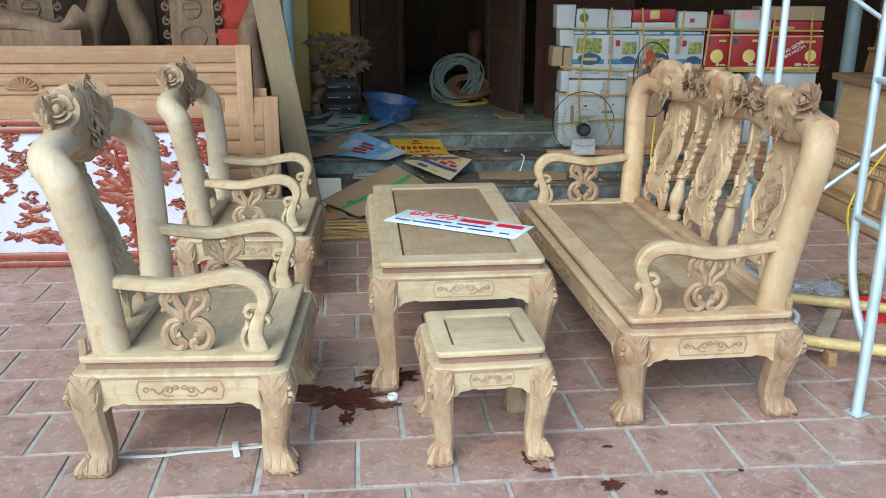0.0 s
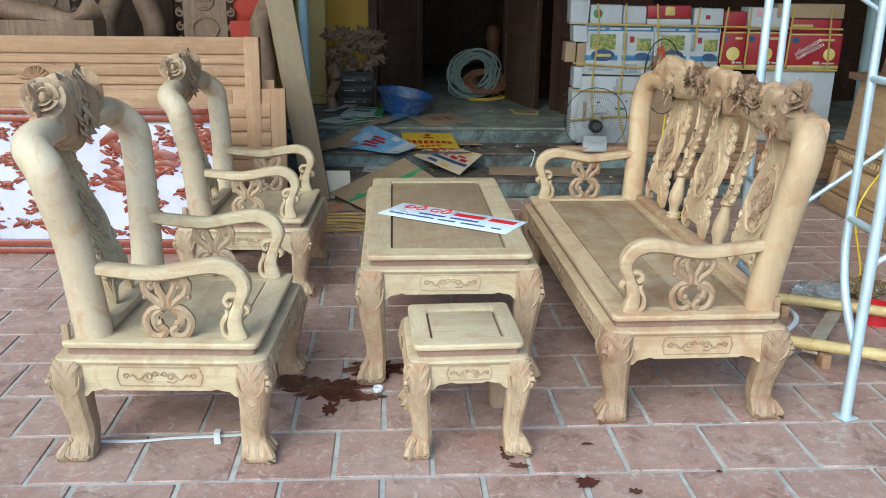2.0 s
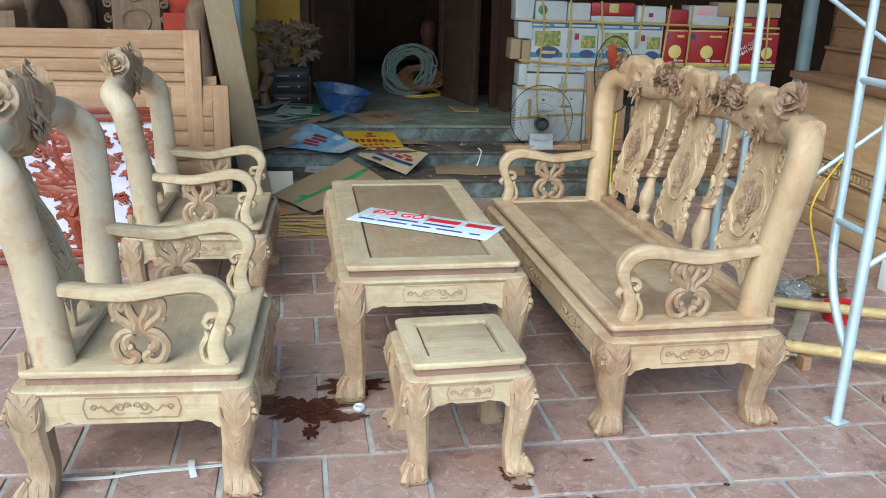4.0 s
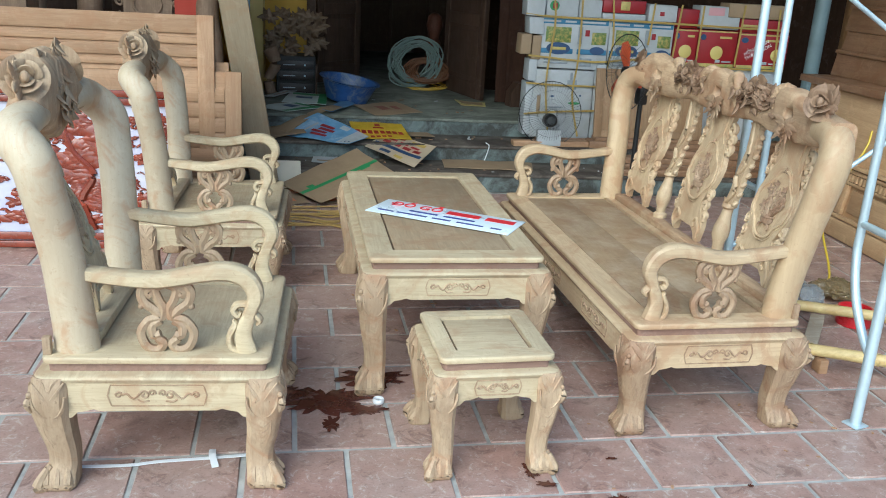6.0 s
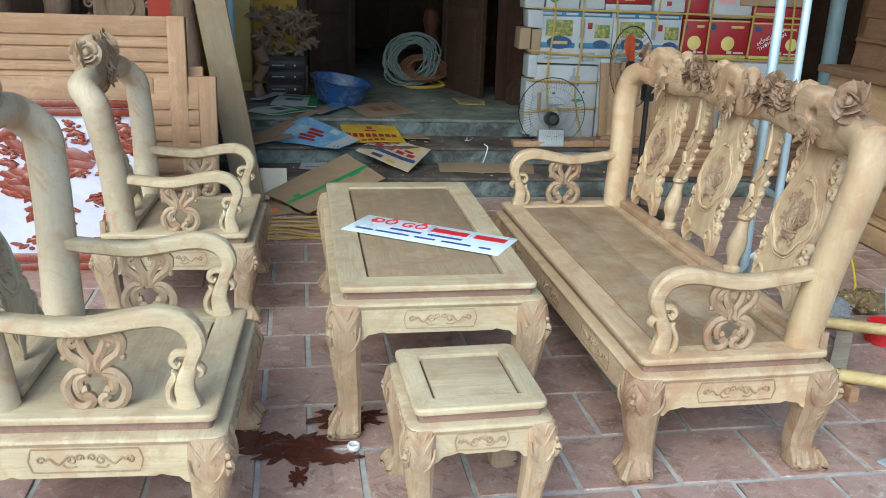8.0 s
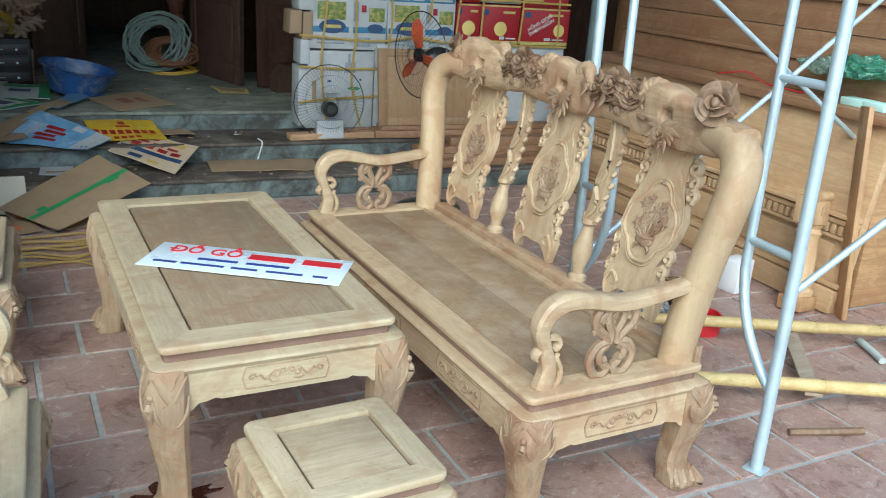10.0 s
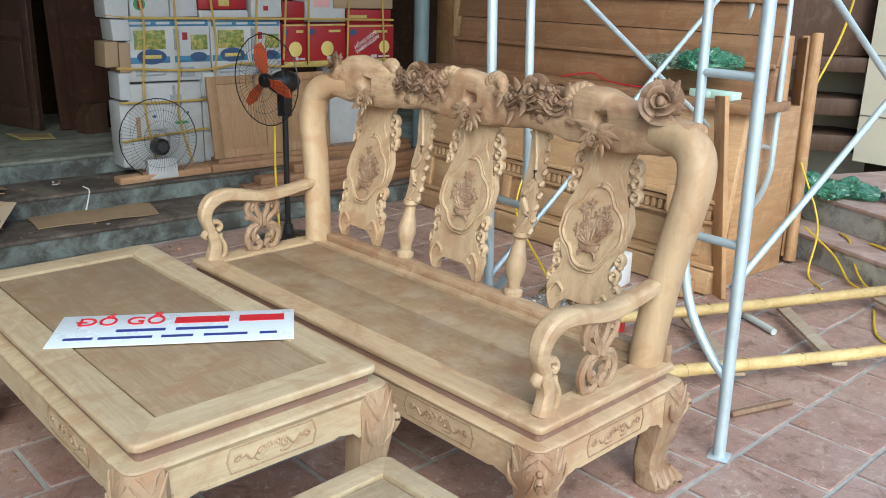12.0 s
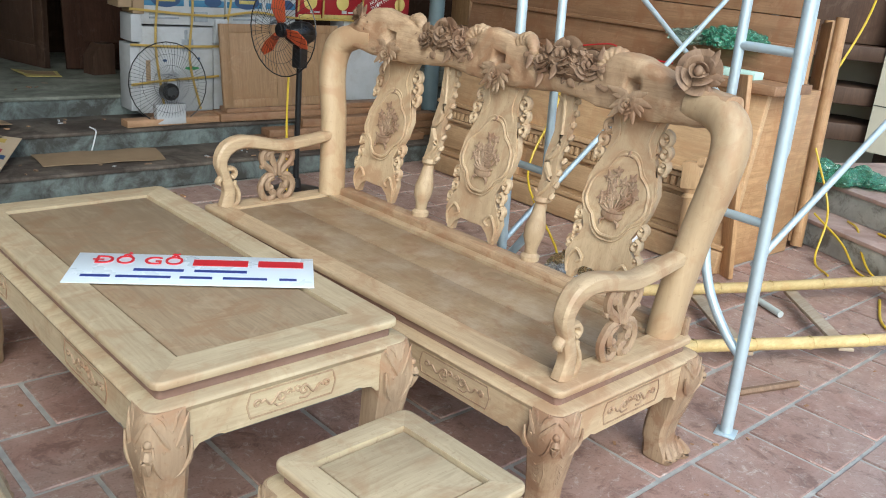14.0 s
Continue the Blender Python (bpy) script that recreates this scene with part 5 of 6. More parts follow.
SHEETS = (
    ("green", [(-0.26, 6.08, 0.06), (0.25, 6.45, 0.235), (0.48, 6.05, 0.17), (0.01, 5.78, 0.02)]),
    ("red", [(0.31, 6.60, 0.225), (0.49, 6.92, 0.268), (0.82, 6.58, 0.235), (0.64, 6.32, 0.14)]),
    ("yellow", [(0.21, 7.02, 0.325), (0.60, 6.98, 0.32), (0.66, 6.72, 0.256), (0.24, 6.73, 0.256)]),
    ("blue", [(-0.30, 6.80, 0.255), (-0.02, 7.03, 0.38), (0.34, 6.66, 0.285), (0.20, 6.50, 0.255)]),
    ("greyleaf", [(-0.34, 6.86, 0.280), (0.00, 7.17, 0.400), (0.06, 7.13, 0.400), (-0.23, 6.76, 0.280)]),
    ("whitegreen", [(-0.31, 7.46, 0.385), (-0.26, 8.0, 0.385), (0.05, 7.95, 0.385), (0.04, 7.40, 0.385)]),
    ("white", [(-0.46, 7.61, 0.40), (-0.30, 8.0, 0.40), (-0.20, 8.0, 0.40), (-0.38, 7.60, 0.40)]),
    ("porch", [(0.25, 7.47, 0.376), (0.61, 7.71, 0.376), (0.79, 7.24, 0.376), (0.41, 7.03, 0.376)]),
    ("bluebrown", [(0.00, 7.13, 0.392), (0.18, 7.60, 0.392), (0.27, 7.43, 0.392), (0.08, 7.05, 0.392)]),
    ("tan", [(-0.37, 7.45, 0.376), (-0.10, 7.55, 0.376), (-0.07, 7.30, 0.376), (-0.34, 7.30, 0.376)]),
    ("board", [(0.87, 6.63, 0.136), (1.53, 6.58, 0.136), (1.48, 6.32, 0.136), (0.86, 6.38, 0.136)]),
    ("bits", [(-0.24, 6.2, 0.010), (-0.11, 6.22, 0.020), (-0.04, 6.02, 0.010), (-0.18, 5.92, 0.010)]),
    ("lean", [(-0.3, 6.235, 0.19), (-0.13, 6.235, 0.19), (-0.12, 6.18, 0.002), (-0.29, 6.18, 0.002)]),
    ("greyleaf", [(-0.45, 6.95, 0.262), (-0.16, 7.0, 0.30), (-0.10, 6.72, 0.285), (-0.40, 6.68, 0.262)]),
    ("tan", [(0.62, 6.98, 0.262), (0.80, 6.95, 0.27), (0.84, 6.82, 0.262), (0.66, 6.80, 0.268)]),
    ("white", [(-0.05, 6.60, 0.135), (0.12, 6.56, 0.15), (0.10, 6.40, 0.14), (-0.06, 6.44, 0.135)]),
    ("bits", [(-0.02, 5.98, 0.006), (0.14, 6.04, 0.016), (0.2, 5.9, 0.008), (0.05, 5.84, 0.006)]),
    ("whitegreen", [(-0.46, 7.22, 0.378), (-0.2, 7.48, 0.385), (0.02, 7.28, 0.38), (-0.26, 7.06, 0.378)]),
    ("tan", [(-0.52, 6.72, 0.252), (-0.22, 6.98, 0.30), (-0.1, 6.82, 0.285), (-0.42, 6.56, 0.252)]),
    ("bits", [(-0.3, 5.9, 0.006), (-0.12, 5.98, 0.012), (-0.06, 5.84, 0.008), (-0.22, 5.78, 0.006)]),
    ("paper", [(1.14, 7.95, 0.376), (1.39, 7.83, 0.376), (1.36, 7.63, 0.376), (1.16, 7.68, 0.376)]),
)
for key, q in SHEETS:
    mat, label, prints = PAPER_PRINTS[key]
    q = [Vector(p) for p in q]
    nrm = (q[1] - q[0]).cross(q[3] - q[0]).normalized()
    nrm = nrm if nrm.z > 0 else -nrm

    def at(u, v, d):
        p = q[3].lerp(q[2], u).lerp(q[0].lerp(q[1], u), v)
        return p + nrm * (d + 0.012 * noise.noise(p * 5) + 0.004)
    bm = bmesh.new()
    n = 8
    for d in (0.0, 0.004):
        g = [[bm.verts.new(at(i / n, j / n, d)) for j in range(n + 1)] for i in range(n + 1)]
        for i in range(n):
            for j in range(n):
                bm.faces.new((g[i][j], g[i + 1][j], g[i + 1][j + 1], g[i][j + 1]))
        lower, upper = (g, None) if d == 0 else (lower, g)
    for i in range(n):
        for a, b in (((i, 0), (i + 1, 0)), ((i, n), (i + 1, n)), ((0, i), (0, i + 1)), ((n, i), (n, i + 1))):
            bm.faces.new((lower[a[0]][a[1]], lower[b[0]][b[1]], upper[b[0]][b[1]], upper[a[0]][a[1]]))
    sh = solo("carton_sheet", bm, mat, label, "cardboard", "scattered carton sheets")
    for a0, a1, b0, b1, pm in prints:
        bm = bmesh.new()
        g = [[bm.verts.new(at(a0 + (a1 - a0) * i / 4, b0 + (b1 - b0) * j / 4, 0.0055)) for j in range(5)] for i in range(5)]
        for i in range(4):
            for j in range(4):
                bm.faces.new((g[i][j], g[i + 1][j], g[i + 1][j + 1], g[i][j + 1]))
        part("print", bm, pm, sh)

# blue basin
bm = bmesh.new()
lathe(bm, [(0.17, 0.0), (0.18, 0.004), (0.245, 0.17), (0.27, 0.18), (0.272, 0.187), (0.24, 0.187), (0.175, 0.012), (0.01, 0.01)], 40)
solo("plastic_basin", bm, plain("blue_plastic", (0.035, 0.09, 0.27), 0.4, 0.3, 9, dirt=(0.16, 0.18, 0.22), amount=0.7, lo=0.52, hi=0.6), "scuffed blue plastic basin on the porch edge", "basin", m=pose(0.205, 7.70, 0.388, 4, 9, 0) @ Matrix.Scale(0.92, 4))

# coil of hose and cable in the doorway
rn = random.Random(4)
for nm, mat, r0, count, z, lab in (("hose_coil", plain("pale_hose", (0.17, 0.215, 0.195), 0.5), 0.23, 24, 0.62, "pale green hose coiled in the doorway"), ("cable_coil", plain("brown_cable", (0.17, 0.075, 0.035), 0.6), 0.2, 26, 0.54, "brown cable coiled in the doorway"), ("yellow_cable_heap", plain("yellow_cable", (0.55, 0.36, 0.05), 0.5), 0.2, 7, 0.40, "yellow cable heap on the floor")):
    bm = bmesh.new()
    for k in range(count):
        rr, oy, ph = r0 * rn.uniform(0.62, 1.05), rn.uniform(-0.07, 0.07), rn.uniform(0, 6)
        sq = {"hose_coil": 0.95, "cable_coil": 0.5}.get(nm, 0.12)
        tube(bm, [({"hose_coil": 0.86, "cable_coil": 0.99}.get(nm, 0.97) + rn.uniform(-0.03, 0.03) + rr * math.cos(t * 0.524), 8.72 + oy + (0.2 * rr * math.sin(t * 0.524) if sq > 0.5 else rr * 0.6 * math.sin(t * 0.524)), z + sq * rr * math.sin(t * 0.524 + 0.05 * ph)) for t in range(13)], 0.0065, 6, 2, up=(0, 1, 0.1))
    tagged(solo(nm, bm, mat, lab, "cable"), kind="stuff")

# amplifier, heap of carved leaves, cabriole leg
amp = thing("amplifier", pose(-0.2, 8.0, 0.372, 0, 0, 4), "black audio amplifier on the porch", "amplifier")
bm = bmesh.new()
box(bm, -0.17, 0.15, 0, 0.3, 0, 0.32, 0.006)
part("case", bm, plain("matt_black", (0.014, 0.013, 0.013), 0.65, 0.3, 8), amp)
bm = bmesh.new()
box(bm, 0.151, 0.165, 0.0, 0.3, 0.0, 0.25, 0.003)
part("side_cheek", bm, W_DARK, amp, "dark red-brown side")
for z in (0.06, 0.16, 0.25):
    bm = bmesh.new()
    box(bm, -0.15, 0.13, -0.008, -0.001, z - 0.035, z + 0.035, 0.003)
    part("front_plate", bm, plain("dark_plate", (0.02, 0.012, 0.011), 0.5), amp)
    bm = bmesh.new()
    lathe(bm, [(0.008, 0), (0.008, 0.010), (0.006, 0.012)], 12, pose(0.06, -0.009, z, 90))
    part("knob", bm, STEEL, amp)
    bm = bmesh.new()
    box(bm, -0.12, -0.02, -0.0105, -0.0085, z - 0.004, z + 0.004, 0.0)
    part("display_strip", bm, C_GREY, amp)
bm = bmesh.new()
tube(bm, [(-0.42, 8.0, 0.38), (-0.44, 8.0, 0.5), (-0.38, 8.0, 0.62), (-0.43, 8.0, 0.75)], [0.05, 0.04, 0.05, 0.06], 10, 5)
solo("loose_carved_leg", bm, W_OLD, "loose brown carved furniture leg", "leg")
rn = random.Random(8)
for k in range(44):
    bm = bmesh.new()
    x, z = -0.46 + 0.46 * rn.random(), 0.70 + 0.34 * rn.random()
    z = min(z, 1.06 - 0.55 * max(x + 0.12, 0))
    for j in range(6):
        leaf(bm, (0, 0, 0), rn.uniform(0.05, 0.085), 0.04, pose(0, 0, 0, rn.uniform(20, 120), 0, 0) @ pose(0, 0, 0, 0, 0, 60 * j + rn.uniform(-15, 15)))
    solo("carved_leaf", bm, wood("carved_leaf_wood", (0.17, 0.11, 0.065), (0.075, 0.046, 0.028), 0) if k == 0 else bpy.data.materials["carved_leaf_wood"], "loose carved wooden leaf in a heap", "carving", "heap of carved leaves", m=pose(x, 8.15 + rn.uniform(-0.1, 0.1), z))

# ---- leaning panels by the chairs ----
def framed_panel(name, m, w, h, mat, label, rails, stiles, depth=0.03, proud=0.014):
    root = thing(name, m, label, "panel")
    bm = bmesh.new()
    box(bm, 0, w, 0, depth, 0, h, 0.003)
    part("field", bm, mat[0], root)
    for z0, z1 in rails:
        bm = bmesh.new()
        box(bm, 0.001, w - 0.001, -proud, -0.0005, z0, z1, 0.005)
        part("rail", bm, mat[0], root)
    for x0, x1 in stiles:
        bm = bmesh.new()
        box(bm, x0, x1, -proud - 0.008, depth + 0.004, -0.001, h + 0.003, 0.006)
        part("stile", bm, mat[2], root)
    return root


hb = framed_panel("bed_headboard", pose(-3.3, 5.42, 0, -4) @ Matrix.Diagonal((1, 1, 0.935, 1)), 2.72, 1.225, W_TAN, "unfinished tan bed headboard with moulded rails", ((1.12, 1.225), (1.06, 1.1), (0.985, 1.045), (0.93, 0.965), (0.6, 0.63), (0.0, 0.12)), ((0.0, 0.1), (2.63, 2.72)))
for x0, x1 in ((0.2, 1.1), (1.72, 2.55)):
    bm = bmesh.new()
    box(bm, x0, x1, -0.01, -0.001, 0.66, 0.90, 0.008)
    part("raised_panel", bm, W_TAN[0], hb)
bm = bmesh.new()
for k in range(9):
    a = radians(20 * k + 10)
    tube(bm, [(1.41, -0.014, 0.955), (1.41 + 0.085 * math.cos(a), -0.018, 0.955 + 0.085 * math.sin(a))], [0.004, 0.012], 6, 1, smooth=False, up=(0, 1, 0))
box(bm, 1.3, 1.52, -0.012, -0.001, 0.93, 1.055, 0.003)
part("shell_carving", bm, W_TAN[0], hb, "carved shell ornament")

pn = framed_panel("slatted_panel", pose(-0.886, 5.40, 0, -5) @ Matrix.Diagonal((1, 1, 0.905, 1)), 0.45, 0.94, W_TAN, "unfinished tan panel with boards in a frame", (), ((0.0, 0.06), (0.36, 0.45)), 0.025, 0.006)
for k in range(9):
    bm = bmesh.new()
    box(bm, 0.061, 0.359, -0.01, -0.0005, 0.02 + 0.092 * k, 0.104 + 0.092 * k, 0.004)
    part("board", bm, W_TAN[0], pn)
bm = bmesh.new()
box(bm, 0, 0.37, 0, 0.025, 0, 0.895, 0.003)
solo("plain_board", bm, W_TAN[0], "plain tan board behind the slatted panel", "board", m=pose(-0.88, 5.47, 0, -4))

# framed relief picture
mural = thing("relief_picture", pose(-2.845, 4.925, 0.0, -6.5), "framed relief picture, red-brown forms on white", "picture")
LACQ = plain("red_lacquer", (0.24, 0.042, 0.02), 0.25, 0.4, 14)
PEARL = plain("white_lilac_ground", (0.55, 0.54, 0.64), 0.22, 0.15, 3, dirt=(0.36, 0.35, 0.58), amount=0.6)
MW, MH = 2.15, 0.80
bm = bmesh.new()
box(bm, 0, MW, 0, 0.02, 0, MH)
part("ground", bm, PEARL, mural, "white and lilac ground")
for x0, x1, z0, z1 in ((0, MW, 0, 0.035), (0, MW, 0.04, 0.08), (0, MW, MH - 0.035, MH), (0, MW, MH - 0.075, MH - 0.04), (0, 0.035, 0.036, MH - 0.036), (MW - 0.035, MW, 0.036, MH - 0.036)):
    bm = bmesh.new()
    box(bm, x0, x1, -0.022, -0.001, z0, z1, 0.007)
    part("frame_bar", bm, LACQ, mural, "red lacquered frame bar")
rn = random.Random(12)


def relief(name, x, z, w, h, n, label, parts=3):
    bm = bmesh.new()
    for k in range(n):
        a, q = rn.uniform(0, 6.28), math.sqrt(rn.random())
        r = rn.uniform(0.12, 0.3) * min(w, h)
        ball(bm, (x + 0.42 * w * q * math.cos(a), -0.002, z + 0.42 * h * q * math.sin(a)), (r * rn.uniform(1.0, 2.6), 0.01, r * 0.7), 1, pose(0, 0, 0, 0, rn.uniform(-40, 40), 0))
    part(name, bm, LACQ, mural, label)


for x, z, w, h in ((1.2, 0.16, 0.5, 0.1), (1.7, 0.13, 0.5, 0.08), (0.7, 0.15, 0.5, 0.1), (1.0, 0.52, 0.24, 0.07), (1.62, 0.62, 0.22, 0.16), (1.72, 0.50, 0.24, 0.2), (1.6, 0.40, 0.24, 0.16), (1.68, 0.28, 0.14, 0.2), (2.03, 0.62, 0.1, 0.16), (1.25, 0.35, 0.16, 0.05), (2.0, 0.24, 0.14, 0.1), (0.9, 0.66, 0.2, 0.07), (1.95, 0.46, 0.1, 0.06)):
    relief("relief_mass", x, z, w, h, 30, "red-brown relief mass")
for x, z, w in ((1.12, 0.3, 0.14), (1.2, 0.48, 0.12), (1.02, 0.42, 0.09), (1.34, 0.24, 0.1), (1.9, 0.34, 0.08), (1.3, 0.55, 0.1)):
    relief("relief_form", x, z, w, w * 0.8, 6, "small red-brown relief form")
for k in range(80):
    relief("relief_form", rn.uniform(0.55, 2.08), rn.uniform(0.13, 0.74), rn.uniform(0.05, 0.15), rn.uniform(0.03, 0.08), 8, "small red-brown relief form")
bm = bmesh.new()
tube(bm, [(1.7, -0.004, 0.09), (1.66, -0.006, 0.25), (1.72, -0.006, 0.38), (1.62, -0.006, 0.5), (1.58, -0.004, 0.66)], [0.035, 0.022, 0.018, 0.014, 0.006], 7, 5)
part("relief_stem", bm, LACQ, mural)

# leaning plank
bm = bmesh.new()
box(bm, -0.088, 0.088, -0.02, 0.02, 0, 2.6, 0.006)
solo("long_plank", bm, wood("grey_plank", (0.37, 0.285, 0.18), (0.24, 0.17, 0.1), 2, 0.65, 0.5), "long weathered plank leaning up beside the steps", "plank", m=Matrix(((1, 0, -0.345, -0.345), (0, 1, 0.14, 6.12), (0, 0, 1, 0.0), (0, 0, 0, 1))))

# older carved chairs stored behind the headboard
def stored_chair(x, y, s, rz):
    r = thing("stored_carved_chair", pose(x, y, 0, 0, 0, rz), "older brown carved chair stored behind the headboard", "chair", "stored carved chairs")
    bm = bmesh.new()
    box(bm, -0.42 * s, 0.42 * s, -0.5, 0.08, 0.38, 0.44, 0.008)
    part("seat", bm, W_OLD, r)
    for sx in (-1, 1):
        bm = bmesh.new()
        tube(bm, [(sx * 0.36 * s, 0.0, 0.44), (sx * 0.37 * s, 0.03, 0.85), (sx * 0.33 * s, 0.06, 1.15), (sx * 0.4 * s, 0.08, 1.38), (sx * 0.3 * s, 0.08, 1.56), (sx * 0.12 * s, 0.08, 1.6)], [0.06, 0.06, 0.075, 0.07, 0.065, 0.06], 12, 5, up=(0, 1, 0))
        part("back_post", bm, W_OLD, r)
        for yy in (-0.45, 0.02):
            bm = bmesh.new()
            tube(bm, [(sx * 0.36 * s, yy, 0.38), (sx * 0.38 * s, yy, 0.2), (sx * 0.36 * s, yy, 0.0)], [0.06, 0.05, 0.06], 8, 4)
            part("leg", bm, W_OLD, r)
    bm = bmesh.new()
    slab(bm, [(-0.15, 0.5), (0.15, 0.5), (0.14, 1.5), (-0.14, 1.5)], 0.02, 0.06)
    part("back_splat", bm, W_OLD, r)
    bm = bmesh.new()
    tube(bm, [(0.06 * math.cos(t * 0.3927), 0.014, 1.33 + 0.06 * math.sin(t * 0.3927)) for t in range(17)], 0.008, 5, 1, up=(0, 1, 0), smooth=False)
    tube(bm, [(0.085 * math.cos(t * 0.3927), 0.014, 1.15 + 0.07 * math.sin(t * 0.3927)) for t in range(17)], 0.008, 5, 1, up=(0, 1, 0), smooth=False)
    for z in (1.29, 1.33, 1.37):
        box(bm, -0.045, 0.045, 0.008, 0.02, z - 0.006, z + 0.006, 0.002)
    for sx in (-1, 1):
        for k in range(8):
            tube(bm, [(sx * (0.165 + x0), 0.03, 0.8 + 0.09 * k + z0) for x0, z0 in spiral(0, 0, 0.03, 0.008, 90, -1.2, 7)], 0.008, 5, 2, up=(0, 1, 0))
    part("splat_carving", bm, W_OLD, r)
    bm = bmesh.new()
    tube(bm, [(-0.2 * s, 0.08, 1.58), (0, 0.07, 1.55), (0.2 * s, 0.08, 1.58)], [(0.06, 0.05), (0.06, 0.05), (0.06, 0.05)], 12, 5)
    for k in range(7):
        leaf(bm, (0, 0.02, 1.53), 0.11, 0.04, pose(0, 0, 0, 85, 0, 0) @ pose(0, 0, 0, 0, 0, 180 + 30 * k))
    part("crest_rail", bm, W_OLD, r)
    return r


stored_chair(-1.06, 6.2, 1.05, 0)
stored_chair(-2.1, 6.25, 1.05, 0)
bm = bmesh.new()
tube(bm, [(-2.9, 5.75, 1.28), (-2.4, 5.78, 1.36), (-2.05, 5.75, 1.27), (-1.75, 5.75, 1.22), (-1.62, 5.8, 1.3)], [(0.1, 0.13), (0.09, 0.1), (0.08, 0.075), (0.07, 0.05), (0.06, 0.08)], 12, 6)
for v in bm.verts:
    v.co += Vector((0, 0.02, 0.03)) * noise.noise(v.co * 9)
box(bm, -2.8, -1.6, 5.68, 5.9, 0.0, 1.22)
solo("root_wood_bench", bm, W_OLD, "brown root-wood bench back on a stand", "bench")
bm = bmesh.new()
ball(bm, (-0.78, 6.3, 1.3), (0.12, 0.08, 0.14), 3)
for v in bm.verts:
    v.co += v.normal * 0.03 * noise.noise(v.co * 12)
box(bm, -0.9, -0.66, 6.22, 6.4, 0, 1.2)
solo("red_cloth", bm, plain("red_cloth", (0.40, 0.05, 0.03), 0.85), "crumpled red cloth over a stand", "cloth")
dk = thing("dark_wardrobe", pose(-3.0, 7.3, 0.372), "dark wooden wardrobe on the shaded porch", "wardrobe")
bm = bmesh.new()
box(bm, -1.6, 2.1, 0, 0.5, 0, 2.2, 0.01)
part("body", bm, W_DARK, dk)
for k in range(6):
    bm = bmesh.new()
    box(bm, -1.56 + 0.61 * k, -1.0 + 0.61 * k, -0.025, -0.001, 0.1, 2.1, 0.01)
    part("door", bm, W_DARK, dk)

# tan cables on the floor
rn = random.Random(3)
bm = bmesh.new()
for k in range(9):
    y = 5.35 + 0.045 * k
    tube(bm, [(-0.3 + rn.uniform(-0.05, 0.05), y + rn.uniform(-0.05, 0.05), 0.008), (-0.12, y + rn.uniform(-0.06, 0.06), 0.014), (0.05, y + rn.uniform(-0.06, 0.06), 0.01), (0.16 + rn.uniform(-0.05, 0.05), y + rn.uniform(-0.08, 0.08), 0.008)], 0.006, 6, 5)
tagged(solo("floor_cables", bm, plain("tan_cable", (0.40, 0.27, 0.09), 0.5), "loose tan cables on the floor", "cable"), kind="stuff")

# ---- scaffold ----
scaf = thing("scaffold", pose(0, 0, 0), "galvanised steel frame scaffold with cross braces", "scaffold")


def pole(nm, a, b, r):
    bm = bmesh.new()
    tube(bm, [a, b], r, 12, 1, smooth=False, up=(0.3, 1, 0.1))
    return part(nm, bm, STEEL, scaf)


def frame_side(near, far):
    """One walk-through frame: two legs, two inner uprights with bent feet, rungs. A leg is its foot's x and y, its lean per metre and its rungs."""
    for (x, ya, lx, ly, rungs), d in ((near, 1), (far, -1)):
        pole("leg", (x, ya, 0.0), (x + 1.9 * lx, ya + 1.9 * ly, 1.9), 0.019)
        bm = bmesh.new()
        box(bm, -0.032, 0.032, -0.032, 0.032, 0, 0.006, 0.002, pose(x, ya, 0, 0, 0, 20))
        part("foot_plate", bm, STEEL, scaf)
        bm = bmesh.new()
        bend = ((0.0, 0.26), (0.06, 0.31), (0.14, 0.42), (0.185, 0.56), (0.19, 0.75), (0.19, 1.9))
        tube(bm, [(x + z * lx, ya + d * q + z * ly, z) for q, z in bend], 0.0155, 10, 4, up=(1, 0, 0))
        part("upright", bm, STEEL, scaf)
        for z in rungs:
            pole("rung", (x + z * lx, ya + z * ly, z), (x + z * lx, ya + d * 0.19 + z * ly, z), 0.0135)


frame_side((1.891, 3.02, 0.021, 0.032, (0.68, 1.17, 1.6)), (1.828, 4.015, 0.025, 0.065, (0.24, 0.64, 1.6)))
frame_side((3.55, 2.865, 0.021, 0.032, (0.68, 1.17, 1.6)), (3.55, 4.05, 0.021, 0.032, (0.68, 1.17, 1.6)))
for y0, y1, z0, z1, z2, z3 in ((3.055, 2.925, 0.55, 1.74, 1.62, 0.53), (4.035, 4.085, 0.33, 1.6, 1.66, 0.63)):
    pole("brace", (1.9 if y0 < 4 else 1.84, y0, z0), (3.57, y1, z1), 0.011)
    pole("brace", (1.91 if y0 < 4 else 1.87, y0 + (0.03 if y0 < 4 else 0.085), z2), (3.56, y1, z3), 0.011)

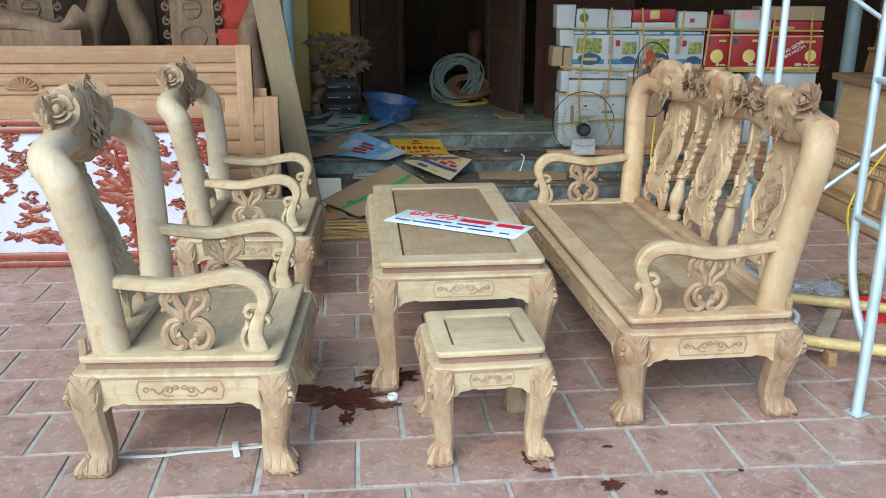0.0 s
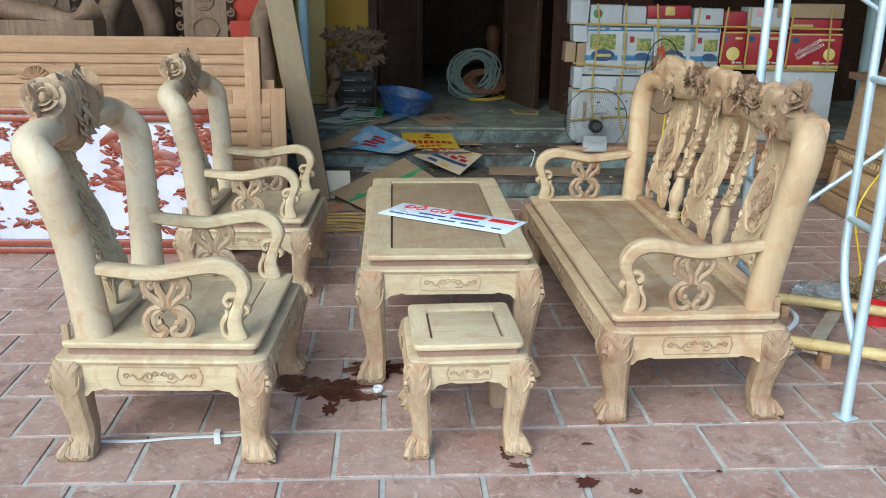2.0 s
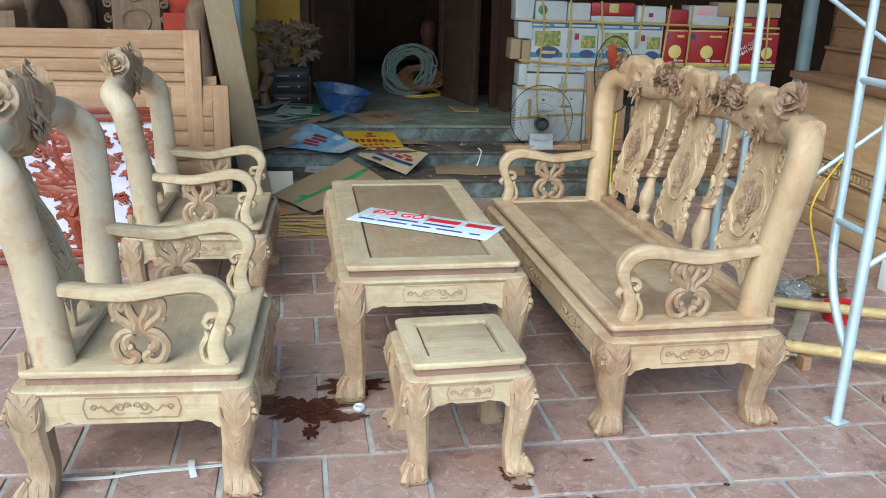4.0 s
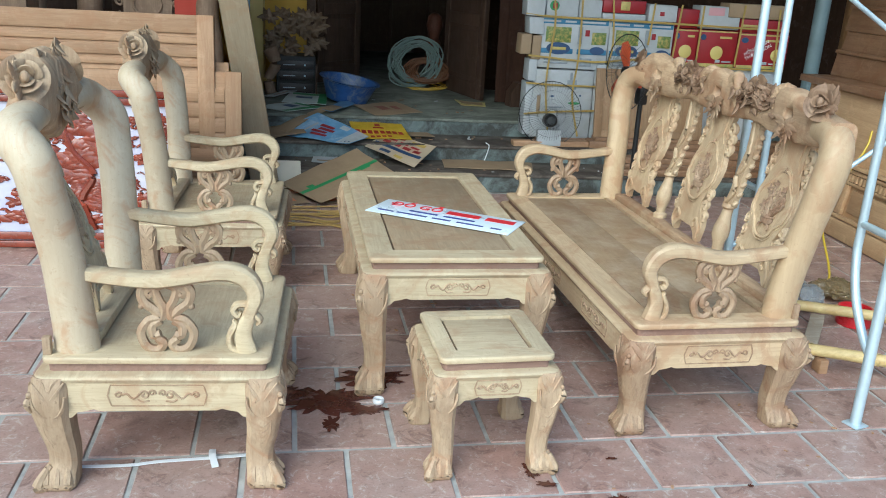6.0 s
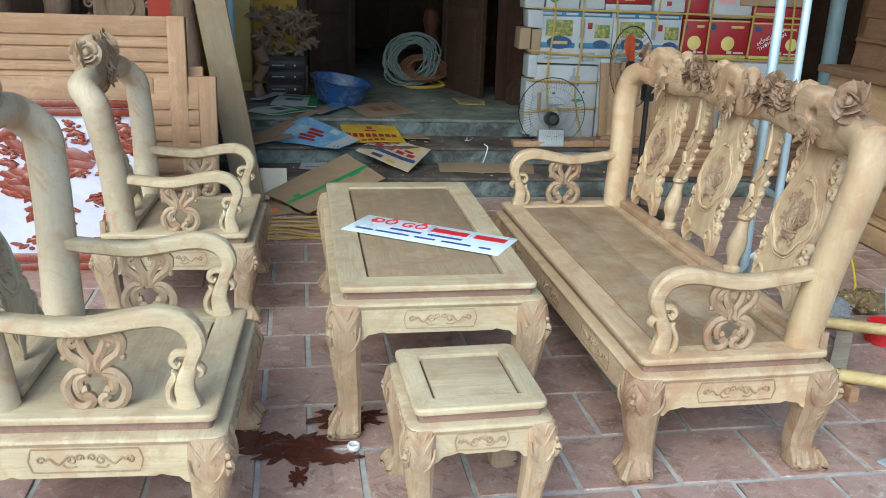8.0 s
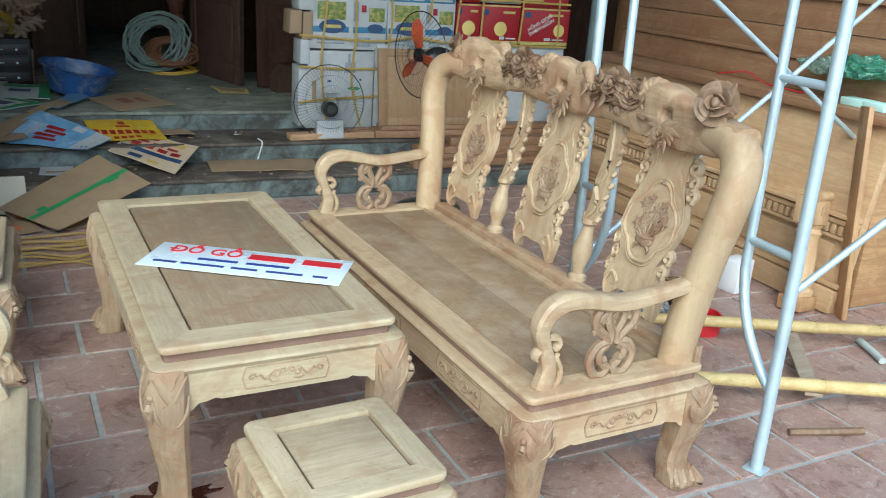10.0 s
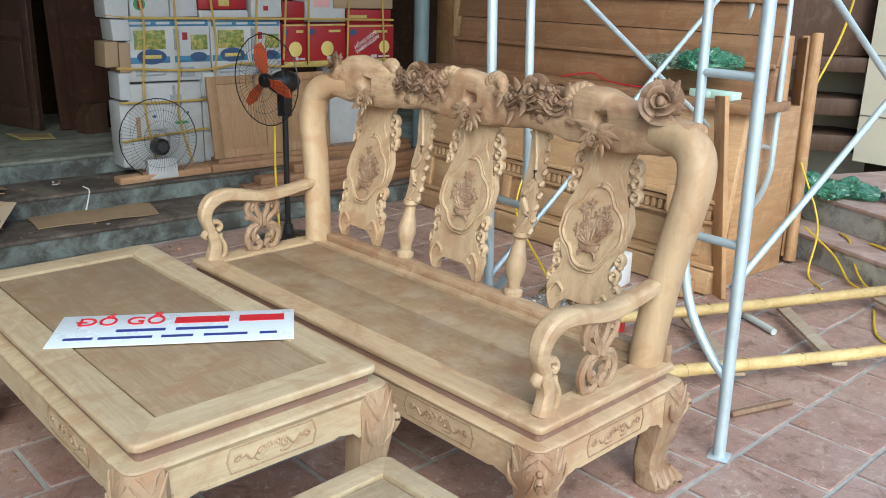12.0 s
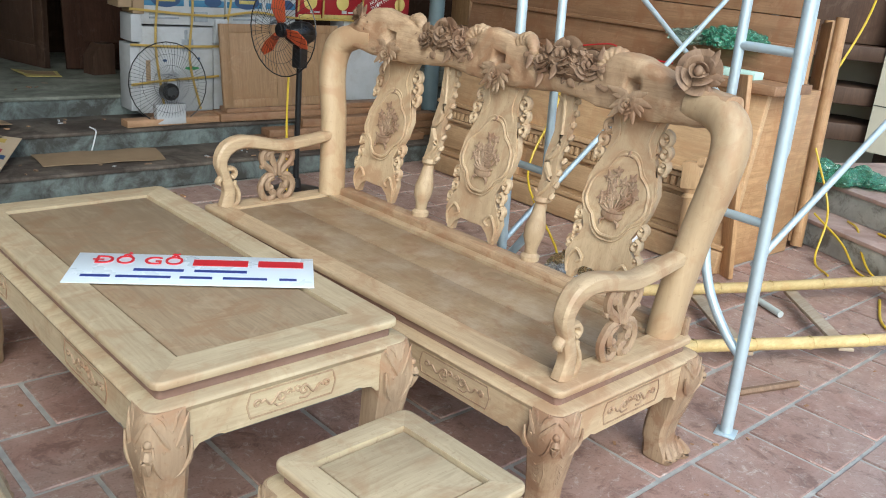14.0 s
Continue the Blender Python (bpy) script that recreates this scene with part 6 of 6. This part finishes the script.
# ---- bamboo ladder and floor pieces ----
RUNG = wood("grey_rung_wood", (0.44, 0.37, 0.28), (0.24, 0.18, 0.12), 0, 0.7)
lad = thing("bamboo_ladder", pose(0, 0, 0), "pale bamboo ladder lying on the terrace", "ladder")
for (x0, y0), (x1, y1) in (((1.8, 4.09), (4.05, 3.155)), ((1.72, 3.575), (3.75, 2.635))):
    bm = bmesh.new()
    n = 9
    pts, rad = [], []
    for k in range(n):
        for e, r in ((0.0, 0.0245), (0.06, 0.0275), (0.1, 0.024)):
            t = (k + e) / n
            pts.append((x0 + (x1 - x0) * t, y0 + (y1 - y0) * t, 0.085 + 0.003 * math.sin(9 * t)))
            rad.append(r)
    tube(bm, pts, rad, 12, 2)
    part("bamboo_rail", bm, BAMBOO, lad)
for (x0, y0), (x1, y1) in (((2.72, 3.71), (2.38, 3.26)), ((3.17, 3.52), (2.78, 3.07)), ((3.66, 3.32), (3.36, 2.81)), ((2.25, 3.90), (1.95, 3.47))):
    bm = bmesh.new()
    L = math.hypot(x1 - x0, y1 - y0)
    box(bm, 0, L, -0.03, 0.03, 0.045, 0.06, 0.003, pose(x0, y0, 0, 0, 0, math.degrees(math.atan2(y1 - y0, x1 - x0))))
    part("rung_board", bm, RUNG, lad, "nailed flat rung")
for (x0, y0), r in (((2.05, 3.985), 0.03), ((2.0, 3.445), 0.03), ((3.9, 3.215), 0.03), ((3.6, 2.705), 0.03)):
    bm = bmesh.new()
    box(bm, x0 - 0.018, x0 + 0.018, y0 - 0.03, y0 + 0.03, 0.0, 0.058, 0.004)
    part("block", bm, W_TAN[0], lad, "wood block under the rail")
pipe("dark_stick", [(2.148, 3.14, 0.014), (2.41, 3.062, 0.014)], 0.013, W_OLD, "dark wooden stick on the tiles", "stick", 6)
pipe("grey_hose_piece", [(3.04, 3.62, 0.016), (3.0, 3.52, 0.016), (2.963, 3.44, 0.016)], 0.015, plain("hose_grey", (0.5, 0.56, 0.55), 0.4), "short piece of grey hose", "hose")
bm = bmesh.new()
tube(bm, [(1.75, 3.62, 0.012), (1.95, 3.75, 0.012), (2.1, 3.95, 0.012), (2.05, 4.15, 0.012), (1.85, 4.2, 0.012)], 0.012, 8, 6)
solo("white_hose", bm, WHITE, "white hose looped behind the sofa", "hose")
tin = thing("red_tin", pose(2.45, 3.93, 0, 0, 0, 20), "open red and white tape tin on the floor", "tin")
bm = bmesh.new()
lathe(bm, [(0.075, 0), (0.078, 0.01), (0.078, 0.08), (0.07, 0.08), (0.068, 0.012), (0.01, 0.01)], 24)
part("body", bm, plain("red_gloss", (0.55, 0.02, 0.03), 0.3), tin)
bm = bmesh.new()
box(bm, -0.06, 0.06, -0.05, 0.05, 0, 0.16, 0.006)
solo("white_box", bm, WHITE, "small white carton by the bed panel", "box", m=pose(2.95, 4.28, 0, 0, 0, 12))
rn = random.Random(6)
for nm, x, y, z, rr, col, lab in (("plastic_bag", 2.3, 4.15, 0.05, 0.1, (0.75, 0.76, 0.76), "crumpled clear plastic bag on the floor"), ("plastic_bag", 2.55, 4.25, 0.05, 0.09, (0.5, 0.38, 0.2), "crumpled bag of yellow scraps"), ("green_bag", 3.42, 4.2, 1.075, 0.11, (0.22, 0.62, 0.44), "green plastic bag on the bed panel"), ("green_bag", 3.42, 4.42, 1.06, 0.09, (0.45, 0.6, 0.5), "pale green plastic bag on the bed panel"), ("green_bag", 4.36, 4.02, 0.365, 0.12, (0.2, 0.55, 0.38), "green plastic bag on the side step"), ("green_bag", 4.5, 3.86, 0.355, 0.1, (0.2, 0.52, 0.36), "green plastic bag on the side step")):
    bm = bmesh.new()
    ball(bm, (0, 0, 0), (rr, rr * 1.25, rr * 0.7), 5)
    for v in bm.verts:
        q = v.co * 28 + Vector((x * 3, y, 0))
        v.co += v.normal * rr * (0.5 * noise.noise(v.co * 11 + Vector((y, x, 0))) + 0.45 * abs(noise.noise(q)) - 0.2 * abs(noise.noise(q * 2.3)))
        v.co.z = max(v.co.z * 0.62, -rr * 0.42)
    mt = plain("bag_film_%d" % int(x * 100 + y * 10), col, 0.2, 0.2, 12)
    mt.node_tree.nodes["Principled BSDF"].inputs["Transmission Weight"].default_value = 0.75
    solo(nm, bm, mt, lab, "bag", m=pose(x, y, z))

# ---- bed panels and boards on the right ----
bed = thing("carved_bed_side", pose(3.2, 6.1, 0, 0, 0, -90) @ pose(0, 0, 0, -8), "unfinished brown bed side panel with dentil moulding", "panel")
bm = bmesh.new()
box(bm, 0, 2.2, 0, 0.04, 0, 0.9, 0.004)
part("field", bm, W_FRESH[0], bed)
for z0, z1, pr in ((0.0, 0.11, 0.05), (0.115, 0.14, 0.035), (0.33, 0.35, 0.03), (0.40, 0.425, 0.04), (0.43, 0.455, 0.055), (0.86, 0.9, 0.02)):
    bm = bmesh.new()
    box(bm, 0, 2.2, -pr, -0.0005, z0, z1, 0.006)
    part("moulding", bm, W_FRESH[0] if z1 < 0.5 else W_BROWN[0], bed)
for k in range(54):
    bm = bmesh.new()
    box(bm, 0.03 + 0.04 * k, 0.055 + 0.04 * k, -0.035, -0.0005, 0.352, 0.398, 0.003)
    part("dentil", bm, W_FRESH[0], bed)
for k in range(3):
    bm = bmesh.new()
    box(bm, 0.1 + 0.72 * k, 0.66 + 0.72 * k, -0.018, -0.0005, 0.165, 0.31, 0.01)
    part("raised_panel", bm, W_FRESH[0], bed)
    bm = bmesh.new()
    box(bm, 0.005 + 0.72 * k, 0.065 + 0.72 * k, -0.03, -0.0005, 0.142, 0.328, 0.006)
    part("pilaster", bm, W_FRESH[2], bed)
bm = bmesh.new()
box(bm, 3.28, 3.62, 3.85, 6.2, 0.86, 0.905, 0.005)
solo("ledge_board", bm, W_BED[1], "wide brown board lying along the bed side", "board")
ub = thing("bed_back_panel", pose(3.5, 6.2, 0.906, 0, 0, -90) @ pose(0, 0, 0, -9), "brown planked bed back standing on the board", "panel")
for k, (z0, z1) in enumerate(((0.0, 0.16), (0.163, 0.3), (0.303, 0.46), (0.463, 0.75))):
    bm = bmesh.new()
    box(bm, 0.0 + 0.03 * (k % 2), 2.3, 0.0 + 0.004 * (k % 2), 0.035, z0, z1, 0.004)
    part("plank", bm, W_BED[0], ub)
for z in (0.16, 0.46):
    bm = bmesh.new()
    box(bm, 0.0, 2.3, -0.02, -0.0005, z - 0.012, z + 0.012, 0.006)
    part("moulding", bm, W_BED[0], ub)
# under-structure closing the space behind the panel
sb = thing("stored_bed", pose(3.62, 5.05, 0), "brown bed base stored behind its side panel", "bed")
for x in (-0.24, 0.24):
    bm = bmesh.new()
    box(bm, x - 0.03, x + 0.03, -1.05, 1.05, 0.0, 0.855, 0.004)
    part("side_board", bm, W_BROWN[1], sb)
for y in (-1.085, 1.085):
    bm = bmesh.new()
    box(bm, -0.27, 0.27, y - 0.03, y + 0.03, 0.0, 0.855, 0.004)
    part("end_board", bm, W_BROWN[0], sb)
# pale foam slabs beside the bag
for y, z in ((4.08, 0.906), (4.2, 0.906)):
    bm = bmesh.new()
    box(bm, 3.36, 3.44, y - 0.07, y + 0.05, z, z + 0.035, 0.003)
    solo("foam_slab", bm, plain("pale_foam", (0.55, 0.78, 0.72), 0.7), "pale green foam slab on the board", "foam", "foam slabs")
bm = bmesh.new()
tube(bm, [(3.4, 4.5, 0.912), (3.38, 4.7, 0.918), (3.42, 4.85, 0.93), (3.44, 4.95, 0.95), (3.42, 5.15, 0.915)], 0.004, 6, 5)
solo("red_wire", bm, RED_INK, "thin red wire on the board", "wire")

# turned newel post leaning on the panel
nw = thing("newel_post", pose(3.07, 4.0, 0.0, 0, 0, 15) @ pose(0, 0, 0, -6, 7, 0), "short unfinished turned newel post with rosette", "post")
bm = bmesh.new()
box(bm, -0.075, 0.075, -0.06, 0.06, 0, 0.07, 0.01)
part("foot", bm, W_BROWN[2], nw)
bm = bmesh.new()
lathe(bm, [(0.06, 0.07), (0.065, 0.09), (0.05, 0.11), (0.055, 0.13), (0.05, 0.15), (0.056, 0.24), (0.05, 0.34), (0.06, 0.36), (0.05, 0.38), (0.062, 0.4)], 20)
part("shaft", bm, W_FRESH[2], nw)
bm = bmesh.new()
box(bm, -0.062, 0.062, -0.055, 0.055, 0.4, 0.53, 0.008)
tube(bm, [(0.062, -0.04, 0.53), (-0.062, -0.04, 0.53)], 0.025, 12, 1, smooth=False)
part("head", bm, W_FRESH[2], nw)
bm = bmesh.new()
for k in range(10):
    leaf(bm, (0, -0.056, 0.465), 0.032, 0.014, pose(0, 0, 0, 90, 0, 0) @ pose(0, 0, 0, 0, 0, 36 * k))
part("rosette", bm, W_FRESH[2], nw)
bm = bmesh.new()
box(bm, -0.05, 0.05, -0.012, 0.012, 0, 0.95, 0.004)
solo("carved_strip", bm, W_BROWN[2], "narrow brown strip leaning on the bed", "board", m=pose(3.2, 3.86, 0, 0, 0, 60) @ pose(0, 0, 0, -3, 6, 0))

# stack of door frames standing by the side steps
for k, (x, y, w, h, rz) in enumerate(((3.86, 4.2, 0.42, 1.12, 38), (3.98, 4.12, 0.34, 1.18, 38), (4.10, 4.02, 0.26, 1.2, 38))):
    fr = thing("door_frame", pose(x, y, 0, 0, 0, rz) @ pose(0, 0, 0, 0, 6, 0), "unfinished brown door frame standing upright", "frame", "stacked door frames")
    bm = bmesh.new()
    box(bm, -w / 2, w / 2, 0, 0.04, 0.02, h - 0.02, 0.004)
    part("board", bm, W_BROWN[2], fr)
    for sx in (-1, 1):
        bm = bmesh.new()
        tube(bm, [(sx * w / 2, -0.005, 0.0), (sx * w / 2, -0.005, h)], [(0.032, 0.032)] * 2, 12, 1, smooth=False, up=(0, 1, 0))
        part("stile", bm, W_BROWN[2], fr, "rounded stile")
    for z in (0.06, h - 0.3, h - 0.12):
        bm = bmesh.new()
        tube(bm, [(-w / 2, -0.004, z), (w / 2, -0.004, z)], 0.024, 10, 1, smooth=False)
        part("rail", bm, W_BROWN[0], fr)

# ---- side steps and what stands on them ----
SIDE = pose(4.02, 3.4, 0, 0, 0, -20)
for k, (x, z) in enumerate(((-0.1, 0.15), (0.13, 0.31))):
    bm = bmesh.new()
    box(bm, x, 2.6, -2.4, 1.15, 0 if k == 0 else 0.15, z - 0.022, 0.006)
    s = solo("side_step_%d" % (k + 1), bm, SIDE_RISER, "worn grey concrete side step", "step", kind="structure", m=SIDE)
    bm = bmesh.new()
    box(bm, x - 0.012, 2.6, -2.41, 1.15, z - 0.024, z, 0.006)
    part("tread", bm, SIDE_TREAD, s, "terracotta tread")
wall("wall_side_pier", 5.62, 6.0, 3.9, 4.4, 0.31, 3.3, CREAM, "cream tiled pier")
pier = bpy.data.objects["wall_side_pier"]
for z in (0.62, 1.02, 1.42):
    bm = bmesh.new()
    box(bm, 5.617, 6.0, 3.897, 4.4, z, z + 0.008)
    part("joint", bm, CONCRETE, pier, "dark tile joint")
al = thing("altar_table", pose(5.35, 4.75, 0.0, 0, 0, -50), "dark carved altar table in the shade", "table")
bm = bmesh.new()
box(bm, -0.8, 0.8, 0, 0.5, 0.9, 1.0, 0.01)
part("top", bm, W_DARK, al)
for x in (-0.7, 0.7):
    bm = bmesh.new()
    box(bm, x - 0.07, x + 0.07, 0, 0.5, 0, 0.9, 0.02)
    part("leg", bm, W_DARK, al)
for z in (0.35, 0.6):
    bm = bmesh.new()
    box(bm, -0.65, 0.65, 0.05, 0.5, z, z + 0.12, 0.01)
    part("shelf", bm, W_DARK, al)
bm = bmesh.new()
box(bm, -0.5, 0.5, 0.1, 0.45, 1.001, 1.8, 0.02)
part("cupboard", bm, W_DARK, al)
bm = bmesh.new()
lathe(bm, [(0.05, 0), (0.07, 0.01), (0.11, 0.07), (0.1, 0.07), (0.06, 0.015), (0.005, 0.012)], 24)
solo("enamel_bowl", bm, plain("old_enamel", (0.5, 0.46, 0.36), 0.35, 0.3, 9, dirt=(0.2, 0.1, 0.05), amount=0.6), "stained enamel bowl on the side step", "bowl", m=pose(4.55, 3.62, 0.311))

# yellow cables on the right
YCAB = plain("yellow_cable_right", (0.62, 0.44, 0.03), 0.4, 0.1)
for pts in ([(4.0, 3.95, 0.55), (3.98, 3.8, 0.25), (3.85, 3.75, 0.02), (3.7, 3.6, 0.008)], [(4.05, 3.9, 0.2), (4.0, 3.7, 0.1), (3.9, 3.55, 0.01), (3.85, 3.4, 0.008), (3.8, 3.5, 0.008)], [(4.25, 3.8, 0.157), (4.15, 3.7, 0.157), (4.0, 3.6, 0.1), (3.9, 3.45, 0.008), (3.95, 3.2, 0.008)], [(3.6, 3.3, 0.008), (3.3, 3.15, 0.008), (3.25, 3.0, 0.008), (3.5, 2.95, 0.008), (3.9, 3.05, 0.008)], [(2.2, 2.35, 0.007), (2.45, 2.5, 0.007), (2.6, 2.45, 0.007)], [(1.94, 5.82, 0.66), (1.925, 5.8, 0.4), (1.93, 5.78, 0.05)],
            [(1.85, 5.75, 0.01), (1.95, 5.85, 0.04), (2.08, 5.7, 0.03), (1.98, 5.6, 0.01)], [(3.0, 4.88, 0.74), (2.96, 4.86, 0.62), (2.75, 4.8, 0.3), (2.6, 4.4, 0.02), (2.2, 4.2, 0.01)], [(4.35, 3.95, 1.5), (4.3, 3.98, 1.2), (4.1, 4.0, 0.9)], [(4.05, 3.3, 0.157), (4.18, 3.6, 0.157), (4.1, 3.45, 0.16), (4.0, 3.25, 0.157)]):
    bm = bmesh.new()
    tube(bm, pts, 0.006, 6, 6)
    solo("yellow_cable", bm, YCAB, "bright yellow electric cable lying loose", "cable", "yellow cables")

# ---- small things on the tiles ----
bm = bmesh.new()
tube(bm, [(-0.69, 2.856, 0.003), (-0.55, 2.858, 0.003), (-0.46, 2.875, 0.003), (-0.33, 2.887, 0.003), (-0.17, 2.905, 0.003)], [(0.009, 0.0012)] * 5, 6, 5)
tube(bm, [(-0.315, 2.935, 0.004), (-0.31, 2.89, 0.012), (-0.295, 2.835, 0.004)], [(0.012, 0.0012)] * 3, 6, 4)
solo("white_ribbon", bm, WHITE, "white plastic ribbon lying on the tiles", "ribbon")
bm = bmesh.new()
tube(bm, [(0.022 * math.cos(t * 0.5236), 0.022 * math.sin(t * 0.5236), 0.012) for t in range(13)], [(0.006, 0.012)] * 13, 8, 1, smooth=False)
solo("white_ring", bm, WHITE, "small white plastic ring on the tiles", "ring", m=pose(0.215, 3.23, 0.0) @ Matrix.Scale(0.75, 4))
STAIN = plain("red_brown_spill", (0.085, 0.026, 0.018), 0.25, 0.3, 14, bump=0.02)


def spill(cx, cy, w, h, seed, n=58):
    rs = random.Random(seed)
    bm = bmesh.new()
    ring = []
    for k in range(n):
        a = 2 * math.pi * k / n
        r = 0.72 + 0.5 * noise.noise(Vector((2.2 * math.cos(a) + seed, 2.2 * math.sin(a), seed))) + rs.uniform(-0.2, 0.16)
        ring.append(bm.verts.new((w / 2 * r * math.cos(a), h / 2 * r * math.sin(a), 0)))
    top = [bm.verts.new((v.co.x * 0.98, v.co.y * 0.98, 0.0012)) for v in ring]
    bm.faces.new(top)
    for k in range(n):
        bm.faces.new((ring[k], ring[(k + 1) % n], top[(k + 1) % n], top[k]))
    solo("dark_spill", bm, STAIN, "dark red-brown liquid spill on the tiles", "spill", "liquid spills", m=pose(cx, cy, 0.0010 + 0.0004 * seed))


for k, (x, y, w, h) in enumerate(((0.02, 3.25, 0.42, 0.24), (0.2, 3.43, 0.32, 0.22), (-0.12, 3.3, 0.3, 0.14), (0.05, 3.08, 0.07, 0.13), (0.16, 3.17, 0.2, 0.09), (0.66, 2.78, 0.07, 0.11), (0.69, 2.70, 0.08, 0.04), (0.89, 2.60, 0.09, 0.08), (1.03, 2.55, 0.06, 0.04), (1.32, 2.66, 0.025, 0.02), (0.93, 2.83, 0.05, 0.015))):
    spill(x, y, w, h, k + 1)
rn = random.Random(21)
bm = bmesh.new()
for k in range(160):
    x, y = rn.uniform(-1.6, 3.4), rn.uniform(2.3, 5.5)
    box(bm, -0.006, 0.006, -0.003, 0.003, 0, 0.002, 0, pose(x, y, 0.001, 0, 0, rn.uniform(0, 180)) @ Matrix.Scale(rn.uniform(0.5, 1.6), 4))
tagged(solo("wood_chips", bm, W_TAN[0], "scattered pale wood chips on the tiles", "chips"), kind="stuff")

# ---- litter on the steps and porch ----
bm = bmesh.new()
tube(bm, [(1.20, 6.68, 0.262), (1.215, 6.63, 0.25), (1.205, 6.628, 0.20), (1.19, 6.627, 0.15), (1.17, 6.60, 0.137), (1.14, 6.58, 0.137)], 0.004, 6, 4)
solo("string_scrap", bm, WHITE, "short white string hanging over the step", "string")
bm = bmesh.new()
slab(bm, [(-0.07, 0), (0.09, 0), (0.09, 0.2), (-0.01, 0.2), (-0.07, 0.12)], 0, 0.12)
solo("brown_wood_block", bm, W_DARK, "rough brown wood block on the porch", "block", m=pose(1.66, 7.74, 0.371, 0, 0, 12))
bm = bmesh.new()
lathe(bm, [(0.09, 0), (0.1, 0.05), (0.07, 0.1), (0.1, 0.2), (0.11, 0.32), (0.07, 0.42), (0.09, 0.46), (0.06, 0.52), (0.1, 0.66), (0.08, 0.76), (0.03, 0.8)], 20)
solo("turned_post", bm, wood("red_turned_wood", (0.09, 0.034, 0.02), (0.04, 0.016, 0.01), 2, 0.5, spec=0.2), "dark red turned wooden post in the doorway", "post", m=pose(1.07, 9.02, 0.372) @ Matrix.Diagonal((0.8, 0.8, 0.85, 1)))
rn = random.Random(77)
for nm, mt, cnt, lab in (("step_litter", W_TAN[0], 45, "splinters and shavings littering the steps"), ("paper_scraps", CARTON, 26, "torn white paper scraps on the steps"), ("dark_litter", W_OLD, 70, "dark crumbs and bark on the steps")):
    bm = bmesh.new()
    for k in range(cnt):
        y0, y1, z = ((6.27, 6.63, 0.1305), (6.67, 7.03, 0.2455), (7.08, 8.2, 0.3705), (5.4, 6.2, 0.0005))[rn.choice((0, 0, 1, 1, 2, 3))]
        a, w = rn.uniform(0.004, 0.022), rn.uniform(0.002, 0.007)
        box(bm, -a, a, -w, w, 0, rn.uniform(0.003, 0.008), 0.0, pose(rn.uniform(-0.5, 2.6), rn.uniform(y0, y1), z, 0, 0, rn.uniform(0, 180)))
    tagged(solo(nm, bm, mt, lab, "litter"), kind="stuff")

# ---- terrace tiles, running bond ----
floor = bpy.data.objects["floor"]
bm = bmesh.new()
box(bm, -0.148, 0.148, -0.1395, 0.1395, -0.012, 0, 0.003, seg=1)
tile_me = mesh("tile", bm, TILE)
rn = random.Random(2)
rest = []
made = 0
laid = pose(0.093, 2.929, 0, 0, 0, 2.0)
for r in range(-24, 12):
    for c in range(-26, 22):
        x, y, _ = laid @ Vector((0.312 * (c + 0.5) + (0.156 if r % 2 == 0 else 0.0), 0.295 * (r + 0.5), 0))
        if y > 6.3 or x > 4.3 + 0.35 * max(0.0, 2.5 - y):
            continue
        m = pose(x + rn.uniform(-0.002, 0.002), y + rn.uniform(-0.002, 0.002), rn.uniform(-0.0012, 0.0004), rn.uniform(-0.2, 0.2), rn.uniform(-0.2, 0.2), 2.0 + rn.uniform(-0.4, 0.4))
        if made < 300 and -1.8 < x < 3.6 and 2.2 < y < 4.9:
            t = new("tile", tile_me)
            t.parent = floor
            t.matrix_local = m
            made += 1
        else:
            rest.append(m)
verts, faces = [], []
base_v = [v.co.copy() for v in tile_me.vertices]
base_f = [tuple(p.vertices) for p in tile_me.polygons]
for m in rest:
    o = len(verts)
    verts += [m @ v for v in base_v]
    faces += [tuple(o + i for i in f) for f in base_f]
me = bpy.data.meshes.new("far_tiles")
me.from_pydata(verts, [], faces)
me.materials.append(TILE)
ft = new("far_tiles", me)
ft.parent = floor
tagged(ft, kind="stuff")
